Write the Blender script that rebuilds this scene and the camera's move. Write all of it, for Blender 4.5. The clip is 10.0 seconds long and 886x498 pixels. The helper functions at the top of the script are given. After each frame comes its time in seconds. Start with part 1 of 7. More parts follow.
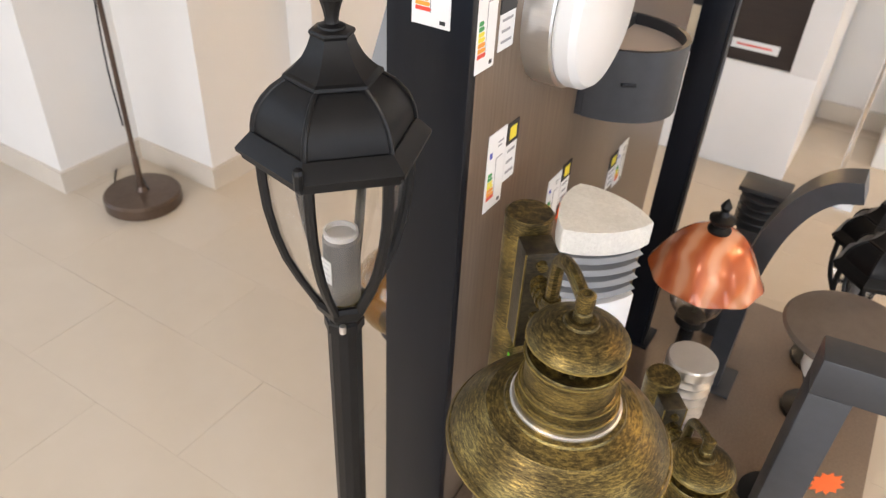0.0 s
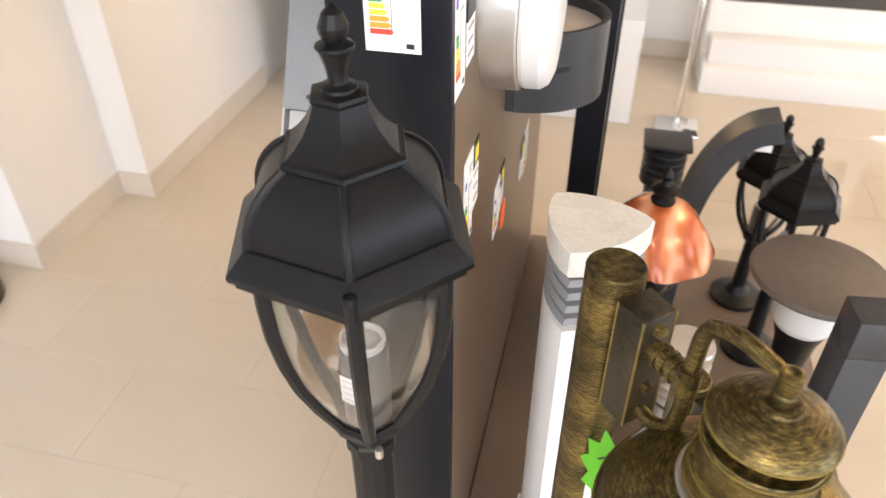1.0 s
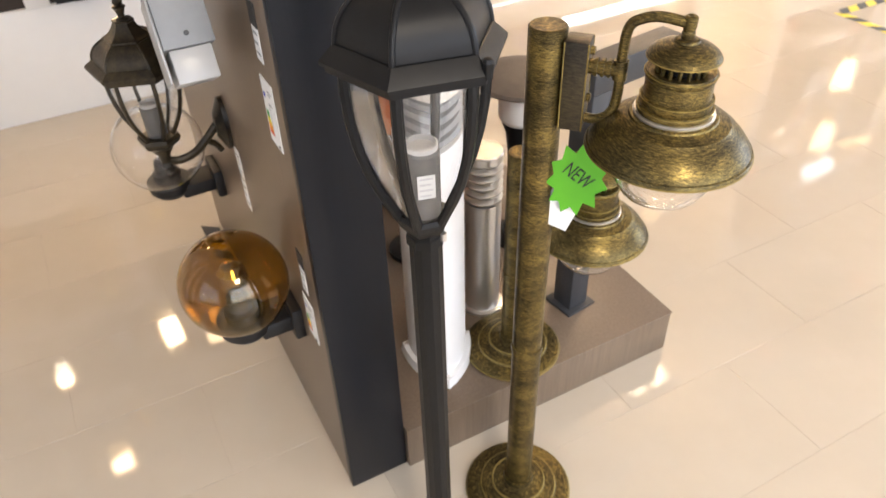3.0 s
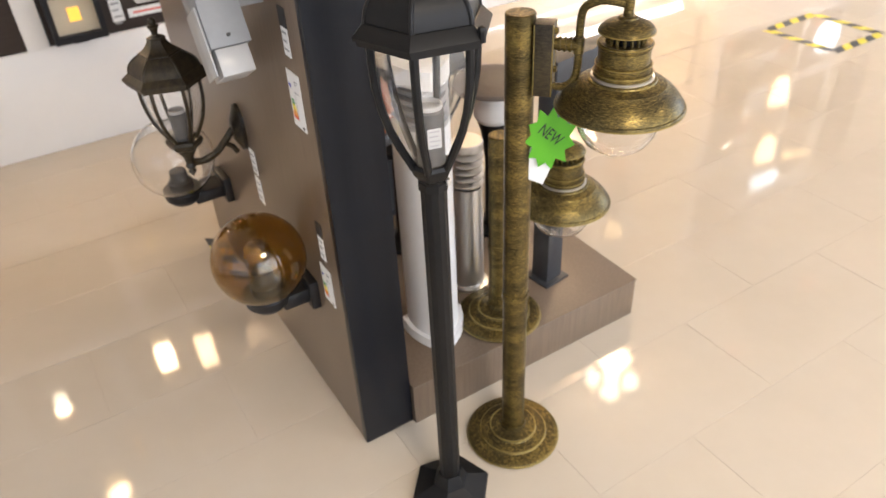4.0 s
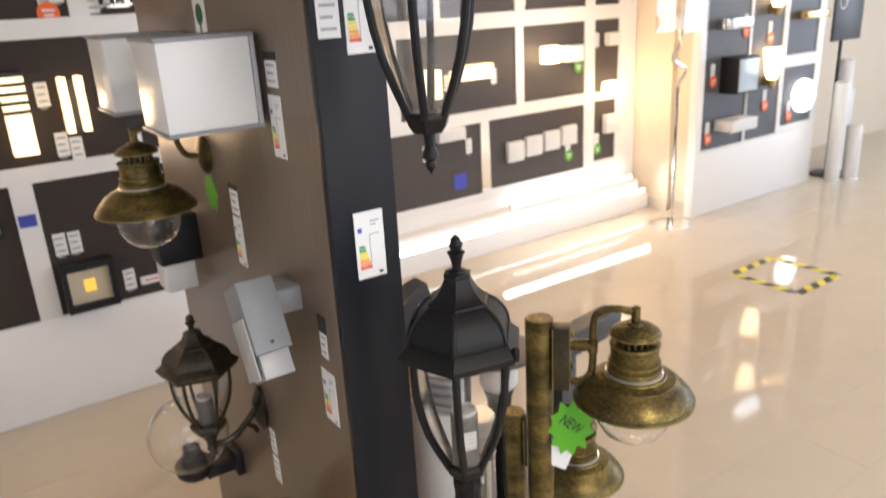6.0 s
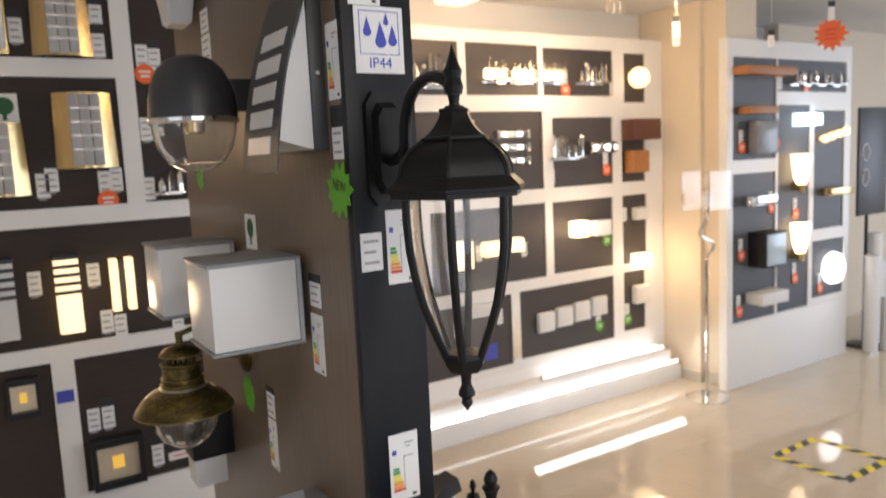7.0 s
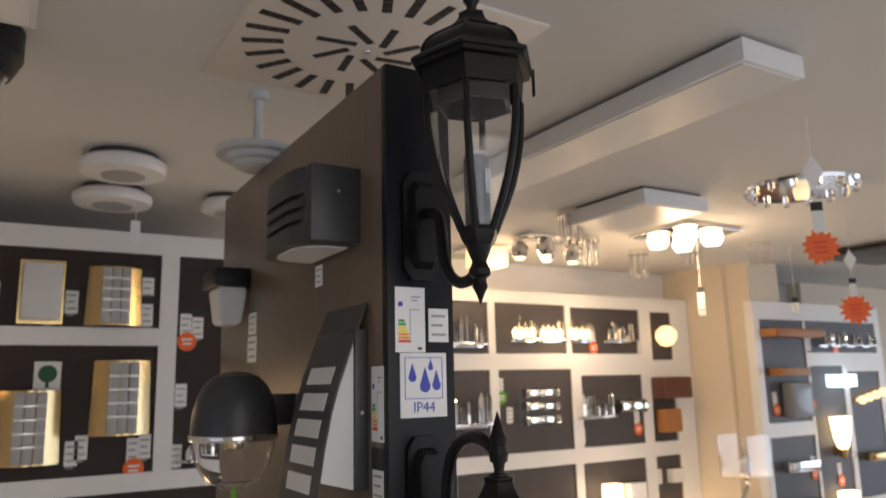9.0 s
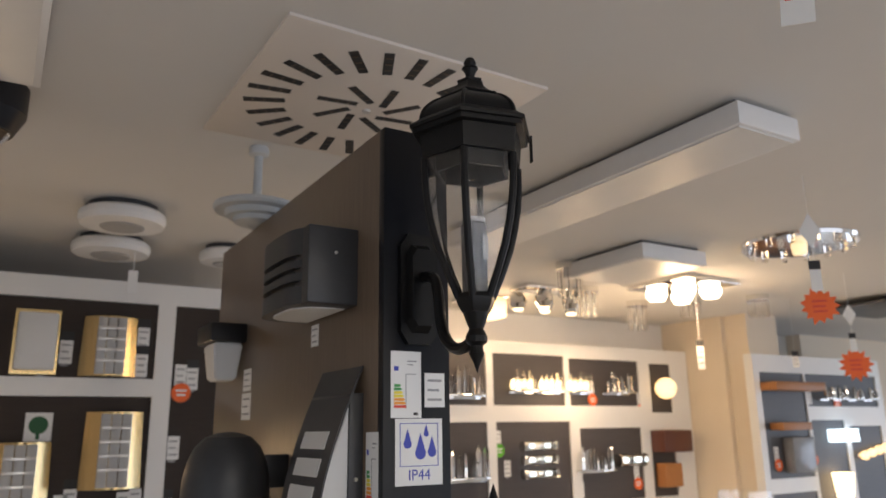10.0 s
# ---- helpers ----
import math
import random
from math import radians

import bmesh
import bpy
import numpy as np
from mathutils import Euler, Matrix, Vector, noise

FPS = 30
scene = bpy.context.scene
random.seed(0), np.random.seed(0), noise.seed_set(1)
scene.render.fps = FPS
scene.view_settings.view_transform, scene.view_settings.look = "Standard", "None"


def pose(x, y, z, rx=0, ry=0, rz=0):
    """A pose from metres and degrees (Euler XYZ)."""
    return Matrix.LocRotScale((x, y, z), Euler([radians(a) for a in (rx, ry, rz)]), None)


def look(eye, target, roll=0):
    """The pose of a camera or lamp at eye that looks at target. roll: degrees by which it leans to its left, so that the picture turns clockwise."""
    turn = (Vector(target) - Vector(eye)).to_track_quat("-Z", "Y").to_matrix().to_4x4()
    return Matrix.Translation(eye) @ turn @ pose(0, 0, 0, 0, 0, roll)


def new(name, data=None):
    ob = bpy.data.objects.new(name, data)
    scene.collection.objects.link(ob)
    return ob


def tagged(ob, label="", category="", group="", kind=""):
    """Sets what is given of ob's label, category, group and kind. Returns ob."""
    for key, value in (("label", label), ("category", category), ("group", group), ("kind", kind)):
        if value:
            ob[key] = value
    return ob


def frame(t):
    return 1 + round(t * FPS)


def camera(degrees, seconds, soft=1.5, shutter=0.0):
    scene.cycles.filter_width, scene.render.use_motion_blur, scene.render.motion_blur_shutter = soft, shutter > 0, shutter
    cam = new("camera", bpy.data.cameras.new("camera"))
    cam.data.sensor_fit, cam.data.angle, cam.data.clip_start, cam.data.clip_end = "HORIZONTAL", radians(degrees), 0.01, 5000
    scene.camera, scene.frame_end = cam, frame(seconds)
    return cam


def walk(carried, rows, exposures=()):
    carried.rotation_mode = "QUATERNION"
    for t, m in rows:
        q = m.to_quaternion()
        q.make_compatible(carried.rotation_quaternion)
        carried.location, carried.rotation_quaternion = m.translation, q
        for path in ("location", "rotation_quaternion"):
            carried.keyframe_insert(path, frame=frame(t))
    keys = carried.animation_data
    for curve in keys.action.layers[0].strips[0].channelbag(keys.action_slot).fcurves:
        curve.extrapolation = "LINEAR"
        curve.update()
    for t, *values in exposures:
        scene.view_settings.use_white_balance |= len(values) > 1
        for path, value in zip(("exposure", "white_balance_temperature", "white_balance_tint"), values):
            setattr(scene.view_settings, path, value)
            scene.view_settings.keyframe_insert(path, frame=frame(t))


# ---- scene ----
cam = camera(62.2, 10.0, 1.3, 0.3)
cam.data.dof.use_dof, cam.data.dof.focus_distance, cam.data.dof.aperture_fstop = True, 0.72, 9.0
PATH = [
    (0, (0.508, -0.7, 1.309), (-0.314, 0.694, 0.135), 3.3),
    (0.5, (0.424, -0.684, 1.292), (-0.294, 0.773, 0.125), 2.3),
    (1, (0.251, -0.611, 1.282), (-0.113, 0.938, 0.071), -0.1),
    (1.5, (0.143, -0.596, 1.28), (0.146, 0.981, 0.051), -1.2),
    (2, (-0.047, -0.654, 1.276), (0.461, 0.889, 0.109), -0.2),
    (2.5, (-0.149, -0.727, 1.286), (0.545, 0.708, 0.078), -1.7),
    (3, (-0.208, -0.823, 1.272), (0.499, 0.556, 0.007), -1.9),
    (4.3, (-0.414, -1.033, 1.3), (0.472, 0.346, 0.154), -3.0),
    (4.5, (-0.422, -1.022, 1.306), (0.506, 0.337, 0.169), -2.8),
    (5, (-0.445, -1.003, 1.324), (0.563, 0.368, 0.273), -3.2),
    (5.5, (-0.455, -0.993, 1.369), (0.567, 0.482, 0.485), -3.1),
    (6, (-0.464, -0.993, 1.443), (0.59, 0.579, 0.797), -3.2),
    (6.2, (-0.464, -0.996, 1.471), (0.59, 0.61, 0.902), -3.3),
    (7.3, (-0.472, -0.991, 1.588), (0.590, 0.699, 1.446), -2.3),
    (7.5, (-0.473, -0.989, 1.603), (0.591, 0.702, 1.521), -2.1),
    (8, (-0.482, -0.989, 1.656), (0.56, 0.716, 1.735), -2.0),
    (8.5, (-0.494, -0.993, 1.699), (0.531, 0.71, 1.922), -1.2),
    (9, (-0.498, -1.0, 1.742), (0.511, 0.688, 2.102), -1.3),
    (9.5, (-0.501, -1.008, 1.764), (0.506, 0.665, 2.196), -0.8),
    (10, (-0.497, -1.004, 1.772), (0.504, 0.66, 2.25), -0.8),
]
walk(cam, [(t, look(eye, target, roll)) for t, eye, target, roll in PATH],
     [(0, 0.38), (0.5, 0.46), (1.0, 0.70), (2.0, 0.58), (2.5, 0.56), (3.0, 0.55), (4.5, 0.37), (5.5, 0.22), (6.0, 0.03), (7.5, -0.63), (8.0, -0.66), (8.5, -0.82), (9.0, -0.98), (10.0, -0.92)])

# ---- world, sun, large lights ----
W, PH, PL = 0.115, 2.254, 1.0          # display panel: thickness, height, length
CEIL = 2.46

world = bpy.data.worlds.new("world")
scene.world = world
world.use_nodes = True
wn = world.node_tree.nodes
sky = wn.new("ShaderNodeTexSky")
sky.sky_type, sky.sun_disc = "NISHITA", False
sky.sun_elevation, sky.sun_rotation = radians(35), radians(160)
wn["Background"].inputs["Strength"].default_value = 0.12
world.node_tree.links.new(sky.outputs["Color"], wn["Background"].inputs["Color"])


def area_lamp(name, eye, target, sx, sy, watts, colour):
    data = bpy.data.lights.new(name, "AREA")
    data.shape, data.size, data.size_y, data.energy, data.color = "RECTANGLE", sx, sy, watts, colour
    ob = new(name, data)
    ob.matrix_world = look(eye, target)
    return ob


def point_lamp(name, eye, watts, colour, radius=0.06):
    data = bpy.data.lights.new(name, "POINT")
    data.energy, data.color, data.shadow_soft_size = watts, colour, radius
    ob = new(name, data)
    ob.location = eye
    return ob


WARM = (1.0, 0.67, 0.38)
DAY = (0.86, 0.93, 1.10)
area_lamp("window_light_south", (1.6, -3.55, 1.3), (1.6, 0, 1.1), 6.0, 1.9, 84, DAY)
area_lamp("window_light_east", (8.72, -1.3, 1.3), (0, -1.0, 0.9), 3.8, 1.9, 118, (0.80, 0.93, 1.18))
area_lamp("window_light_west", (-3.15, -1.6, 1.4), (0, -1.4, 1.0), 2.6, 2.0, 12, DAY)
# Fill lights added out of view; no known fixtures stand there.
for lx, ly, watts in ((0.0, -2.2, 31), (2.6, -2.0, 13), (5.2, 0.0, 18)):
    area_lamp("ceiling_fill_light", (lx, ly, CEIL - 0.05), (lx, ly, 0), 0.55, 0.55, watts, (1.0, 0.89, 0.76))
point_lamp("crystal_light", (2.36, 1.45, 2.22), 18, WARM, 0.10)
point_lamp("wall_glow", (2.4, 2.2, 1.98), 7.0, WARM, 0.1)
point_lamp("wall_glow", (2.62, 2.25, 1.08), 3.0, WARM, 0.05)
point_lamp("wall_glow", (3.2, 2.25, 0.82), 3.0, WARM, 0.05)
point_lamp("warm_box_light", (1.72, 2.1, 2.25), 6, WARM, 0.06)
area_lamp("slat_lamp_light", (-0.23, 1.85, 1.09), (-0.23, 0.0, 0.9), 0.075, 0.14, 2.4, WARM)
area_lamp("bar_lamp_light", (-0.048, 1.86, 1.156), (-0.048, 0.0, 1.0), 0.08, 0.18, 0.9, WARM)
area_lamp("cube_lamp_light", (-0.65, 1.84, 1.795), (-0.3, 0.0, 1.7), 0.09, 0.09, 1.2, WARM)
area_lamp("cube_lamp_light", (-0.705, 1.84, 1.145), (-0.3, 0.0, 1.2), 0.05, 0.05, 0.8, WARM)
area_lamp("led_batten_light", (2.75, 2.2, 0.27), (2.75, 1.7, 0.0), 1.3, 0.05, 3.2, (1.0, 0.97, 0.92))


# ---- materials ----
def rgb(r, g, b):
    return (r, g, b, 1.0)


def material(name, colour, rough=0.5, metal=0.0, noise_scale=0.0, noise_mix=0.0, colour2=None, stretch=(1, 1, 1),
             bump=0.0, bump_scale=200.0, coat=0.0, spec=0.5, emit=None, strength=0.0, rough_var=0.0):
    m = bpy.data.materials.new(name)
    m.use_nodes = True
    nt = m.node_tree
    b = nt.nodes["Principled BSDF"]
    b.inputs["Base Color"].default_value = rgb(*colour)
    b.inputs["Roughness"].default_value, b.inputs["Metallic"].default_value = rough, metal
    b.inputs["Coat Weight"].default_value = coat
    b.inputs["Specular IOR Level"].default_value = spec
    b.inputs["Coat Roughness"].default_value = 0.15
    if emit:
        b.inputs["Emission Color"].default_value = rgb(*emit)
        b.inputs["Emission Strength"].default_value = strength
    if noise_scale or bump:
        tc = nt.nodes.new("ShaderNodeTexCoord")
        mp = nt.nodes.new("ShaderNodeMapping")
        mp.inputs["Scale"].default_value = stretch
        nt.links.new(tc.outputs["Object"], mp.inputs["Vector"])
    if noise_scale:
        a = nt.nodes.new("ShaderNodeTexNoise")
        a.inputs["Scale"].default_value, a.inputs["Detail"].default_value = noise_scale, 6
        a.inputs["Roughness"].default_value = 0.65
        nt.links.new(mp.outputs["Vector"], a.inputs["Vector"])
        big = nt.nodes.new("ShaderNodeTexNoise")
        big.inputs["Scale"].default_value = noise_scale * 0.12
        nt.links.new(tc.outputs["Object"], big.inputs["Vector"])
        mx = nt.nodes.new("ShaderNodeMath")
        mx.operation = "MULTIPLY_ADD"
        mx.inputs[1].default_value = 0.4
        nt.links.new(big.outputs["Fac"], mx.inputs[0])
        sc = nt.nodes.new("ShaderNodeMath")
        sc.operation = "MULTIPLY"
        sc.inputs[1].default_value = 0.6
        nt.links.new(a.outputs["Fac"], sc.inputs[0])
        nt.links.new(sc.outputs[0], mx.inputs[2])
        ramp = nt.nodes.new("ShaderNodeValToRGB")
        ramp.color_ramp.elements[0].position, ramp.color_ramp.elements[1].position = 0.5 - 0.28 / (1 + noise_mix), 0.5 + 0.28 / (1 + noise_mix)
        ramp.color_ramp.elements[0].color = rgb(*colour)
        ramp.color_ramp.elements[1].color = rgb(*(colour2 or colour))
        nt.links.new(mx.outputs[0], ramp.inputs["Fac"])
        nt.links.new(ramp.outputs["Color"], b.inputs["Base Color"])
        if rough_var:
            rr = nt.nodes.new("ShaderNodeMapRange")
            rr.inputs["To Min"].default_value, rr.inputs["To Max"].default_value = rough - rough_var, rough + rough_var
            nt.links.new(mx.outputs[0], rr.inputs["Value"])
            nt.links.new(rr.outputs[0], b.inputs["Roughness"])
    if bump:
        n = nt.nodes.new("ShaderNodeTexNoise")
        n.inputs["Scale"].default_value, n.inputs["Detail"].default_value = bump_scale, 4
        nt.links.new(mp.outputs["Vector"], n.inputs["Vector"])
        bp = nt.nodes.new("ShaderNodeBump")
        bp.inputs["Strength"].default_value, bp.inputs["Distance"].default_value = bump, 0.002
        nt.links.new(n.outputs["Fac"], bp.inputs["Height"])
        nt.links.new(bp.outputs["Normal"], b.inputs["Normal"])
    return m


def glass(name, colour=(1, 1, 1), rough=0.0, ior=1.45):
    m = bpy.data.materials.new(name)
    m.use_nodes = True
    b = m.node_tree.nodes["Principled BSDF"]
    b.inputs["Base Color"].default_value = rgb(*colour)
    b.inputs["Roughness"].default_value, b.inputs["IOR"].default_value = rough, ior
    b.inputs["Transmission Weight"].default_value = 1.0
    return m


BLACK = material("black_cast_metal", (0.004, 0.004, 0.0044), 0.37, 0.0, 60, 0.3, (0.008, 0.008, 0.0085), bump=0.10, bump_scale=1400, rough_var=0.05, spec=0.24)
BLACK_FAR = material("black_plastic", (0.008, 0.008, 0.009), 0.45, 0, 30, 0.2, (0.015, 0.015, 0.017), spec=0.35)
BRONZE = material("dark_bronze_metal", (0.006, 0.005, 0.004), 0.34, 0.3, 90, 1.2, (0.050, 0.036, 0.017), bump=0.1, bump_scale=500)
GOLD_DARK = material("dark_gold_patina", (0.020, 0.016, 0.012), 0.4, 0.5, 120, 1.0, (0.085, 0.066, 0.034), stretch=(1, 1, 3), bump=0.2, bump_scale=200)
GOLD_EDGE = material("worn_gold_edge", (0.42, 0.32, 0.09), 0.32, 0.8, 80, 0.3, (0.16, 0.12, 0.05))
LAMINATE = material("grey_brown_wood_laminate", (0.108, 0.074, 0.049), 0.33, 0, 22, 0.5, (0.197, 0.145, 0.102), stretch=(9, 9, 0.35), bump=0.08, bump_scale=60, rough_var=0.06, spec=0.6)
LAM_FRONT = material("black_blue_board", (0.0035, 0.0045, 0.0075), 0.40, 0, 18, 0.3, (0.0065, 0.0085, 0.0135), stretch=(6, 6, 0.5), bump=0.05, bump_scale=120, rough_var=0.05, spec=0.29)
BOARD = material("dark_taupe_board", (0.036, 0.027, 0.0225), 0.6, 0, 16, 0.2, (0.054, 0.041, 0.035), stretch=(0.5, 8, 8), spec=0.25)
# Taupe boards again, lightened and greyed for haze and stronger light there.
BOARD_GLOW = material("taupe_board_glow_tint", (0.055, 0.047, 0.045), 0.5, 0, 16, 0.2, (0.078, 0.068, 0.066), stretch=(0.5, 8, 8), spec=0.4)
BOARD_HAZE = material("taupe_board_haze_tint", (0.070, 0.072, 0.080), 0.45, 0, 16, 0.2, (0.095, 0.098, 0.108), stretch=(0.5, 8, 8), spec=0.45)
WHITE = material("white_lacquer", (0.80, 0.79, 0.77), 0.35, 0, 5, 0.1, (0.86, 0.85, 0.83))
WALL = material("white_wall_paint", (0.74, 0.72, 0.69), 0.75, 0, 3, 0.1, (0.80, 0.785, 0.76), bump=0.08, bump_scale=300)
CREAM = material("cream_wall_paint", (0.72, 0.62, 0.49), 0.7, 0, 3, 0.1, (0.77, 0.68, 0.55), bump=0.06, bump_scale=300)
CEILING = material("ceiling_paint", (0.66, 0.645, 0.62), 0.85, 0, 2, 0.1, (0.71, 0.695, 0.67), bump=0.05, bump_scale=250)
SKIRT = material("beige_skirting_tile", (0.58, 0.52, 0.44), 0.3, 0, 12, 0.2, (0.65, 0.59, 0.51))
STONE = material("white_cast_stone", (0.62, 0.60, 0.55), 0.9, 0, 180, 0.5, (0.80, 0.78, 0.73), bump=0.9, bump_scale=320)
WHITE_METAL = material("white_powder_coat", (0.78, 0.78, 0.78), 0.4, 0, 40, 0.1, (0.83, 0.83, 0.83), bump=0.04, bump_scale=700)
OPAL = material("opal_white_plastic", (0.70, 0.70, 0.69), 0.35, 0, 9, 0.1, (0.75, 0.75, 0.74))
SATIN = material("satin_aluminium", (0.62, 0.60, 0.57), 0.3, 0.9, 40, 0.2, (0.72, 0.70, 0.67), stretch=(1, 1, 14))
CHROME = material("chrome", (0.78, 0.77, 0.75), 0.08, 1.0)
GREY = material("grey_powder_coat", (0.23, 0.24, 0.255), 0.45, 0, 60, 0.2, (0.27, 0.28, 0.295), bump=0.08, bump_scale=900)
PALE_GREY = material("pale_grey_enamel", (0.50, 0.53, 0.55), 0.4, 0, 30, 0.2, (0.57, 0.60, 0.62))
GREY_LIGHT = material("light_grey_frame", (0.36, 0.36, 0.365), 0.45, 0, 50, 0.2, (0.42, 0.42, 0.425))
ANTHRACITE = material("anthracite_powder_coat", (0.030, 0.032, 0.036), 0.40, 0, 60, 0.3, (0.043, 0.045, 0.050), bump=0.12, bump_scale=900, spec=0.5)
MUSHROOM = material("taupe_textured_coat", (0.10, 0.080, 0.066), 0.45, 0, 70, 0.3, (0.14, 0.115, 0.098), bump=0.15, bump_scale=700, spec=0.4)
PAPER = material("white_paper", (0.82, 0.82, 0.81), 0.7, 0, 20, 0.1, (0.86, 0.86, 0.85))
INK = material("black_ink", (0.02, 0.02, 0.022), 0.6, 0, 30, 0.1, (0.03, 0.03, 0.03))
INK_GREY = material("grey_print", (0.30, 0.30, 0.31), 0.7, 0, 40, 0.2, (0.40, 0.40, 0.41))
BLUE_INK = material("blue_print", (0.05, 0.07, 0.42), 0.6, 0, 30, 0.1, (0.07, 0.09, 0.48))
RED = material("red_print", (0.72, 0.06, 0.04), 0.6, 0, 30, 0.1, (0.8, 0.09, 0.05))
ORANGE_P = material("orange_print", (0.85, 0.32, 0.03), 0.6, 0, 30, 0.1, (0.9, 0.38, 0.05))
YELLOW_P = material("yellow_print", (0.85, 0.70, 0.04), 0.6, 0, 30, 0.1, (0.9, 0.76, 0.08))
GREEN_P = material("green_print", (0.06, 0.30, 0.09), 0.6, 0, 30, 0.1, (0.08, 0.36, 0.11))
TREE_P = material("dark_green_print", (0.02, 0.10, 0.04), 0.6, 0, 30, 0.1, (0.03, 0.13, 0.05))
GREEN = material("fluorescent_green_card", (0.09, 0.38, 0.015), 0.6, 0, 25, 0.1, (0.12, 0.45, 0.02))
ORANGE = material("fluorescent_orange_card", (0.90, 0.13, 0.02), 0.6, 0, 25, 0.1, (0.95, 0.18, 0.04))
TAPE_Y = material("yellow_floor_tape", (0.72, 0.60, 0.03), 0.4, 0, 40, 0.2, (0.8, 0.68, 0.06))
TAPE_K = material("black_floor_tape", (0.03, 0.03, 0.03), 0.4, 0, 40, 0.2, (0.05, 0.05, 0.05))
BROWN_METAL = material("brown_metal", (0.09, 0.06, 0.045), 0.3, 0.6, 50, 0.3, (0.14, 0.10, 0.075))
GOLD_SHEET = material("polished_gold_sheet", (0.50, 0.35, 0.15), 0.24, 1.0, 8, 0.3, (0.68, 0.53, 0.29), stretch=(8, 1, 0.4))
WOOD = material("orange_wood", (0.34, 0.13, 0.035), 0.45, 0, 30, 0.3, (0.46, 0.20, 0.065), stretch=(1, 8, 8))
DARK_WOOD = material("dark_red_wood", (0.09, 0.03, 0.02), 0.4, 0, 30, 0.3, (0.14, 0.05, 0.03), stretch=(1, 8, 8))
GROUT = material("beige_grout", (0.49, 0.415, 0.33), 0.5, 0, 60, 0.3, (0.55, 0.475, 0.385))
CLEAR = glass("clear_glass")
AMBER = glass("amber_glass", (0.60, 0.41, 0.11), 0.0, 1.6)
LIT_WARM = material("lit_warm_glass", (0.9, 0.8, 0.6), 0.4, emit=(1.0, 0.63, 0.28), strength=3.2)
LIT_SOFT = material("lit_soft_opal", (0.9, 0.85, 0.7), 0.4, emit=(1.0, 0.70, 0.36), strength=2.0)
LIT_CUBE = material("lit_glass_cube", (0.9, 0.8, 0.6), 0.4, emit=(1.0, 0.72, 0.42), strength=7.0)
LIT_HOT = material("lit_bulb", (1, 0.95, 0.85), 0.4, emit=(1.0, 0.86, 0.62), strength=15.0)
LIT_COOL = material("lit_led_tube", (1, 1, 1), 0.4, emit=(0.98, 0.98, 1.0), strength=5.5)
LIT_COB = material("lit_yellow_led", (0.9, 0.6, 0.1), 0.4, emit=(1.0, 0.55, 0.08), strength=0.7)
WINDOW_GLASS = glass("window_glass")


def tile_material():
    m = material("polished_beige_tile", (0.53, 0.460, 0.365), 0.055, 0, 5.0, 0.1, (0.60, 0.530, 0.435), rough_var=0.02)
    nt = m.node_tree
    b = nt.nodes["Principled BSDF"]
    info = nt.nodes.new("ShaderNodeObjectInfo")
    geo = nt.nodes.new("ShaderNodeNewGeometry")
    add = nt.nodes.new("ShaderNodeMath")
    nt.links.new(info.outputs["Random"], add.inputs[0])
    nt.links.new(geo.outputs["Random Per Island"], add.inputs[1])
    rng = nt.nodes.new("ShaderNodeMapRange")
    rng.inputs["From Max"].default_value = 2.0
    rng.inputs["To Min"].default_value, rng.inputs["To Max"].default_value = 0.985, 1.015
    nt.links.new(add.outputs[0], rng.inputs["Value"])
    hsv = nt.nodes.new("ShaderNodeHueSaturation")
    nt.links.new(rng.outputs[0], hsv.inputs["Value"])
    src = b.inputs["Base Color"].links[0].from_socket
    nt.links.new(src, hsv.inputs["Color"])
    nt.links.new(hsv.outputs["Color"], b.inputs["Base Color"])
    return m


TILE = tile_material()


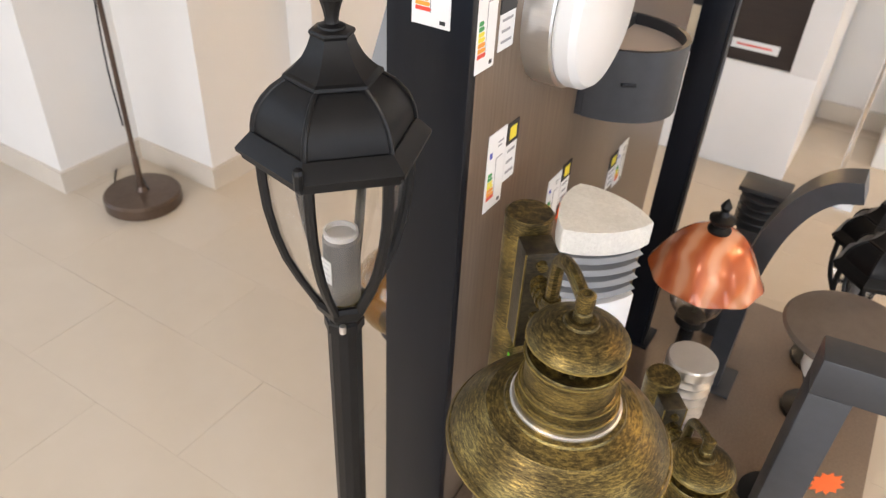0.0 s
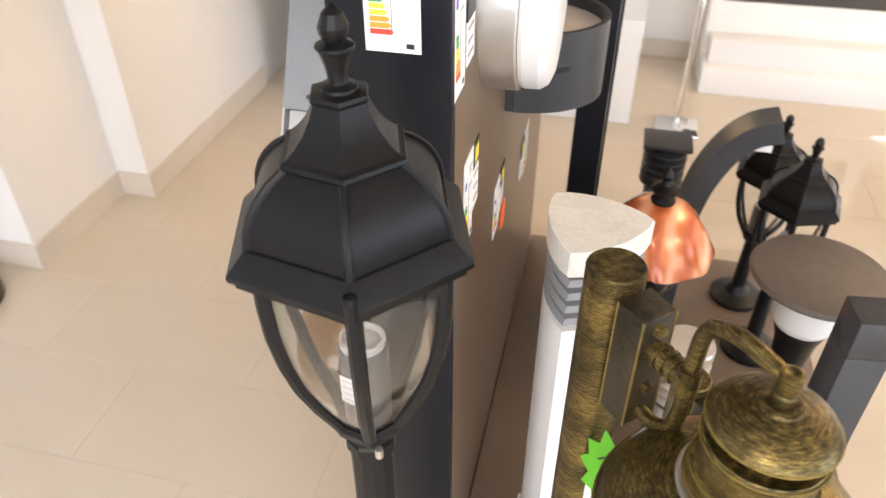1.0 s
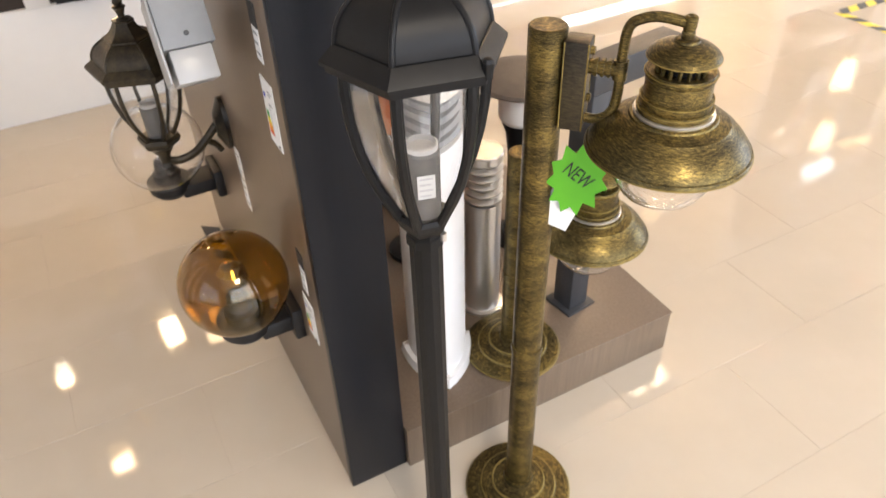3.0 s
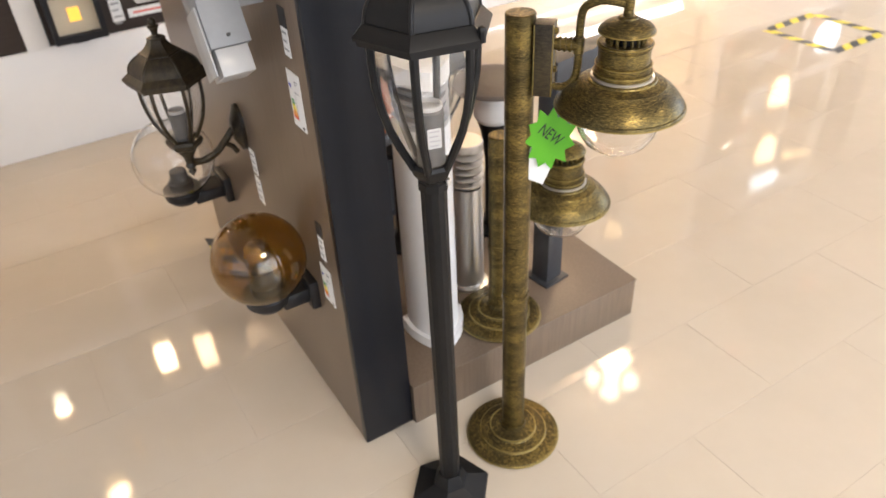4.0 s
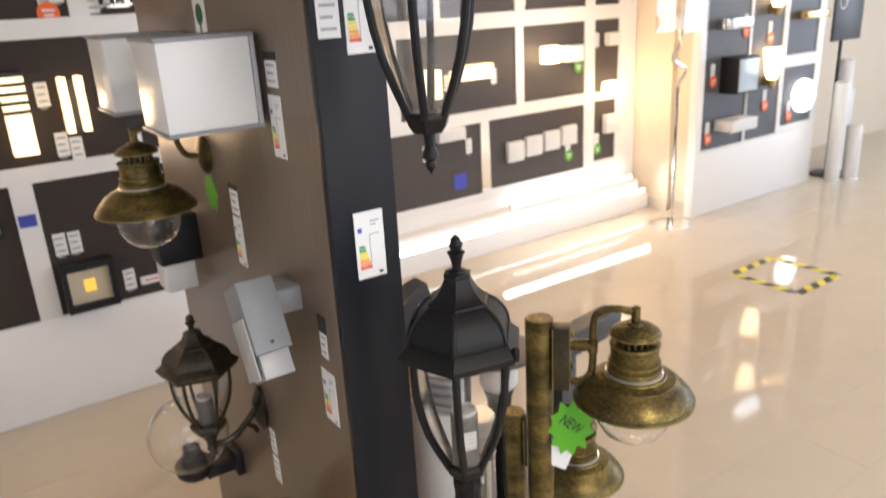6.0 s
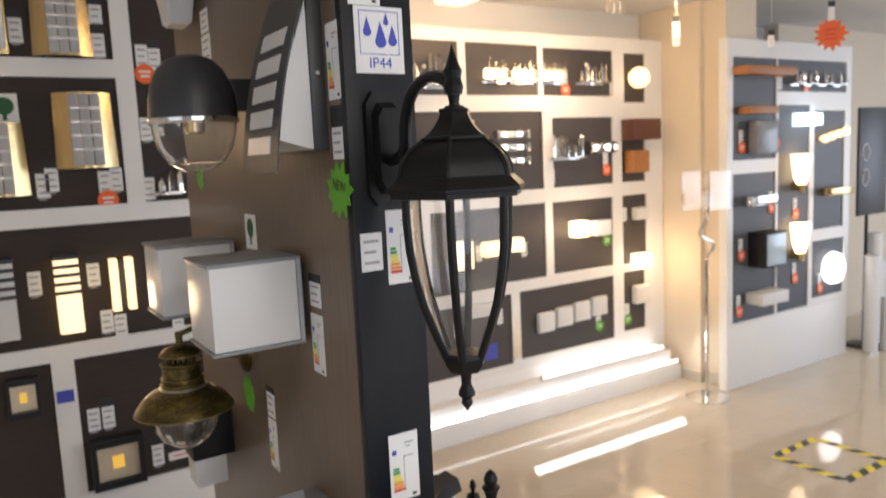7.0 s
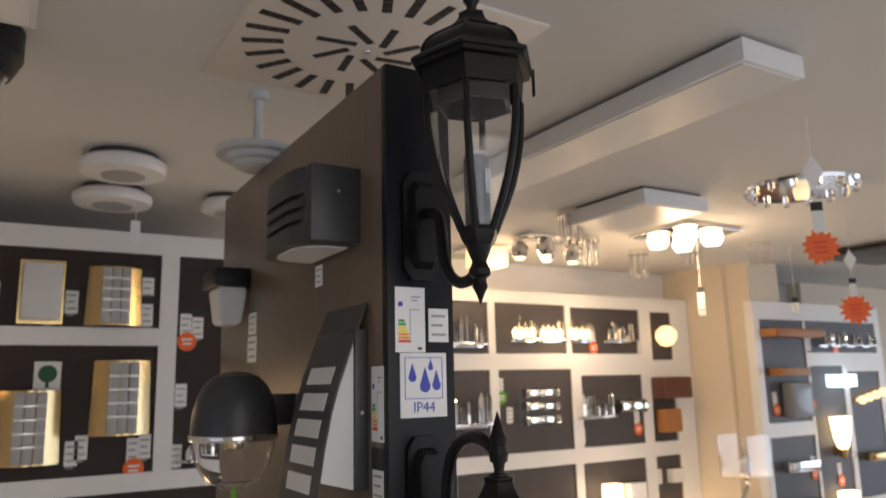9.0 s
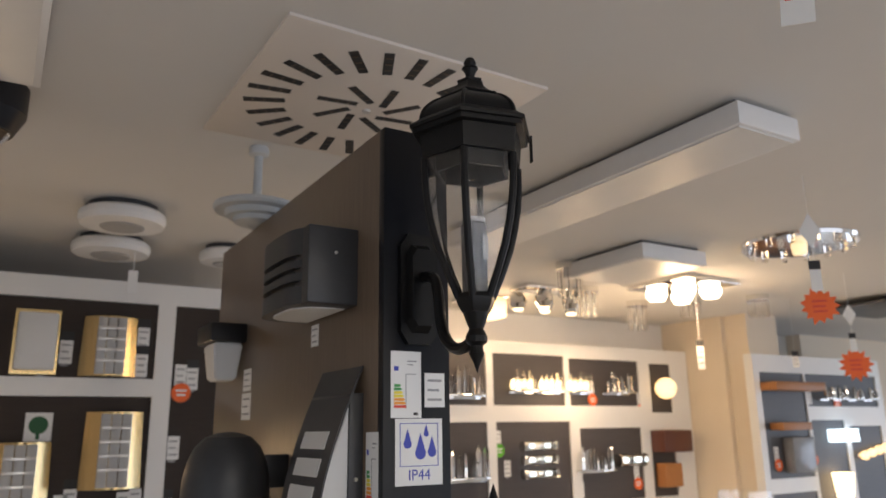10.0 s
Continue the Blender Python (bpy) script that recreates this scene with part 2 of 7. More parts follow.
def gold_material():
    """Dark patina with fine brushed strokes of gold round the form, speckles and slow wear."""
    m = bpy.data.materials.new("antique_gold_patina")
    m.use_nodes = True
    nt = m.node_tree
    b = nt.nodes["Principled BSDF"]
    b.inputs["Metallic"].default_value = 0.8
    tc = nt.nodes.new("ShaderNodeTexCoord")
    total = None
    for stretch, weight in (((150, 150, 1300), 0.42), ((1100, 1100, 1100), 0.30), ((16, 16, 40), 0.28)):
        mp = nt.nodes.new("ShaderNodeMapping")
        mp.inputs["Scale"].default_value = stretch
        nt.links.new(tc.outputs["Object"], mp.inputs["Vector"])
        tex = nt.nodes.new("ShaderNodeTexNoise")
        tex.inputs["Scale"].default_value, tex.inputs["Detail"].default_value = 1.0, 3
        nt.links.new(mp.outputs["Vector"], tex.inputs["Vector"])
        mul = nt.nodes.new("ShaderNodeMath")
        mul.operation = "MULTIPLY_ADD"
        mul.inputs[1].default_value, mul.inputs[2].default_value = weight, 0.0
        nt.links.new(tex.outputs["Fac"], mul.inputs[0])
        if total:
            nt.links.new(total, mul.inputs[2])
        total = mul.outputs[0]
    ramp = nt.nodes.new("ShaderNodeValToRGB")
    ramp.color_ramp.elements[0].position, ramp.color_ramp.elements[1].position = 0.37, 0.66
    ramp.color_ramp.elements[0].color, ramp.color_ramp.elements[1].color = rgb(0.020, 0.015, 0.008), rgb(0.42, 0.300, 0.085)
    mid = ramp.color_ramp.elements.new(0.50)
    mid.color = rgb(0.105, 0.078, 0.028)
    nt.links.new(total, ramp.inputs["Fac"])
    nt.links.new(ramp.outputs["Color"], b.inputs["Base Color"])
    rr = nt.nodes.new("ShaderNodeMapRange")
    rr.inputs["From Min"].default_value, rr.inputs["From Max"].default_value = 0.35, 0.65
    rr.inputs["To Min"].default_value, rr.inputs["To Max"].default_value = 0.46, 0.30
    nt.links.new(total, rr.inputs["Value"])
    nt.links.new(rr.outputs[0], b.inputs["Roughness"])
    bp = nt.nodes.new("ShaderNodeBump")
    bp.inputs["Strength"].default_value, bp.inputs["Distance"].default_value = 0.25, 0.001
    nt.links.new(total, bp.inputs["Height"])
    nt.links.new(bp.outputs["Normal"], b.inputs["Normal"])
    return m


GOLD = gold_material()


def copper_material():
    """Marbled copper enamel with pale swirling bands."""
    m = bpy.data.materials.new("copper_swirl")
    m.use_nodes = True
    nt = m.node_tree
    b = nt.nodes["Principled BSDF"]
    b.inputs["Metallic"].default_value, b.inputs["Roughness"].default_value, b.inputs["Coat Weight"].default_value = 0.25, 0.26, 0.5
    tc = nt.nodes.new("ShaderNodeTexCoord")
    wave = nt.nodes.new("ShaderNodeTexWave")
    wave.inputs["Scale"].default_value, wave.inputs["Distortion"].default_value = 6.5, 4.0
    wave.inputs["Detail"].default_value, wave.inputs["Detail Scale"].default_value = 2.0, 1.6
    nt.links.new(tc.outputs["Object"], wave.inputs["Vector"])
    ramp = nt.nodes.new("ShaderNodeValToRGB")
    ramp.color_ramp.elements[0].color, ramp.color_ramp.elements[1].color = rgb(0.50, 0.11, 0.03), rgb(0.90, 0.44, 0.25)
    mid = ramp.color_ramp.elements.new(0.6)
    mid.color = rgb(0.72, 0.22, 0.08)
    nt.links.new(wave.outputs["Color"], ramp.inputs["Fac"])
    nt.links.new(ramp.outputs["Color"], b.inputs["Base Color"])
    return m


COPPER = copper_material()


# ---- mesh helpers ----
def box(bm, x0, x1, y0, y1, z0, z1, bev=0.0, m=None):
    vs = [bm.verts.new((x, y, z)) for x in (x0, x1) for y in (y0, y1) for z in (z0, z1)]
    fs = [bm.faces.new([vs[i] for i in f]) for f in ((0, 1, 3, 2), (4, 6, 7, 5), (0, 4, 5, 1), (2, 3, 7, 6), (0, 2, 6, 4), (1, 5, 7, 3))]
    if m:
        bmesh.ops.transform(bm, matrix=m, verts=vs)
    if bev:
        es = list({e for f in fs for e in f.edges})
        bmesh.ops.bevel(bm, geom=es, offset=bev, segments=2, affect="EDGES", profile=0.5)
    return bm


def lathe(bm, prof, seg=32, turn=0.0, cx=0.0, cy=0.0, cz=0.0, m=None, squash=1.0, cap=True):
    rings, verts = [], []
    for r, z in prof:
        if r <= 1e-6:
            ring = [bm.verts.new((cx, cy, cz + z))]
        else:
            ring = [bm.verts.new((cx + r * math.cos(turn + 2 * math.pi * i / seg), cy + squash * r * math.sin(turn + 2 * math.pi * i / seg), cz + z)) for i in range(seg)]
        rings.append(ring)
        verts += ring
    for a, b in zip(rings, rings[1:]):
        for i in range(seg):
            j = (i + 1) % seg
            if len(a) == 1 and len(b) > 1:
                bm.faces.new((a[0], b[j], b[i]))
            elif len(b) == 1 and len(a) > 1:
                bm.faces.new((a[i], a[j], b[0]))
            elif len(a) > 1:
                bm.faces.new((a[i], a[j], b[j], b[i]))
    for ring, flip in ((rings[0], True), (rings[-1], False)):
        if cap and len(ring) > 1:
            bm.faces.new(ring[::-1] if flip else ring)
    if m:
        bmesh.ops.transform(bm, matrix=m, verts=verts)
    return bm


def smooth_path(pts, n=6):
    """Catmull-Rom through the points."""
    p = [Vector(q) for q in pts]
    p = [2 * p[0] - p[1]] + p + [2 * p[-1] - p[-2]]
    out = []
    for i in range(1, len(p) - 2):
        for k in range(n):
            t = k / n
            out.append(0.5 * ((2 * p[i]) + (p[i + 1] - p[i - 1]) * t + (2 * p[i - 1] - 5 * p[i] + 4 * p[i + 1] - p[i + 2]) * t * t + (3 * p[i] - p[i - 1] - 3 * p[i + 1] + p[i + 2]) * t ** 3))
    return out + [p[-2]]


def tube(bm, pts, r, seg=10, smooth=True, rx=None):
    """A round tube along points; rx: a flat bar of half widths r (normal) and rx (across)."""
    path = smooth_path(pts) if smooth else [Vector(q) for q in pts]
    rings, side = [], None
    for i, q in enumerate(path):
        d = (path[min(i + 1, len(path) - 1)] - path[max(i - 1, 0)]).normalized()
        if side is None:
            side = d.cross(Vector((0, 0, 1)) if abs(d.z) < 0.9 else Vector((0, 1, 0))).normalized()
        side = (side - d * side.dot(d)).normalized()
        up = d.cross(side)
        rings.append([bm.verts.new(q + (rx or r) * math.cos(2 * math.pi * k / seg + math.pi / seg) * side + r * math.sin(2 * math.pi * k / seg + math.pi / seg) * up) for k in range(seg)])
    for a, b in zip(rings, rings[1:]):
        for k in range(seg):
            j = (k + 1) % seg
            bm.faces.new((a[k], a[j], b[j], b[k]))
    bm.faces.new(rings[0][::-1])
    bm.faces.new(rings[-1])
    return bm


def prism(bm, poly, z0, z1, m=None, top=1.0):
    c = [sum(p[k] for p in poly) / len(poly) for k in (0, 1)]
    a = [bm.verts.new((x, y, z0)) for x, y in poly]
    b = [bm.verts.new((c[0] + (x - c[0]) * top, c[1] + (y - c[1]) * top, z1)) for x, y in poly]
    n = len(poly)
    bm.faces.new(a[::-1])
    bm.faces.new(b)
    for i in range(n):
        bm.faces.new((a[i], a[(i + 1) % n], b[(i + 1) % n], b[i]))
    if m:
        bmesh.ops.transform(bm, matrix=m, verts=a + b)
    return bm


def B():
    return bmesh.new()


def closed_shell(bm):
    bmesh.ops.remove_doubles(bm, verts=bm.verts, dist=1e-5)


def mesh_of(name, bm, mat, angle=35):
    bmesh.ops.recalc_face_normals(bm, faces=bm.faces)
    me = bpy.data.meshes.new(name)
    bm.to_mesh(me)
    bm.free()
    me.materials.append(mat)
    for p in me.polygons:
        p.use_smooth = True
    me.set_sharp_from_angle(angle=radians(angle))
    return me


def part(name, bm, mat, parent, label="", m=None, angle=24):
    ob = new(name, mesh_of(name, bm, mat, angle))
    ob.parent = parent
    if m:
        ob.matrix_basis = m
    if label:
        tagged(ob, label)
    return ob


def thing(name, m, label, category, group=""):
    ob = new(name)
    ob.empty_display_size = 0.05
    ob.matrix_basis = m
    return tagged(ob, label, category, group)


def structure(name, bm, mat, label, category=""):
    return tagged(new(name, mesh_of(name, bm, mat)), label, category or name.split("_")[0], kind="structure")


def text_mesh(name, text, size, mat, parent, m, squeeze=1.0):
    cu = bpy.data.curves.new(name, "FONT")
    cu.body, cu.size, cu.align_x, cu.align_y, cu.extrude = text, size, "CENTER", "CENTER", 0.0002
    tmp = bpy.data.objects.new(name + "_tmp", cu)
    scene.collection.objects.link(tmp)
    me = bpy.data.meshes.new_from_object(tmp.evaluated_get(bpy.context.evaluated_depsgraph_get()))
    bpy.data.objects.remove(tmp)
    me.materials.clear()
    me.materials.append(mat)
    ob = new(name, me)
    ob.parent = parent
    ob.matrix_basis = m @ Matrix.Diagonal((squeeze, 1, 1, 1))
    return ob


# places on the panel's faces: x to the right along the face, -y out of it
def on_front(x, z, out=0.0):
    return pose(x, -out, z)


def on_left(y, z, out=0.0):
    return pose(-out, y, z, 0, 0, -90)


def on_right(y, z, out=0.0):
    return pose(W + out, y, z, 0, 0, 90)


# ---- room ----
def build_room():
    bm = B()
    box(bm, -3.3, 9.3, -3.9, 3.3, -0.2, -0.0008)
    floor = structure("floor", bm, GROUT, "floor of polished beige porcelain tiles in a brick bond", "floor")
    bm = B()
    box(bm, -3.3, 9.3, -3.9, 3.3, CEIL, CEIL + 0.15)
    structure("ceiling", bm, CEILING, "plain light grey painted shop ceiling", "ceiling")
    bm = B()
    box(bm, -3.3, 9.3, 2.62, 2.8, 0, CEIL)
    structure("wall_north", bm, WALL, "white painted back wall behind the display units", "wall")
    bm = B()
    box(bm, 8.8, 9.0, -3.7, 2.62, 0, 0.3)
    box(bm, 8.8, 9.0, -3.7, 2.62, 2.35, CEIL)
    box(bm, 8.8, 9.0, -3.7, -3.3, 0.3, 2.35)
    box(bm, 8.8, 9.0, 0.7, 2.62, 0.3, 2.35)
    structure("wall_east", bm, CREAM, "cream painted far wall of the shop with a window opening", "wall")
    bm = B()
    box(bm, 4.86, 8.8, 2.50, 2.62, 0, CEIL)
    structure("wall_north_end", bm, CREAM, "cream painted wall at the far end of the shop", "wall")
    # south wall with a wide shop window
    bm = B()
    box(bm, -3.3, 9.0, -3.9, -3.7, 0, 0.3)
    box(bm, -3.3, 9.0, -3.9, -3.7, 2.35, CEIL)
    box(bm, -3.3, -1.5, -3.9, -3.7, 0.3, 2.35)
    box(bm, 4.7, 9.0, -3.9, -3.7, 0.3, 2.35)
    structure("wall_south", bm, WALL, "white shop wall with a wide window opening", "wall")
    # west: stepped wall, pilaster and a window opening further back
    bm = B()
    box(bm, -3.3, -1.57, 0.40, 2.62, 0, CEIL)
    box(bm, -1.57, -1.21, 0.70, 1.10, 0, CEIL)
    box(bm, -1.57, -1.10, 1.10, 2.62, 0, CEIL)
    structure("wall_west", bm, WALL, "white stepped wall with a projecting pilaster", "wall")
    bm = B()
    box(bm, -3.5, -3.3, -3.9, 0.4, 0, 0.3)
    box(bm, -3.5, -3.3, -3.9, 0.4, 2.35, CEIL)
    box(bm, -3.5, -3.3, -3.9, -3.0, 0.3, 2.35)
    box(bm, -3.5, -3.3, -0.2, 0.4, 0.3, 2.35)
    structure("wall_west_window", bm, WALL, "white end wall with a window opening", "wall")
    for name, a in (("window_1", (-1.5, 4.7, -3.82, -3.80)), ("window_2", (-3.41, -3.39, -3.0, -0.2)), ("window_3", (8.89, 8.91, -3.3, 0.7))):
        win = tagged(new(name), "shop window with slim white frame", "window", kind="structure")
        bm = B()
        box(bm, a[0], a[1], a[2], a[3], 0.3, 2.35)
        pane = part("pane", bm, WINDOW_GLASS, win)
        pane.visible_shadow = False
        bm = B()
        n = 4
        for i in range(n + 1):
            if name == "window_1":
                x = a[0] + (a[1] - a[0]) * i / n
                box(bm, x - 0.03, x + 0.03, -3.86, -3.76, 0.3, 2.35)
            else:
                y = a[2] + (a[3] - a[2]) * i / n
                box(bm, a[0] - 0.04, a[1] + 0.04, y - 0.03, y + 0.03, 0.3, 2.35)
        part("window_frame", bm, WHITE, win)
    # skirting
    bm = B()
    h, d = 0.075, 0.012
    box(bm, -3.3, -1.57 + d, 0.40 - d, 0.40, 0, h)
    box(bm, -1.57, -1.57 + d, 0.40, 0.70, 0, h)
    box(bm, -1.57 + d, -1.21 + d, 0.70 - d, 0.70, 0, h)
    box(bm, -1.21, -1.21 + d, 0.70, 1.10, 0, h)
    box(bm, -1.21 + d, -1.10 + d, 1.10 - d, 1.10, 0, h)
    box(bm, -1.10, -1.10 + d, 1.10, 1.95, 0, h)
    structure("baseboard", bm, SKIRT, "beige tile skirting along the white wall", "baseboard")
    # cream pilaster by the display bench
    bm = B()
    box(bm, 3.50, 3.80, 1.96, 2.62, 0, CEIL)
    box(bm, 3.46, 3.50, 2.12, 2.62, 0, CEIL)
    structure("wall_pilaster", bm, CREAM, "cream painted stepped pilaster beside the display wall", "wall")
    bm = B()
    box(bm, 3.448, 3.46, 2.11, 2.45, 0, 0.075)
    box(bm, 3.488, 3.50, 1.96, 2.11, 0, 0.075)
    structure("baseboard_pilaster", bm, SKIRT, "beige tile skirting at the foot of the pilaster", "baseboard")
    bm = B()
    box(bm, 0.362, 0.62, 2.606, 2.62, 0, 0.075)
    structure("baseboard_recess", bm, SKIRT, "beige tile skirting in the recess", "baseboard")
    return floor


FLOOR = build_room()


# ---- display wall units ----
def wall_unit(name, label, x0, x1, yf, z1, boards, base_z, depth, boards_mat=BOARD):
    """A white framed unit facing -y at yf; boards: (x0, x1, z0, z1) set back between the frame's bars."""
    u = thing(name, pose(0, 0, 0), label, "display unit", "framed display units")
    bm = B()
    box(bm, x0, x1, yf + 0.02, yf + depth, 0, z1)
    part("carcass", bm, WHITE, u)
    if base_z > 0.05:
        bm = B()
        box(bm, x0, x1, yf, yf + 0.02, 0, base_z, 0.003)
        part("base_panel", bm, WHITE, u)
    # frame bars fill what the boards leave free
    xs = sorted({x0, x1, *[b[0] for b in boards], *[b[1] for b in boards]})
    zs = sorted({base_z, z1, *[b[2] for b in boards], *[b[3] for b in boards]})
    bm = B()
    for i in range(len(zs) - 1):
        run = None
        for k in range(len(xs) - 1):
            cx, cz = (xs[k] + xs[k + 1]) / 2, (zs[i] + zs[i + 1]) / 2
            free = not any(b[0] < cx < b[1] and b[2] < cz < b[3] for b in boards)
            if free and run is None:
                run = xs[k]
            if run is not None and (not free or k == len(xs) - 2):
                box(bm, run, xs[k + 1] if free else xs[k], yf, yf + 0.0198, zs[i], zs[i + 1])
                run = None
    bmesh.ops.remove_doubles(bm, verts=bm.verts, dist=0.0001)
    part("frame", bm, WHITE, u)
    for b in boards:
        bm = B()
        box(bm, b[0] + 0.001, b[1] - 0.001, yf + 0.008, yf + 0.0195, b[2] + 0.001, b[3] - 0.001)
        part("board", bm, boards_mat, u, "dark taupe wood board")
    return u


wall_unit("wall_unit_left", "white framed display unit with dark boards carrying wall lamps", -0.90, 0.36, 1.93, 2.33,
          [(-0.86, 0.0, 1.97, 2.25), (0.065, 0.30, 1.45, 2.25), (-0.86, 0.0, 1.45, 1.905),
           (-0.86, 0.28, 0.96, 1.385), (-0.86, -0.31, 0.39, 0.90), (-0.235, 0.27, 0.39, 0.90)], 0.385, 0.66)
wall_unit("wall_unit_middle", "white framed display wall with dark boards and lit wall lamps", 0.62, 3.455, 2.42, 2.26,
          [(0.66, 1.20, 1.90, 2.19), (1.26, 1.83, 1.90, 2.19), (1.877, 2.39, 1.90, 2.19), (2.43, 3.0, 1.90, 2.18), (3.10, 3.29, 1.86, 2.17),
           (0.66, 1.20, 1.35, 1.81), (1.26, 1.83, 1.35, 1.81), (1.89, 2.415, 1.35, 1.81), (2.49, 2.99, 1.35, 1.77), (3.07, 3.28, 1.35, 1.75),
           (0.66, 1.52, 0.815, 1.265), (1.60, 2.415, 0.815, 1.265), (2.475, 2.98, 0.82, 1.262), (3.07, 3.29, 0.81, 1.262),
           (0.66, 1.32, 0.32, 0.745), (1.38, 2.137, 0.32, 0.745), (2.20, 2.978, 0.335, 0.748), (3.07, 3.27, 0.36, 0.757)], 0.27, 0.19, BOARD_GLOW)
wall_unit("wall_unit_right", "white framed display unit with boards greyed for haze and small lamps", 3.435, 4.805, 1.90, 2.20,
          [(3.49, 3.93, 1.46, 2.09), (3.945, 4.74, 1.885, 2.09), (3.49, 3.93, 0.428, 1.375), (3.955, 4.31, 0.43, 1.80), (4.36, 4.73, 0.95, 1.76), (4.355, 4.745, 0.47, 0.87)], 0.41, 0.06, BOARD_HAZE)


def display_bench():
    b = thing("display_bench", pose(0, 0, 0), "low stepped white display bench along the back wall", "bench")
    bm = B()
    box(bm, 0.62, 3.44, 2.26, 2.415, 0, 0.105, 0.004)
    part("lower_step", bm, WHITE, b)
    bm = B()
    box(bm, 0.64, 3.40, 2.32, 2.415, 0.105, 0.20, 0.004)
    part("upper_step", bm, WHITE, b)
    # lit battens lying on the steps
    for x0, x1, y, z, lab in ((1.30, 3.43, 2.285, 0.105, "long lit white led batten lying on the bench step"), (2.28, 3.36, 2.345, 0.20, "lit white led batten on the upper bench step"), (2.36, 3.33, 2.385, 0.20, "lit white led batten at the back of the bench")):
        t = thing("led_batten", pose(0, 0, 0), lab, "lamp", "led battens")
        bm = B()
        box(bm, x0, x1, y - 0.014, y + 0.014, z, z + 0.014, 0.002)
        part("housing", bm, WHITE_METAL, t)
        bm = B()
        tube(bm, [(x0 + 0.01, y, z + 0.021), (x1 - 0.01, y, z + 0.021)], 0.0085, 10, False)
        part("tube", bm, LIT_COOL, t, "lit led tube")
        for x in (x0, x1 - 0.012):
            bm = B()
            box(bm, x, x + 0.012, y - 0.012, y + 0.012, z + 0.014, z + 0.032, 0.002)
            part("end_cap", bm, WHITE_METAL, t)


display_bench()


# ---- the display panel and its plinth ----
def display_panel():
    p = thing("display_partition", pose(0, 0, 0), "tall freestanding display partition in grey-brown wood laminate with a black edge", "display panel")
    bm = B()
    box(bm, 0.0, 0.018, 0.019, PL, 0, PH, 0.001)
    part("left_board", bm, LAMINATE, p)
    bm = B()
    box(bm, W - 0.018, W, 0.019, PL, 0, PH, 0.001)
    part("right_board", bm, LAMINATE, p)
    bm = B()
    box(bm, -0.001, W + 0.001, 0.0, 0.0185, 0, PH, 0.0015)
    part("front_board", bm, LAM_FRONT, p, "black-blue edge board")
    bm = B()
    box(bm, 0.0185, W - 0.0185, 0.02, PL, PH - 0.02, PH - 0.002)
    box(bm, 0.0185, W - 0.0185, PL - 0.02, PL - 0.001, 0, PH - 0.021)
    part("core", bm, LAM_FRONT, p)
    q = thing("plinth", pose(0, 0, 0), "low wood laminate plinth beside the partition carrying garden lamps", "plinth")
    bm = B()
    box(bm, W + 0.002, 0.775, -0.012, 0.004, 0, 0.111, 0.001)
    part("front_board", bm, LAMINATE, q)
    bm = B()
    box(bm, 0.759, 0.7755, 0.0045, PL, 0, 0.111, 0.001)
    part("side_board", bm, LAMINATE, q)
    bm = B()
    box(bm, W + 0.002, 0.777, -0.014, PL, 0.1112, 0.1145, 0.001)
    part("top_board", bm, LAMINATE, q)


display_panel()


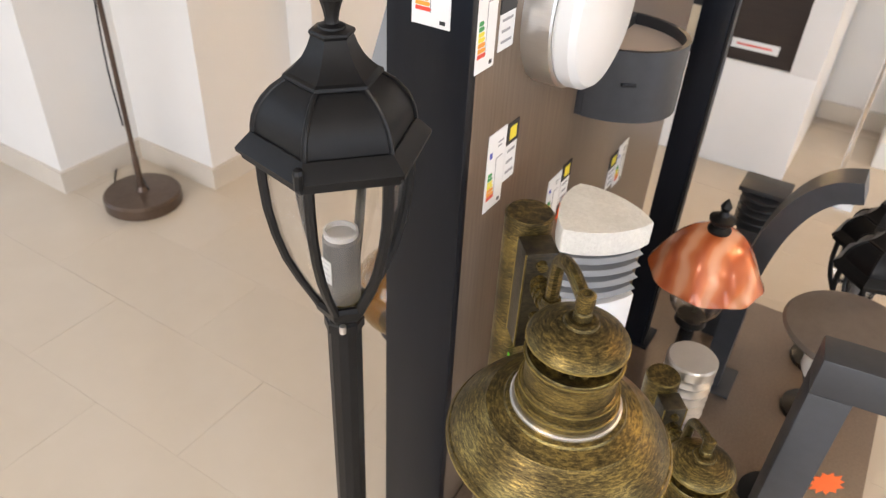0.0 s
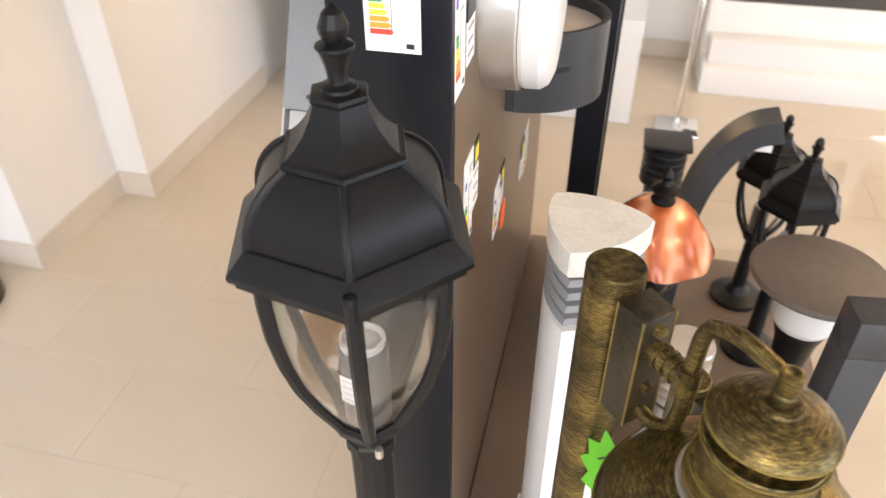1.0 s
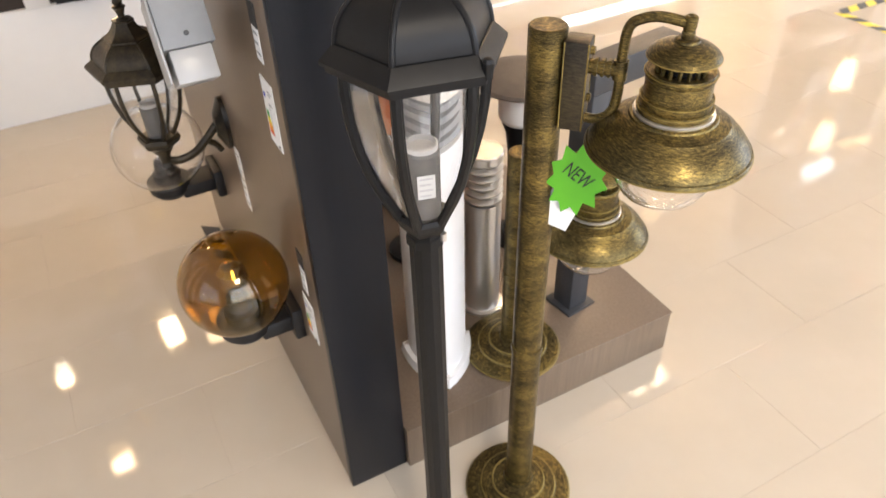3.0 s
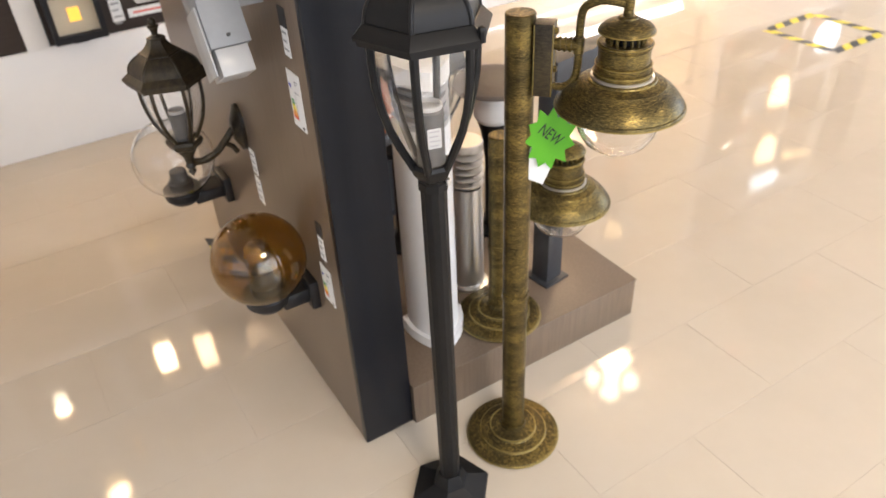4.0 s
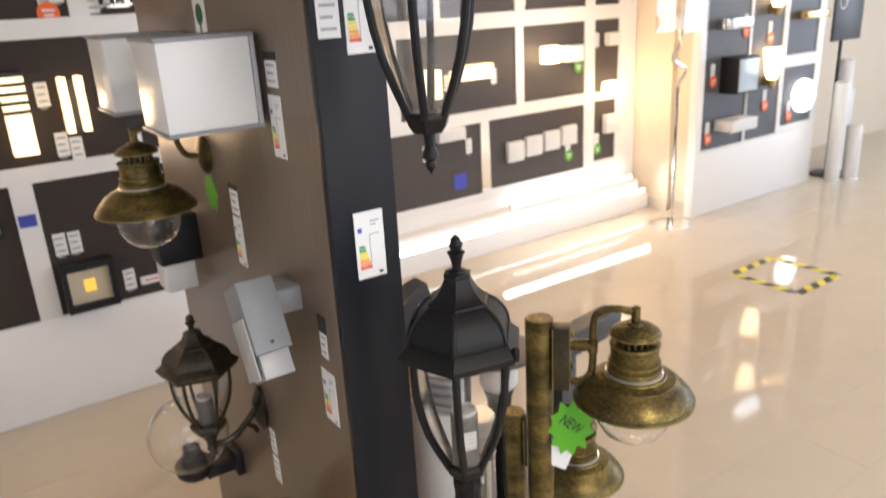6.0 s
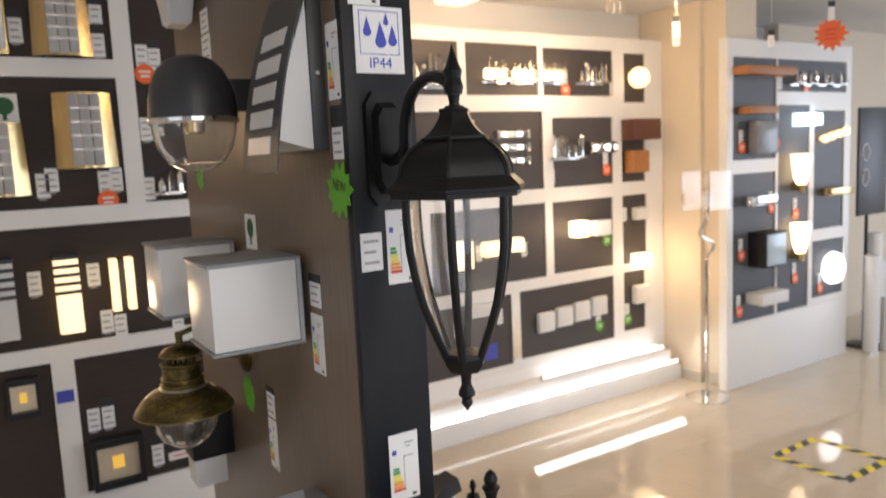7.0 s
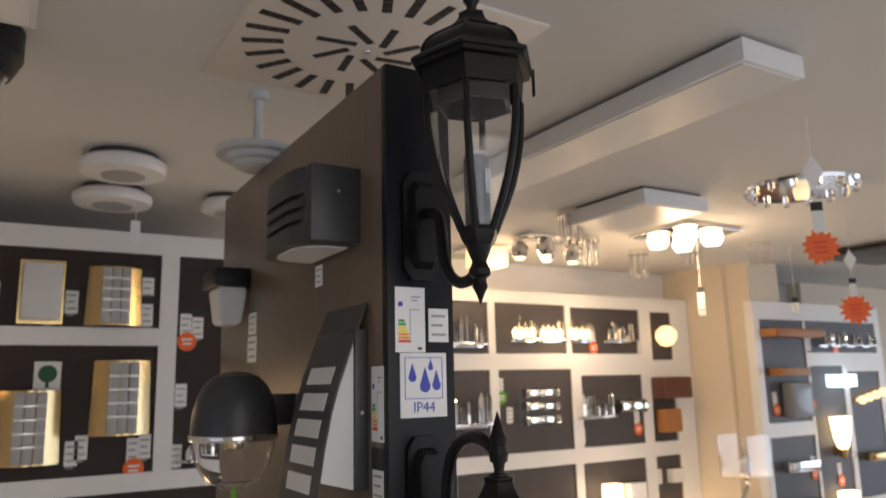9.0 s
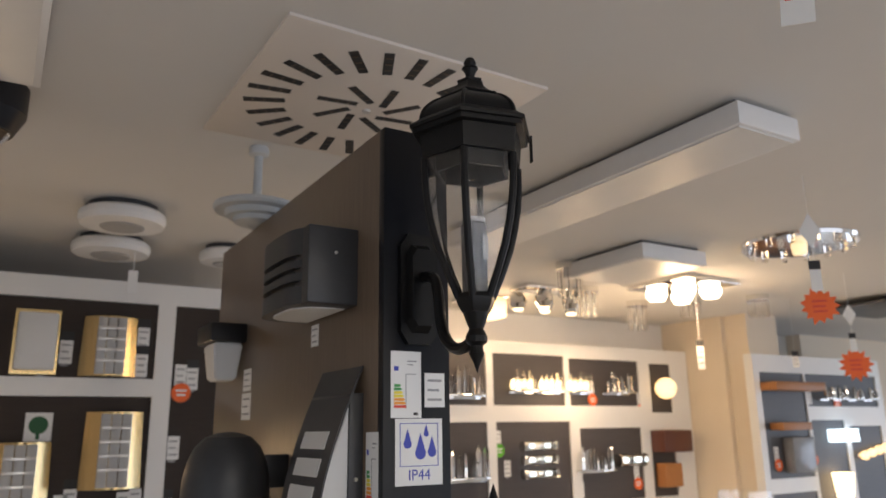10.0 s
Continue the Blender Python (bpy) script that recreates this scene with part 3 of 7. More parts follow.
# ---- lanterns ----
def lantern_body(t, R, turn, mat, cx=0, cy=0, zr=0.0, depth=0.20, roof=0.165, skirt=0.0, eave=1.0, cage=0.88, cup=1.0, holder=True, screw=False, pane_mat=CLEAR):
    """Six-sided lantern round the axis (cx, cy) with its rim at zr; roof: height to the finial's tip."""
    k, kz = eave * R / 0.096, roof / 0.165
    bm = B()
    lathe(bm, [(0.080 * k, -0.013), (0.0915 * k, -0.012), (0.0920 * k, -0.0055), (0.0965 * k, -0.0045), (0.0970 * k, -0.0005), (0.0955 * k, 0.0015), (0.0815 * k, 0.0150 * kz), (0.0800 * k, 0.0155 * kz), (0.077 * k, 0.012 * kz)], 6, turn, cx, cy, zr)
    part("rim", bm, mat, t, angle=9)
    bm = B()
    prof = [(0.0790 * k, 0.0135), (0.0782 * k, 0.021), (0.0762 * k, 0.030), (0.0722 * k, 0.039), (0.0660 * k, 0.048), (0.0570 * k, 0.0570), (0.0430 * k, 0.066)]
    lathe(bm, [(r, z * kz) for r, z in prof], 6, turn, cx, cy, zr)
    part("roof", bm, mat, t)
    for i in range(6):
        a = turn + i * math.pi / 3
        bm = B()
        tube(bm, [(cx + r * math.cos(a), cy + r * math.sin(a), zr + z * kz) for r, z in prof], 0.0022 * k, 8, False, 0.0034 * k)
        part("ridge", bm, mat, t)
    bm = B()
    lathe(bm, [(r * k, z * kz) for r, z in ((0.0385, 0.0630), (0.0460, 0.0645), (0.0478, 0.0665), (0.0470, 0.0695), (0.0425, 0.0712), (0.0360, 0.0765), (0.0290, 0.0845), (0.0232, 0.0945), (0.0198, 0.1035), (0.0205, 0.1045), (0.0215, 0.1065), (0.0205, 0.1090), (0.0140, 0.1105))], 6, turn, cx, cy, zr)
    part("crown", bm, mat, t, angle=18)
    bm = B()
    lathe(bm, [(r * k, z * kz) for r, z in ((0.013, 0.1100), (0.0125, 0.1125), (0.0070, 0.1145), (0.0064, 0.118), (0.0078, 0.126), (0.0108, 0.1355), (0.0128, 0.1375), (0.0126, 0.1395), (0.0068, 0.1415), (0.0092, 0.1465), (0.0098, 0.151), (0.0068, 0.159), (0, 0.165))], 12, 0, cx, cy, zr)
    part("finial", bm, mat, t)
    if screw:
        bm = B()
        a = turn - math.pi / 3
        lathe(bm, [(0.005 * k, 0), (0.005 * k, 0.013), (0.0055 * k, 0.015), (0.0045 * k, 0.019), (0, 0.021)], 8, 0, cx + 0.0935 * k * math.cos(a), cy + 0.0935 * k * math.sin(a), zr - 0.004)
        part("screw", bm, mat, t)
    # ribs and panes follow one curve
    k = R / 0.096
    top = -0.013 - skirt
    curve = [(0.085, 0.0), (0.0843, 0.14), (0.081, 0.30), (0.0735, 0.47), (0.0625, 0.64), (0.048, 0.80), (0.0345, 0.93), (0.028, 1.0)]
    curve = [(r * (cage + (1 - cage) * f ** 1.5), f) for r, f in curve]
    curve = [(r * k, zr + top - f * (depth + top)) for r, f in curve]
    if skirt:
        bm = B()
        lathe(bm, [(0.089 * k, -0.011), (0.086 * k * cage + 0.002, -0.011 - skirt), (0.079 * k * cage, -0.011 - skirt), (0.079 * k * cage, -0.0125)], 6, turn, cx, cy, zr)
        part("skirt", bm, mat, t)
        # Black cup added to imitate the dimness up inside the roof.
        bm = B()
        lathe(bm, [(0.066 * k * cage, -0.0125), (0.066 * k * cage, -0.030 - skirt), (0.060 * k * cage, -0.030 - skirt), (0.052 * k * cage, -0.0125)], 6, turn, cx, cy, zr)
        part("roof_shadow_cup", bm, mat, t)
    for i in range(6):
        a = turn + i * math.pi / 3
        bm = B()
        tube(bm, [(cx + r * math.cos(a), cy + r * math.sin(a), z) for r, z in curve], 0.0045 * k, 8, False, 0.0065 * k)
        part("rib", bm, mat, t)
        b2 = a + math.pi / 3
        bm = B()
        va = [bm.verts.new((cx + 0.97 * r * math.cos(a), cy + 0.97 * r * math.sin(a), z)) for r, z in curve]
        vb = [bm.verts.new((cx + 0.97 * r * math.cos(b2), cy + 0.97 * r * math.sin(b2), z)) for r, z in curve]
        ia = [bm.verts.new((cx + 0.945 * r * math.cos(a), cy + 0.945 * r * math.sin(a), z)) for r, z in curve]
        ib = [bm.verts.new((cx + 0.945 * r * math.cos(b2), cy + 0.945 * r * math.sin(b2), z)) for r, z in curve]
        n = len(curve)
        for j in range(n - 1):
            bm.faces.new((va[j], vb[j], vb[j + 1], va[j + 1]))
            bm.faces.new((ib[j], ia[j], ia[j + 1], ib[j + 1]))
            bm.faces.new((ia[j], va[j], va[j + 1], ia[j + 1]))
            bm.faces.new((vb[j], ib[j], ib[j + 1], vb[j + 1]))
        bm.faces.new((va[0], ia[0], ib[0], vb[0]))
        bm.faces.new((va[-1], vb[-1], ib[-1], ia[-1]))
        pane = part("pane", bm, pane_mat, t, "clear bent glass pane")
        pane.visible_shadow = False
    zb = zr - depth
    bm = B()
    lathe(bm, [(0.0, 0.006), (0.031 * k * cup, 0.006), (0.033 * k * cup, 0.0), (0.030 * k * cup, -0.010), (0.023 * k, -0.016 - 0.004 * cup), (0.0, -0.016 - 0.004 * cup)], 6, turn, cx, cy, zb)
    part("bottom_cup", bm, mat, t)
    if not holder:
        return zb
    bm = B()
    lathe(bm, [(0.0, 0.004), (0.020 * k, 0.004), (0.0205 * k, 0.085 * depth / 0.2), (0.018 * k, 0.088 * depth / 0.2), (0.0, 0.088 * depth / 0.2)], 20, 0, cx, cy, zb)
    part("lamp_holder", bm, GREY_HOLDER, t, "grey lamp holder")
    bm = B()
    hz = 0.088 * depth / 0.2
    lathe(bm, [(0.0185 * k, hz), (0.019 * k, hz + 0.006), (0.0165 * k, hz + 0.007), (0.0155 * k, hz + 0.001), (0.012 * k, hz - 0.004 + 0.0062)], 20, 0, cx, cy, zb)
    part("socket_ring", bm, CERAMIC, t, "white ceramic socket ring")
    return zb


PAPER_DULL = material("dull_paper", (0.46, 0.46, 0.45), 0.8, 0, 40, 0.2, (0.54, 0.54, 0.53))
CERAMIC = material("socket_ceramic", (0.34, 0.33, 0.32), 0.4, 0, 40, 0.2, (0.40, 0.39, 0.38))
GREY_HOLDER = material("grey_lamp_holder", (0.055, 0.055, 0.056), 0.4, 0, 40, 0.2, (0.075, 0.075, 0.076))


def sticker(t, cx, cy, z, r, a, w, h):
    bm = B()
    box(bm, -w / 2, w / 2, -0.0004, 0.0004, -h / 2, h / 2)
    st = part("sticker", bm, PAPER_DULL, t, "off-white paper sticker", pose(cx + r * math.cos(a), cy + r * math.sin(a), z, 0, 0, math.degrees(a) + 90))
    bm = B()
    for i in range(4):
        f = h * (0.36 - 0.24 * i)
        box(bm, -w * 0.38, w * (0.36 - 0.1 * (i % 2)), -0.0007, -0.0004, f - h * 0.035, f + h * 0.035)
    part("print", bm, INK_GREY, st)


def post_lantern():
    t = thing("garden_post_lantern", pose(0.087, -0.203, 0), "tall black cast-metal post lantern with clear glass panes", "post lamp")
    turn = radians(-11.5)
    zb = lantern_body(t, 0.096, turn, BLACK, zr=0.97, depth=0.205, screw=True)
    sticker(t, 0, 0, zb + 0.052, 0.0212, radians(-105), 0.020, 0.030)
    bm = B()
    lathe(bm, [(0.0235, 0.0), (0.0235, 0.012), (0.021, 0.014), (0.021, 0.02), (0.0, 0.02)][::-1], 8, turn, 0, 0, zb - 0.038)
    part("collar", bm, BLACK, t)
    bm = B()
    lathe(bm, [(0.0205, 0.045), (0.0205, zb - 0.03)], 12, turn, 0, 0, 0)
    part("pole", bm, BLACK, t)
    bm = B()
    lathe(bm, [(0.0, 0.0), (0.082, 0.0), (0.084, 0.006), (0.082, 0.012), (0.060, 0.022), (0.036, 0.034), (0.030, 0.05), (0.024, 0.062), (0.0, 0.062)], 6, turn, 0, 0, 0)
    part("base", bm, BLACK, t, "six-sided black base")
    bm = B()
    lathe(bm, [(0.004, 0), (0.004, 0.01), (0, 0.011)], 8, 0, 0.014, -0.02, zb - 0.03)
    part("screw", bm, SATIN, t)


post_lantern()


def wall_plate(t, z0, z1, w, mat):
    bm = B()
    poly = [(-w / 2, z0 + w * 0.3), (-w * 0.3, z0), (w * 0.3, z0), (w / 2, z0 + w * 0.3), (w / 2, z1 - w * 0.3), (w * 0.3, z1), (-w * 0.3, z1), (-w / 2, z1 - w * 0.3)]
    rot = pose(0, 0, 0, 90)
    prism(bm, poly, -0.003, 0.012, rot)
    zc = (z0 + z1) / 2
    prism(bm, [(x * 0.72, zc + (z - zc) * 0.8) for x, z in poly], 0.012, 0.028, rot, 0.86)
    part("wall_plate", bm, mat, t)


def lower_wall_lantern():
    t = thing("wall_lantern", on_front(0.056, 0.0), "black cast-metal wall lantern hanging from a curved arm", "wall lamp", "black wall lanterns")
    zb = lantern_body(t, 0.088, radians(-12), BLACK, 0, -0.20, 1.525, 0.225, 0.15, eave=1.09, cage=0.92, holder=False)
    bm = B()
    tube(bm, [(0, -0.20, 1.652), (0, -0.165, 1.668), (0, -0.125, 1.668), (0, -0.09, 1.648), (0, -0.072, 1.612), (0, -0.064, 1.575), (0, -0.022, 1.56)], 0.0085, 10)
    part("arm", bm, BLACK, t)
    wall_plate(t, 1.495, 1.665, 0.062, BLACK)
    bm = B()
    lathe(bm, [(0.0, 0.018), (0.018, 0.018), (0.016, 0.008), (0.008, 0.0), (0.0065, -0.018), (0.011, -0.028), (0.0115, -0.033), (0.006, -0.038), (0.008, -0.044), (0, -0.056)], 14, 0, 0, -0.20, zb - 0.02)
    part("drop_finial", bm, BLACK, t)
    bm = B()
    lathe(bm, [(0.011, 0.0), (0.013, 0.01), (0.010, 0.02), (0.0125, 0.03), (0.009, 0.036), (0.0, 0.064)], 14, 0, 0, -0.20, 1.642)
    part("top_finial", bm, BLACK, t)


lower_wall_lantern()


def upper_wall_lantern():
    t = thing("wall_lantern", on_front(0.056, 0.0), "black cast-metal wall lantern standing on a curved arm near the ceiling", "wall lamp", "black wall lanterns")
    zb = lantern_body(t, 0.085, radians(-12), BLACK, 0, -0.17, 2.192, 0.245, 0.122, skirt=0.036, eave=1.10, cage=0.96)
    bm = B()
    lathe(bm, [(0.0, 0.0), (0.02, 0.0), (0.016, -0.015), (0.010, -0.03), (0.015, -0.04), (0.015, -0.048), (0.009, -0.053), (0.009, -0.058), (0.011, -0.064), (0.006, -0.074), (0, -0.09)], 14, 0, 0, -0.17, zb - 0.012)
    part("stem_finial", bm, BLACK, t)
    bm = B()
    tube(bm, [(0, -0.17, 1.897), (0, -0.145, 1.884), (0, -0.115, 1.884), (0, -0.09, 1.900), (0, -0.075, 1.93), (0, -0.07, 1.965), (0, -0.058, 1.995), (0, -0.022, 2.005)], 0.0085, 10)
    part("arm", bm, BLACK, t)
    wall_plate(t, 1.90, 2.075, 0.066, BLACK)
    sticker(t, 0, -0.17, zb + 0.07, 0.0192, radians(-70), 0.012, 0.034)
    bm = B()
    box(bm, -0.0035, 0.0035, -0.001, 0.001, -0.036, 0.006, 0.0004)
    part("clip", bm, BLACK, t, "", pose(0.0925, -0.190, 2.192, 0, 0, 78))


upper_wall_lantern()


def bronze_wall_lantern():
    t = thing("bronze_wall_lantern", on_left(0.47, 0.0), "small dark bronze wall lantern with clear panes on a curved arm", "wall lamp")
    zb = lantern_body(t, 0.084, 0.2, BRONZE, 0, -0.125, 0.738, 0.148, 0.115, cage=0.80, cup=1.35)
    bm = B()
    lathe(bm, [(0.0, 0.0), (0.024, 0.0), (0.02, -0.012), (0.012, -0.024), (0.009, -0.04), (0.012, -0.048), (0.007, -0.056), (0.009, -0.062), (0, -0.075)], 14, 0, 0, -0.125, zb - 0.012)
    part("drop_finial", bm, BRONZE, t)
    bm = B()
    tube(bm, [(0, -0.125, 0.54), (0, -0.10, 0.533), (0, -0.07, 0.54), (0, -0.045, 0.56), (0, -0.02, 0.585)], 0.008, 10)
    tube(bm, [(0, -0.045, 0.56), (0, -0.028, 0.545), (0, -0.02, 0.53)], 0.006, 8)
    part("arm", bm, BRONZE, t)
    bm = B()
    lathe(bm, [(0.0, 0.0), (0.032, 0.0), (0.032, 0.008), (0.024, 0.014), (0.014, 0.022), (0.0, 0.024)], 24, 0, 0, 0, 0, pose(0, 0, 0.585, 90), 1.7)
    part("wall_plate", bm, BRONZE, t)


bronze_wall_lantern()


# ---- antique gold lamps ----
def gold_shade(t, x, zr, s, globe=True):
    """Bell shade with cap and neck, axis at x, rim at zr, in the thing's own frame."""
    bm = B()
    lathe(bm, [(0.108 * s, 0.003 * s), (0.115 * s, 0.0), (0.1165 * s, 0.003 * s), (0.1145 * s, 0.0075 * s), (0.1125 * s, 0.0085 * s), (0.1105 * s, 0.0130 * s), (0.103 * s, 0.0235 * s), (0.090 * s, 0.0370 * s), (0.080 * s, 0.0435 * s), (0.0785 * s, 0.0455 * s), (0.070 * s, 0.0490 * s), (0.0615 * s, 0.0525 * s), (0.0600 * s, 0.0550 * s), (0.056 * s, 0.0565 * s), (0.049 * s, 0.0565 * s), (0.068 * s, 0.047 * s), (0.098 * s, 0.020 * s), (0.108 * s, 0.003 * s)], 56, 0, x, 0, zr, cap=False)
    part("shade", bm, GOLD, t)
    bm = B()
    tube(bm, [(x + 0.1155 * s * math.cos(a * math.pi / 24), 0.1155 * s * math.sin(a * math.pi / 24), zr + 0.0015) for a in range(49)], 0.0016, 6, False)
    part("shade_rim", bm, GOLD_EDGE, t)
    bm = B()
    lathe(bm, [(0.0555 * s, 0.0555 * s), (0.0560 * s, 0.0590 * s), (0.0540 * s, 0.0605 * s), (0.0515 * s, 0.0605 * s)], 40, 0, x, 0, zr)
    part("light_ring", bm, SATIN, t)
    bm = B()
    lathe(bm, [(0.0505 * s, 0.057 * s), (0.0515 * s, 0.066 * s), (0.0500 * s, 0.069 * s), (0.0480 * s, 0.070 * s), (0.0490 * s, 0.073 * s), (0.0490 * s, 0.081 * s), (0.0470 * s, 0.083 * s), (0.0452 * s, 0.084 * s),
               (0.0450 * s, 0.108 * s), (0.0470 * s, 0.111 * s), (0.0475 * s, 0.116 * s), (0.0455 * s, 0.119 * s), (0.0400 * s, 0.117 * s), (0.0, 0.115 * s)], 44, 0, x, 0, zr)
    body = part("body", bm, GOLD, t)
    for r, z in ((0.0478, 0.1165), (0.0492, 0.0815), (0.0514, 0.0675)):
        bm = B()
        tube(bm, [(x + r * s * math.cos(a * math.pi / 20), r * s * math.sin(a * math.pi / 20), zr + z * s) for a in range(41)], 0.0009, 6, False)
        part("worn_ring", bm, GOLD_EDGE, body)
    bm = B()
    lathe(bm, [(0.022 * s, 0.114 * s), (0.022 * s, 0.138 * s)], 20, 0, x, 0, zr)
    part("vent_core", bm, BLACK_FAR, t)
    bm = B()
    for i in range(16):
        a = 2 * math.pi * i / 16
        tube(bm, [(x + 0.031 * s * math.cos(a), 0.031 * s * math.sin(a), zr + 0.114 * s), (x + 0.031 * s * math.cos(a), 0.031 * s * math.sin(a), zr + 0.138 * s)], 0.0032 * s, 6, False)
    part("vent_bars", bm, GOLD, t)
    bm = B()
    lathe(bm, [(0.024 * s, 0.136 * s), (0.0440 * s, 0.1345 * s), (0.0480 * s, 0.1360 * s), (0.0485 * s, 0.1390 * s), (0.0455 * s, 0.1440 * s), (0.0380 * s, 0.1500 * s), (0.0270 * s, 0.1550 * s), (0.0170 * s, 0.1580 * s), (0.0160 * s, 0.1610 * s), (0.0130 * s, 0.1625 * s), (0.0, 0.1625 * s)], 44, 0, x, 0, zr)
    cap = part("cap", bm, GOLD, t)
    bm = B()
    tube(bm, [(x + 0.0482 * s * math.cos(a * math.pi / 20), 0.0482 * s * math.sin(a * math.pi / 20), zr + 0.1375 * s) for a in range(41)], 0.0011, 6, False)
    part("worn_ring", bm, GOLD_EDGE, cap)
    bm = B()
    lathe(bm, [(0.0088 * s, 0.160 * s), (0.0088 * s, 0.170 * s), (0.0078 * s, 0.172 * s), (0.0090 * s, 0.178 * s), (0.0090 * s, 0.190 * s), (0.006 * s, 0.192 * s), (0.0, 0.189 * s)], 16, 0, x, 0, zr)
    part("hanger", bm, GOLD, t)
    if globe:
        bm = B()
        outer = [(0.040, 0.036), (0.062, 0.016), (0.073, -0.010), (0.075, -0.026), (0.071, -0.048), (0.058, -0.070), (0.036, -0.086), (0.016, -0.092), (0.0, -0.093)]
        inner = [(r * 0.978, z + (0.0012 if z < 0 else 0)) for r, z in reversed(outer)]
        lathe(bm, [(r * s, z * s) for r, z in outer + inner + outer[:1]], 36, 0, x, 0, zr, cap=False)
        closed_shell(bm)
        g = part("globe", bm, CLEAR, t, "clear glass globe")
        g.visible_shadow = False


def gold_post_lamp(m, h, reach, s, label):
    t = thing("gold_post_lamp", m, label, "post lamp", "antique gold post lamps")
    bm = B()
    lathe(bm, [(0.0, 0.0), (0.098, 0.0), (0.101, 0.004), (0.098, 0.010), (0.090, 0.013), (0.074, 0.015), (0.070, 0.020), (0.060, 0.023), (0.052, 0.024), (0.047, 0.031), (0.036, 0.033), (0.028, 0.036), (0.026, 0.046), (0.0, 0.046)], 48)
    part("base", bm, GOLD, t, "stepped round base with gold rings")
    for r, z in ((0.099, 0.005), (0.0705, 0.018), (0.049, 0.029)):
        bm = B()
        tube(bm, [(r * math.cos(a * math.pi / 24), r * math.sin(a * math.pi / 24), z) for a in range(49)], 0.0022, 6, False)
        part("gold_ring", bm, GOLD_EDGE, t)
    bm = B()
    lathe(bm, [(0.0235, 0.04), (0.0235, h - 0.002), (0.0215, h), (0.0, h)], 32)
    part("post", bm, GOLD, t)
    bm = B()
    lathe(bm, [(0.0255, 0.0), (0.0255, 0.012), (0.0237, 0.013)], 32, 0, 0, 0, h * 0.42)
    part("joint_ring", bm, GOLD, t)
    bm = B()
    box(bm, 0.022, 0.052, -0.016, 0.016, h - 0.125, h - 0.012, 0.002)
    bracket = part("bracket", bm, GOLD_DARK, t, "dark bracket with worn gold edges")
    bm = B()
    for y in (-0.0155, 0.0155):
        for x in (0.0235, 0.0515):
            tube(bm, [(x, y, h - 0.124), (x, y, h - 0.013)], 0.0011, 6, False)
    part("worn_edge", bm, GOLD_EDGE, bracket)
    bm = B()
    zt = h + 0.022
    tube(bm, [(0.05, 0, h - 0.112), (0.068, 0, h - 0.112), (0.083, 0, h - 0.10), (0.088, 0, h - 0.075), (0.088, 0, h - 0.03), (0.091, 0, zt - 0.016), (0.105, 0, zt - 0.004), (0.125, 0, zt), (reach, 0, zt - 0.004)], 0.0062, 10)
    part("curved_arm", bm, GOLD, t)
    bm = B()
    tube(bm, [(0.05, 0, h - 0.045), (0.088, 0, h - 0.045)], 0.009, 12, False)
    for x in (0.058, 0.066, 0.074):
        tube(bm, [(x, 0, h - 0.045), (x + 0.004, 0, h - 0.045)], 0.0112, 12, False)
    lathe(bm, [(0.0, -0.012), (0.0085, -0.012), (0.0085, 0.012), (0.0, 0.012)], 12, 0, 0.088, 0, h - 0.045)
    part("cross_arm", bm, GOLD, t)
    for z in (h - 0.025, h - 0.085):
        bm = B()
        lathe(bm, [(0.0055, 0), (0.005, 0.005), (0.0, 0.006)], 10, 0, 0, 0, 0, pose(0.052, 0.0, z, 0, 90))
        part("cap_nut", bm, GOLD, t)
    gold_shade(t, reach, zt - 0.186 * s, s)


gold_post_lamp(pose(0.280, -0.156, 0, 0, 0, -48), 0.935, 0.155, 0.85, "tall antique gold post lamp with bell shade standing on the floor")
gold_post_lamp(pose(0.41, 0.075, 0.1146, 0, 0, -50), 0.485, 0.134, 0.86, "short antique gold post lamp with bell shade on the plinth")


def gold_wall_lamp():
    t = thing("gold_wall_lamp", on_left(0.60, 0.0) @ pose(0, 0, 0, 0, 0, -90), "antique gold wall lamp with flared shade and clear glass globe", "wall lamp")
    gold_shade(t, 0.14, 1.055, 0.88)
    bm = B()
    lathe(bm, [(0.0, 0.0), (0.04, 0.0), (0.04, 0.006), (0.032, 0.012), (0.014, 0.018), (0.0, 0.018)], 28, 0, 0, 0, 0, pose(0, 0, 1.15, 0, 90))
    part("wall_plate", bm, GOLD, t)
    bm = B()
    tube(bm, [(0.012, 0, 1.15), (0.04, 0, 1.155), (0.055, 0, 1.18), (0.06, 0, 1.22), (0.08, 0, 1.232), (0.14, 0, 1.218)], 0.006, 10)
    part("arm", bm, GOLD, t)


gold_wall_lamp()


# ---- garden lamps on the plinth ----
PT = 0.1148


def reuleaux(cx, cy, r, turn, n=8, bulge=0.12):
    c = [(cx + r * math.cos(turn + i * 2 * math.pi / 3), cy + r * math.sin(turn + i * 2 * math.pi / 3)) for i in range(3)]
    out = []
    for i in range(3):
        a, b = Vector(c[i]), Vector(c[(i + 1) % 3])
        nrm = Vector((b.y - a.y, a.x - b.x)).normalized()
        for k in range(n):
            f = k / n
            q = a.lerp(b, f) + nrm * bulge * (b - a).length * 4 * f * (1 - f)
            out.append((q.x, q.y))
    return out


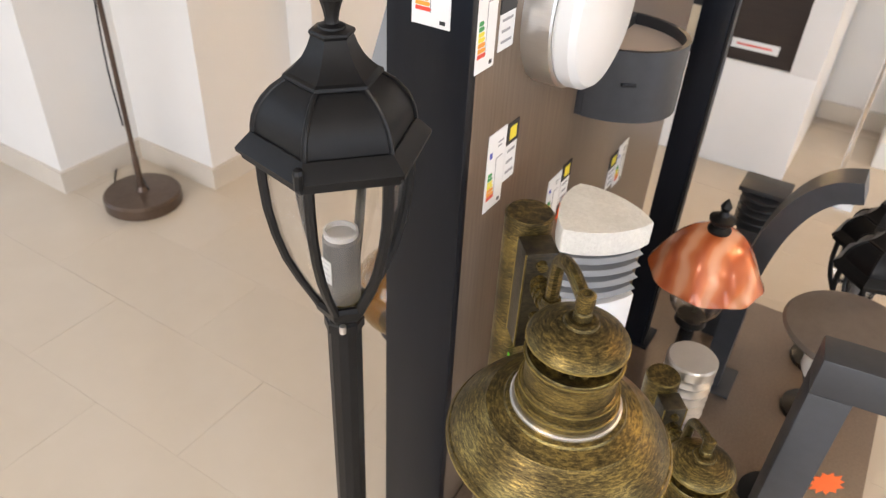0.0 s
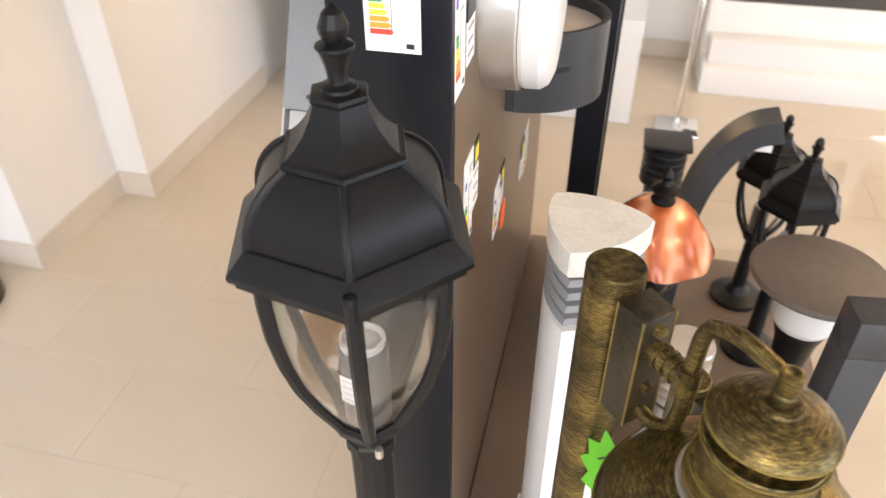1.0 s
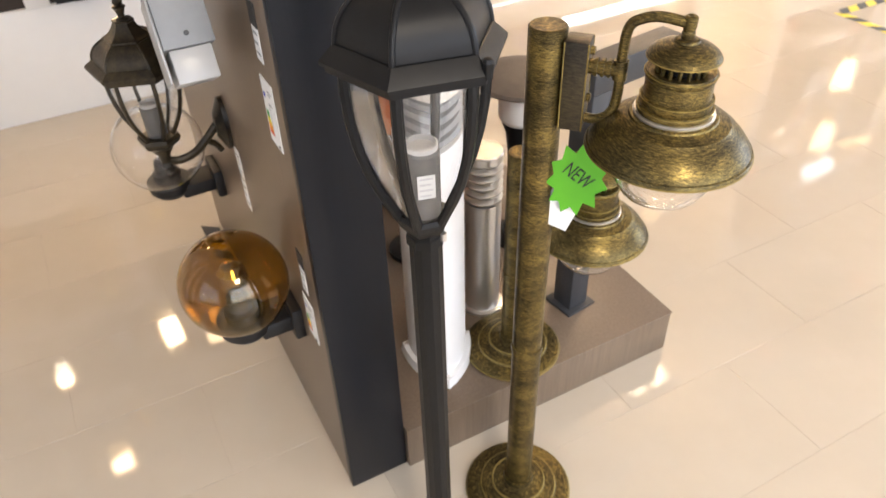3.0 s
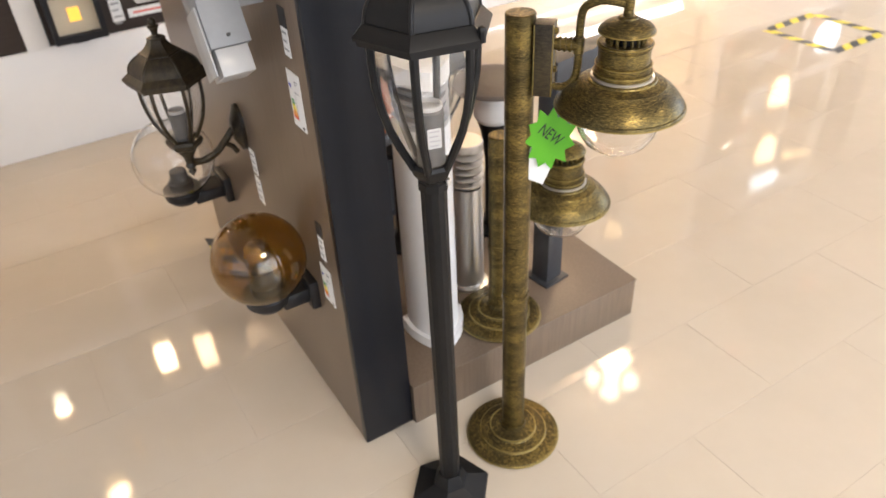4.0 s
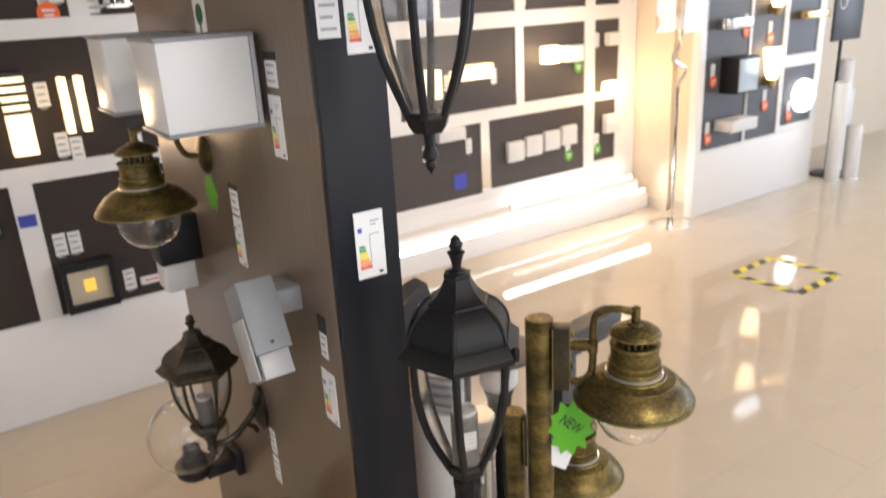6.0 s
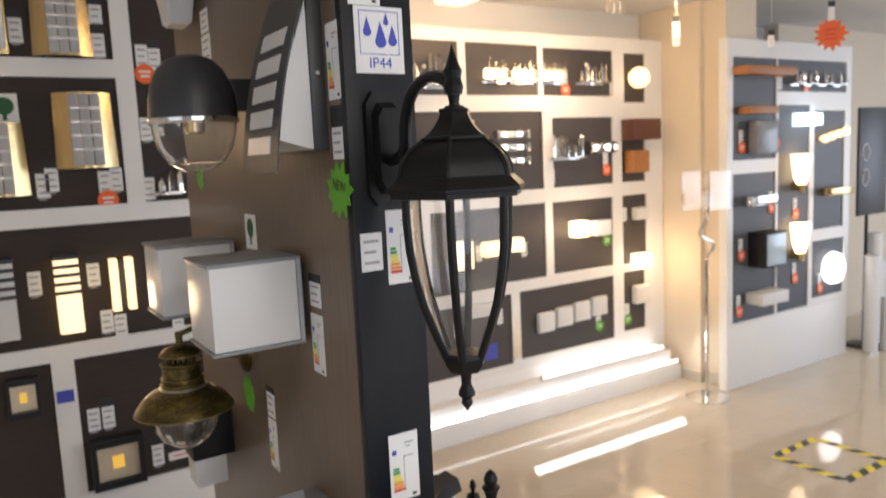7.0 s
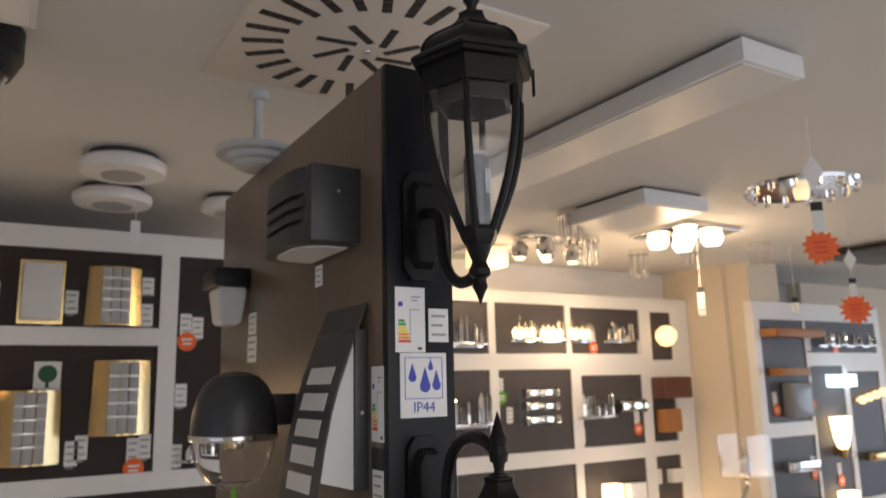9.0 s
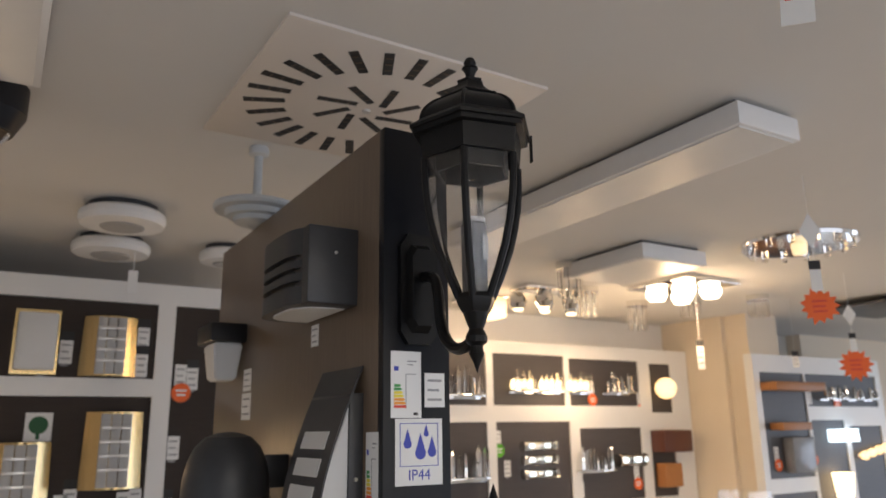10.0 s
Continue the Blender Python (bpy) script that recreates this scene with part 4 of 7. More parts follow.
def white_bollard():
    t = thing("white_bollard", pose(0.262, 0.122, PT), "white three-sided bollard lamp with louvres and a rough stone top", "bollard lamp")
    turn = radians(-106)
    top = reuleaux(0, 0, 0.074, turn)
    bm = B()
    prism(bm, top, 0.632, 0.668)
    bmesh.ops.bevel(bm, geom=list(bm.edges), offset=0.002, segments=1, affect="EDGES")
    part("stone_cap", bm, STONE, t, "rough white stone cap")
    for i in range(4):
        bm = B()
        prism(bm, reuleaux(0, 0, 0.070, turn), 0.555 + i * 0.020, 0.561 + i * 0.020, None, 0.9)
        part("louvre", bm, GREY, t)
    bm = B()
    prism(bm, reuleaux(0, 0, 0.046, turn), 0.54, 0.633)
    part("lamp_core", bm, FROST_GREY, t)
    bm = B()
    prism(bm, reuleaux(0, 0, 0.070, turn), 0.02, 0.545)
    part("body", bm, WHITE_METAL, t)
    bm = B()
    prism(bm, reuleaux(0, 0, 0.088, turn), 0.0, 0.022, None, 0.95)
    part("foot", bm, WHITE_METAL, t)
    for i in range(3):
        a = turn + i * 2 * math.pi / 3
        bm = B()
        lathe(bm, [(0.004, 0), (0.004, 0.004), (0, 0.005)], 8, 0, 0.074 * math.cos(a), 0.074 * math.sin(a), 0.0215)
        part("bolt", bm, SATIN, t)


FROST_GREY = material("grey_acrylic", (0.20, 0.205, 0.22), 0.2, 0, 20, 0.2, (0.27, 0.275, 0.29))
white_bollard()


def steel_bollard():
    t = thing("steel_bollard", pose(0.425, 0.225, PT), "brushed steel cylinder bollard lamp with a louvred head", "bollard lamp")
    bm = B()
    lathe(bm, [(0.0, 0.0), (0.048, 0.0), (0.048, 0.006), (0.038, 0.008), (0.0375, 0.29), (0.0, 0.29)], 36)
    part("body", bm, SATIN, t)
    for i in range(5):
        bm = B()
        lathe(bm, [(0.026, 0.302 + i * 0.018), (0.039, 0.296 + i * 0.018), (0.040, 0.299 + i * 0.018), (0.028, 0.308 + i * 0.018)], 36)
        part("louvre", bm, SATIN, t)
    bm = B()
    lathe(bm, [(0.022, 0.285), (0.022, 0.39)], 24)
    part("lamp_core", bm, FROST_GREY, t)
    bm = B()
    lathe(bm, [(0.0, 0.385), (0.038, 0.385), (0.0395, 0.388), (0.0395, 0.403), (0.037, 0.406), (0.0, 0.406)], 36)
    part("cap", bm, SATIN, t)


steel_bollard()


def copper_lamp():
    t = thing("copper_lamp", pose(0.375, 0.475, PT), "copper swirl shade lamp with black finial on a black post", "post lamp")
    bm = B()
    n = 72
    rings = []
    for r, z in ((0.018, 0.485), (0.030, 0.483), (0.048, 0.474), (0.064, 0.458), (0.078, 0.437), (0.090, 0.414), (0.099, 0.398), (0.102, 0.390), (0.096, 0.386)):
        ring = []
        for i in range(n):
            a = 2 * math.pi * i / n
            w = r + 0.0026 * (r / 0.1) ** 2 * math.sin(8 * a + z * 34)
            ring.append(bm.verts.new((w * math.cos(a), w * math.sin(a), z + 0.0014 * (r / 0.1) ** 3 * math.sin(8 * a + z * 34 + 1.2))))
        rings.append(ring)
    for a, b in zip(rings, rings[1:]):
        for i in range(n):
            bm.faces.new((a[i], a[(i + 1) % n], b[(i + 1) % n], b[i]))
    part("shade", bm, COPPER, t)
    bm = B()
    lathe(bm, [(0.0, 0.484), (0.020, 0.484), (0.021, 0.490), (0.014, 0.497), (0.022, 0.506), (0.023, 0.512), (0.010, 0.518), (0.007, 0.526), (0.010, 0.535), (0.005, 0.545), (0, 0.552)], 18)
    part("finial", bm, BLACK, t)
    bm = B()
    lathe(bm, [(0.0, 0.28), (0.03, 0.29), (0.048, 0.32), (0.055, 0.355), (0.052, 0.386), (0.05, 0.386), (0.053, 0.355), (0.046, 0.321), (0.029, 0.292), (0, 0.2825)], 30)
    part("glass_bowl", bm, CLEAR, t, "clear glass bowl")
    bm = B()
    lathe(bm, [(0.0, 0.0), (0.06, 0.0), (0.06, 0.01), (0.03, 0.02), (0.016, 0.04), (0.014, 0.26), (0.03, 0.275), (0.028, 0.29), (0.0, 0.29)], 24)
    part("post", bm, BLACK, t)


copper_lamp()


def arc_lamp():
    t = thing("arc_bollard", pose(0.0, 0.0, PT), "dark grey bollard lamp bent over in an arc", "bollard lamp")
    bm = B()
    path = [(0.435, 0.66, 0.0), (0.435, 0.66, 0.15), (0.436, 0.66, 0.28), (0.442, 0.66, 0.355), (0.458, 0.66, 0.432), (0.486, 0.66, 0.497), (0.524, 0.66, 0.539), (0.568, 0.66, 0.555)]
    pts = smooth_path(path, 5)
    rows = []
    for i, q in enumerate(pts):
        d = (pts[min(i + 1, len(pts) - 1)] - pts[max(i - 1, 0)]).normalized()
        nrm = Vector((-d.z, 0, d.x))
        rows.append([bm.verts.new(q + a * nrm * 0.021 + Vector((0, b * 0.032, 0))) for a, b in ((-1, -1), (1, -1), (1, 1), (-1, 1))])
    for a, b in zip(rows, rows[1:]):
        for k in range(4):
            bm.faces.new((a[k], a[(k + 1) % 4], b[(k + 1) % 4], b[k]))
    bm.faces.new(rows[0][::-1])
    bm.faces.new(rows[-1])
    part("body", bm, ANTHRACITE, t)
    bm = B()
    box(bm, 0.515, 0.560, 0.640, 0.680, 0.508, 0.522, 0.001, None)
    part("lens", bm, OPAL, t)
    bm = B()
    box(bm, 0.385, 0.485, 0.61, 0.71, 0, 0.006, 0.001)
    part("foot_plate", bm, ANTHRACITE, t)


arc_lamp()


def mushroom_bollard():
    t = thing("mushroom_bollard", pose(0.625, 0.395, PT), "bollard lamp with a wide taupe disc top and black stem", "bollard lamp")
    bm = B()
    lathe(bm, [(0.0, 0.425), (0.092, 0.425), (0.104, 0.428), (0.107, 0.433), (0.103, 0.439), (0.075, 0.447), (0.04, 0.451), (0.0, 0.452)], 56)
    part("disc_top", bm, MUSHROOM, t)
    bm = B()
    lathe(bm, [(0.0, 0.332), (0.044, 0.332), (0.052, 0.345), (0.052, 0.424), (0.0, 0.424)], 32)
    part("diffuser", bm, OPAL, t, "white opal diffuser band")
    bm = B()
    lathe(bm, [(0.0, 0.0), (0.062, 0.0), (0.062, 0.008), (0.03, 0.014), (0.025, 0.03), (0.025, 0.22), (0.034, 0.30), (0.044, 0.331), (0.0, 0.331)], 32)
    part("stem", bm, BLACK, t)


mushroom_bollard()


def angle_bollard():
    t = thing("angle_bollard", pose(0.60, 0.13, PT, 0, 0, 8), "dark grey square bollard lamp with a projecting arm", "bollard lamp")
    bm = B()
    box(bm, -0.026, 0.026, -0.026, 0.026, 0.004, 0.53, 0.002)
    part("post", bm, ANTHRACITE, t)
    bm = B()
    box(bm, -0.026, 0.205, -0.026, 0.026, 0.53, 0.587, 0.002)
    part("arm", bm, ANTHRACITE, t)
    bm = B()
    box(bm, 0.05, 0.19, -0.018, 0.018, 0.526, 0.5295)
    part("lens", bm, OPAL, t)
    bm = B()
    box(bm, -0.04, 0.04, -0.04, 0.04, 0, 0.005, 0.001)
    part("foot_plate", bm, ANTHRACITE, t)


angle_bollard()


def small_black_lantern(x, y, h, label):
    t = thing("black_garden_lantern", pose(x, y, PT), label, "post lamp", "small black garden lanterns")
    zb = lantern_body(t, 0.082, 0.3, BLACK, zr=h, depth=0.16, roof=0.135)
    bm = B()
    lathe(bm, [(0.0, 0.0), (0.06, 0.0), (0.06, 0.01), (0.03, 0.022), (0.016, 0.04), (0.014, zb - 0.02), (0.0, zb - 0.02)], 16)
    part("post", bm, BLACK, t)


small_black_lantern(0.645, 0.68, 0.395, "small black garden lantern with clear panes on the plinth")
small_black_lantern(0.63, 0.86, 0.35, "small black garden lantern behind the arc lamp")


def louvre_bollard():
    t = thing("louvre_bollard", pose(0.40, 0.83, PT - 0.0), "dark grey bollard lamp with a stack of louvres", "bollard lamp")
    bm = B()
    box(bm, -0.03, 0.03, -0.03, 0.03, 0, 0.31, 0.003)
    part("post", bm, ANTHRACITE, t)
    for i in range(5):
        bm = B()
        lathe(bm, [(0.03, 0.0), (0.046, 0.002), (0.046, 0.006), (0.03, 0.008)], 20, 0, 0, 0, 0.315 + i * 0.018)
        part("louvre", bm, ANTHRACITE, t)
    bm = B()
    lathe(bm, [(0.02, 0.31), (0.02, 0.405)], 16)
    part("lamp_core", bm, FROST_GREY, t)
    bm = B()
    box(bm, -0.05, 0.05, -0.04, 0.04, 0.405, 0.417, 0.003)
    part("cap", bm, ANTHRACITE, t)


louvre_bollard()


def black_column():
    t = thing("black_column", pose(0.235, 0.70, PT), "slim black square column standing on the plinth", "column")
    bm = B()
    box(bm, -0.028, 0.028, -0.03, 0.03, 0.004, 2.10, 0.002)
    part("shaft", bm, LAM_FRONT, t)
    bm = B()
    box(bm, 0.0285, 0.0335, -0.03, -0.024, 0.004, 2.10, 0.0005)
    part("edge_strip", bm, BLACK_FAR, t)
    bm = B()
    box(bm, -0.04, 0.045, -0.042, 0.042, 0, 0.004, 0.001)
    part("foot_plate", bm, LAM_FRONT, t)


black_column()


# ---- lamps on the partition's left face ----
def globe_lamp(y, z, r, out, glass_mat, label, bulb=False):
    t = thing("globe_wall_lamp", on_left(y, 0.0), label, "wall lamp", "globe wall lamps")
    bm = B()
    n = 20
    outer = [(r * math.cos(-math.pi / 2 + 0.42 + (math.pi - 0.42) * i / n), r * math.sin(-math.pi / 2 + 0.42 + (math.pi - 0.42) * i / n)) for i in range(n + 1)]
    outer[-1] = (0.0, r)
    inner = [(a * 0.985, b * 0.985) for a, b in outer][::-1]
    lathe(bm, outer + inner + outer[:1], 44, 0, 0, -out, z, cap=False)
    closed_shell(bm)
    g = part("globe", bm, glass_mat, t)
    g.visible_shadow = False
    bm = B()
    lathe(bm, [(0.0, 0.0), (0.036, 0.0), (0.046, 0.012), (0.050, 0.032), (0.048, 0.036), (0.0, 0.034)], 30, 0, 0, -out, z - r - 0.022)
    part("gallery", bm, BLACK_FAR, t)
    bm = B()
    lathe(bm, [(0.0, 0.0), (0.030, 0.0), (0.031, 0.022), (0.023, 0.028), (0.021, 0.052), (0.016, 0.055), (0.0, 0.053)], 22, 0, 0, -out, z - r + 0.012)
    part("lamp_holder", bm, BLACK_FAR, t)
    if bulb:
        # Mirrored bulb added to put bright glints inside the amber glass.
        bm = B()
        lathe(bm, [(0.0, 0.0), (0.012, 0.0), (0.013, 0.012), (0.022, 0.026), (0.027, 0.042), (0.025, 0.056), (0.016, 0.067), (0.0, 0.071)], 24, 0, 0, -out, z - r + 0.066)
        part("bulb", bm, CHROME, t, "mirrored bulb added for sparkle")
    bm = B()
    box(bm, -0.036, 0.036, -out + 0.02, -0.016, z - r - 0.030, z - r + 0.004, 0.006)
    part("arm", bm, BLACK_FAR, t)
    bm = B()
    box(bm, -0.045, 0.045, -0.020, 0.003, z - r - 0.048, z - r + 0.022, 0.005)
    part("wall_plate", bm, BLACK_FAR, t)


globe_lamp(0.190, 0.434, 0.094, 0.096, AMBER, "amber glass globe wall lamp with a black holder", True)
globe_lamp(0.74, 0.425, 0.10, 0.115, CLEAR, "clear glass globe wall lamp with a black holder")


OPAL_DIM = material("satin_acrylic", (0.42, 0.42, 0.42), 0.3, 0, 9, 0.1, (0.47, 0.47, 0.465))


def grey_box_lamp():
    t = thing("grey_box_lamp", on_left(0.196, 0.0), "light grey box wall lamp with a tilted head and white diffuser", "wall lamp")
    tilt = pose(-0.012, -0.079, 0.985, 0, -28, 0)
    bm = B()
    box(bm, -0.043, 0.043, -0.033, 0.033, -0.128, 0.0, 0.002)
    part("housing", bm, GREY, t, "", tilt)
    bm = B()
    box(bm, -0.035, 0.035, -0.027, 0.027, -0.172, -0.1285, 0.002)
    box(bm, -0.036, 0.034, -0.0365, -0.0335, -0.168, -0.060, 0.001)
    part("diffuser", bm, OPAL_DIM, t, "white opal diffuser", tilt)
    bm = B()
    box(bm, -0.04, 0.036, -0.050, 0.003, 0.93, 0.975, 0.002)
    part("bracket", bm, GREY, t)
    bm = B()
    lathe(bm, [(0.0035, 0), (0.003, 0.003), (0, 0.0032)], 8, 0, 0, 0, 0, pose(0.0435, 0.0, -0.112, 0, 90))
    part("screw", bm, ANTHRACITE, t, "", tilt)


grey_box_lamp()


def black_bracket_lamp():
    t = thing("black_square_lamp", on_left(0.80, 0.0), "black square wall lamp with white lower part", "wall lamp")
    bm = B()
    box(bm, -0.045, 0.045, -0.10, 0.003, 0.87, 0.985, 0.004)
    part("housing", bm, BLACK_FAR, t)
    bm = B()
    box(bm, -0.04, 0.04, -0.094, -0.02, 0.80, 0.869, 0.003)
    part("diffuser", bm, OPAL, t)


black_bracket_lamp()


def cube_lamp(y, label):
    t = thing("cube_wall_lamp", on_left(y, 1.255), label, "wall lamp", "white cube wall lamps")
    s, h = 0.16, 0.153
    bm = B()
    box(bm, -s / 2 + 0.004, s / 2 - 0.004, -s - 0.008, -0.02, 0.006, h - 0.006, 0.002)
    part("shade", bm, OPAL, t, "white opal panels")
    for z0, z1 in ((0.0, 0.006), (h - 0.006, h)):
        bm = B()
        box(bm, -s / 2, s / 2, -s - 0.012, -0.012, z0, z1, 0.001)
        part("frame_plate", bm, GREY, t)
    for x in (-s / 2 + 0.003, s / 2 - 0.003):
        bm = B()
        box(bm, x - 0.003, x + 0.003, -0.020, -0.013, 0.006, h - 0.006)
        part("frame_bar", bm, GREY_LIGHT, t)
    bm = B()
    box(bm, -0.055, 0.055, -0.0125, 0.003, 0.02, h - 0.02, 0.002)
    part("wall_plate", bm, ANTHRACITE, t)


cube_lamp(0.275, "white cube wall lamp with a grey metal frame")
cube_lamp(0.66, "white cube wall lamp with grey frame near the partition's back")


def helmet_lamp():
    t = thing("helmet_wall_lamp", on_left(0.43, 0.0), "dark helmet-shaped wall lamp with clear glass below", "wall lamp")
    r = 0.08
    bm = B()
    lathe(bm, [(r, 0.0), (r, 0.012), (0.078, 0.04), (0.072, 0.068), (0.060, 0.094), (0.042, 0.112), (0.02, 0.120), (0.0, 0.122)], 40, 0, 0, -0.112, 1.652)
    part("hood", bm, ANTHRACITE, t)
    bm = B()
    lathe(bm, [(0.077, 0.0), (0.076, -0.02), (0.068, -0.05), (0.05, -0.078), (0.024, -0.093), (0, -0.096), (0, -0.094), (0.023, -0.091), (0.048, -0.076), (0.066, -0.049), (0.074, -0.02), (0.075, 0.0), (0.077, 0.0)], 36, 0, 0, -0.112, 1.652, cap=False)
    closed_shell(bm)
    g = part("glass_bowl", bm, CLEAR, t, "clear glass bowl")
    g.visible_shadow = False
    bm = B()
    lathe(bm, [(0.081, -0.004), (0.083, 0.0), (0.083, 0.006), (0.0805, 0.008)], 40, 0, 0, -0.112, 1.65)
    part("chrome_ring", bm, CHROME, t)
    bm = B()
    lathe(bm, [(0.0, 0.0), (0.018, 0.0), (0.018, -0.02), (0.012, -0.024), (0.0, -0.024)], 20, 0, 0, -0.112, 1.652)
    part("lamp_holder", bm, GOLD_SHEET, t)
    bm = B()
    box(bm, -0.022, 0.022, -0.05, 0.003, 1.67, 1.73, 0.004)
    part("bracket", bm, ANTHRACITE, t)


helmet_lamp()


def curved_slot_lamp():
    t = thing("curved_slot_lamp", on_left(0.152, 0.0), "dark curved wall lamp with five white slots and white sides", "wall lamp")
    hw = 0.083
    prof = [(0.004, 1.872), (0.018, 1.838), (0.034, 1.798), (0.050, 1.752), (0.064, 1.702), (0.075, 1.65), (0.083, 1.60), (0.089, 1.552)]
    bm = B()
    a = [[bm.verts.new((x, -o + d, z)) for o, z in prof] for x, d in ((-hw, 0), (hw, 0), (hw, 0.003), (-hw, 0.003))]
    for i in range(4):
        p, q = a[i], a[(i + 1) % 4]
        for k in range(len(prof) - 1):
            bm.faces.new((p[k], q[k], q[k + 1], p[k + 1]))
    bm.faces.new([r[0] for r in a])
    bm.faces.new([r[-1] for r in a][::-1])
    part("curved_cover", bm, ANTHRACITE, t)
    # slots lie a little proud of the cover
    for i in range(5):
        z1 = 1.772 - i * 0.041
        z0 = z1 - 0.027

        def out(z):
            for (o0, za), (o1, zb) in zip(prof, prof[1:]):
                if zb <= z <= za:
                    return o0 + (o1 - o0) * (za - z) / (za - zb)
            return prof[-1][0]

        bm = B()
        va = [bm.verts.new(v) for v in ((-0.052, -out(z0) - 0.0016, z0), (0.052, -out(z0) - 0.0016, z0), (0.052, -out(z1) - 0.0016, z1), (-0.052, -out(z1) - 0.0016, z1))]
        vb = [bm.verts.new((v.co.x, v.co.y + 0.003, v.co.z)) for v in va]
        bm.faces.new(va)
        bm.faces.new(vb[::-1])
        for k in range(4):
            bm.faces.new((va[k], vb[k], vb[(k + 1) % 4], va[(k + 1) % 4]))
        part("slot_pane", bm, OPAL, t, "white slot pane")
    bm = B()
    poly = [(-0.024, 1.585)] + [(-o + 0.004, z) for o, z in prof[1:-1]][::-1] + [(-0.024, 1.82)]
    va = [bm.verts.new((-hw + 0.006, y, z)) for y, z in poly]
    vb = [bm.verts.new((hw - 0.006, y, z)) for y, z in poly]
    bm.faces.new(va)
    bm.faces.new(vb[::-1])
    for k in range(len(poly)):
        j = (k + 1) % len(poly)
        bm.faces.new((va[k], vb[k], vb[j], va[j]))
    part("diffuser", bm, OPAL, t, "white opal diffuser")
    bm = B()
    box(bm, -hw + 0.002, hw - 0.002, -0.0235, 0.003, 1.583, 1.83, 0.002)
    part("back_box", bm, ANTHRACITE, t)
    bm = B()
    lathe(bm, [(0.0035, 0), (0.003, 0.003), (0, 0.0032)], 8, 0, 0, 0, 0, pose(hw - 0.002, -0.012, 1.70, 0, 90))
    part("screw", bm, SATIN, t)


curved_slot_lamp()


def louvre_box_lamp():
    t = thing("louvre_box_lamp", on_left(0.222, 0.0), "dark grey half-round wall lamp with side louvres and a pale lens", "wall lamp")
    w, d = 0.12, 0.105

    def outline(k=1.0, n=14):
        pts = [(w * k, 0.0)]
        for i in range(n + 1):
            a = math.pi * i / n
            c, s_ = math.cos(a), math.sin(a)
            pts.append((w * k * math.copysign(abs(c) ** 0.55, c), -0.02 - (d - 0.02) * k * s_ ** 0.7))
        pts.append((-w * k, 0.0))
        return pts

    z = 1.974
    bm = B()
    prism(bm, outline(), z, z + 0.030)
    part("lower_shell", bm, ANTHRACITE, t)
    for i in range(3):
        bm = B()
        prism(bm, outline(0.86), z + 0.030 + i * 0.022, z + 0.039 + i * 0.022)
        part("recess", bm, BLACK_FAR, t)
        bm = B()
        prism(bm, outline(), z + 0.039 + i * 0.022, z + 0.052 + i * 0.022)
        part("louvre", bm, ANTHRACITE, t)
    bm = B()
    prism(bm, outline(), z + 0.096, z + 0.128)
    box(bm, -w, w, -0.02, 0.003, z + 0.004, z + 0.124)
    part("upper_shell", bm, ANTHRACITE, t)
    bm = B()
    box(bm, w - 0.125, w + 0.003, -d * 0.84, 0.002, z - 0.001, z + 0.130, 0.004)
    part("side_cheek", bm, ANTHRACITE, t)
    bm = B()
    prism(bm, outline(0.72), z - 0.003, z + 0.001)
    part("lens", bm, OPAL, t, "pale opal lens underneath", pose(0, -0.008, 0))
    bm = B()
    lathe(bm, [(0.003, 0), (0.0025, 0.003), (0, 0.0032)], 8, 0, 0, 0, 0, pose(w + 0.003, -0.04, z + 0.085, 0, 90))
    part("screw", bm, SATIN, t)


louvre_box_lamp()


def half_round_small():
    t = thing("small_half_round_lamp", on_left(0.80, 1.95), "small wall lamp with black top and tapered white lower half", "wall lamp")
    bm = B()
    box(bm, -0.07, 0.07, -0.085, 0.003, 0.03, 0.075, 0.006)
    part("housing", bm, BLACK_FAR, t)
    bm = B()
    prism(bm, [(-0.052, -0.072), (0.052, -0.072), (0.058, -0.004), (-0.058, -0.004)], 0.0295, -0.058, None, 0.72)
    bmesh.ops.bevel(bm, geom=list(bm.edges), offset=0.005, segments=2, affect="EDGES")
    part("diffuser", bm, OPAL, t)


half_round_small()


# ---- lamps on the partition's right face ----
def drum_lamp():
    t = thing("round_bulkhead_lamp", on_right(0.235, 1.005), "round opal bulkhead wall lamp with a satin metal ring", "wall lamp")
    rot = pose(0, 0, 0, 90)
    bm = B()
    lathe(bm, [(0.0, -0.003), (0.107, -0.003), (0.109, 0.0), (0.109, 0.039), (0.106, 0.041), (0.0, 0.041)], 56, 0, 0, 0, 0, rot)
    part("ring", bm, SATIN, t, "satin metal ring")
    bm = B()
    lathe(bm, [(0.0, 0.0415), (0.103, 0.0415), (0.1055, 0.046), (0.105, 0.064), (0.099, 0.073), (0.086, 0.078), (0.0, 0.080)], 56, 0, 0, 0, 0, rot)
    part("diffuser", bm, OPAL, t, "white opal diffuser")


drum_lamp()


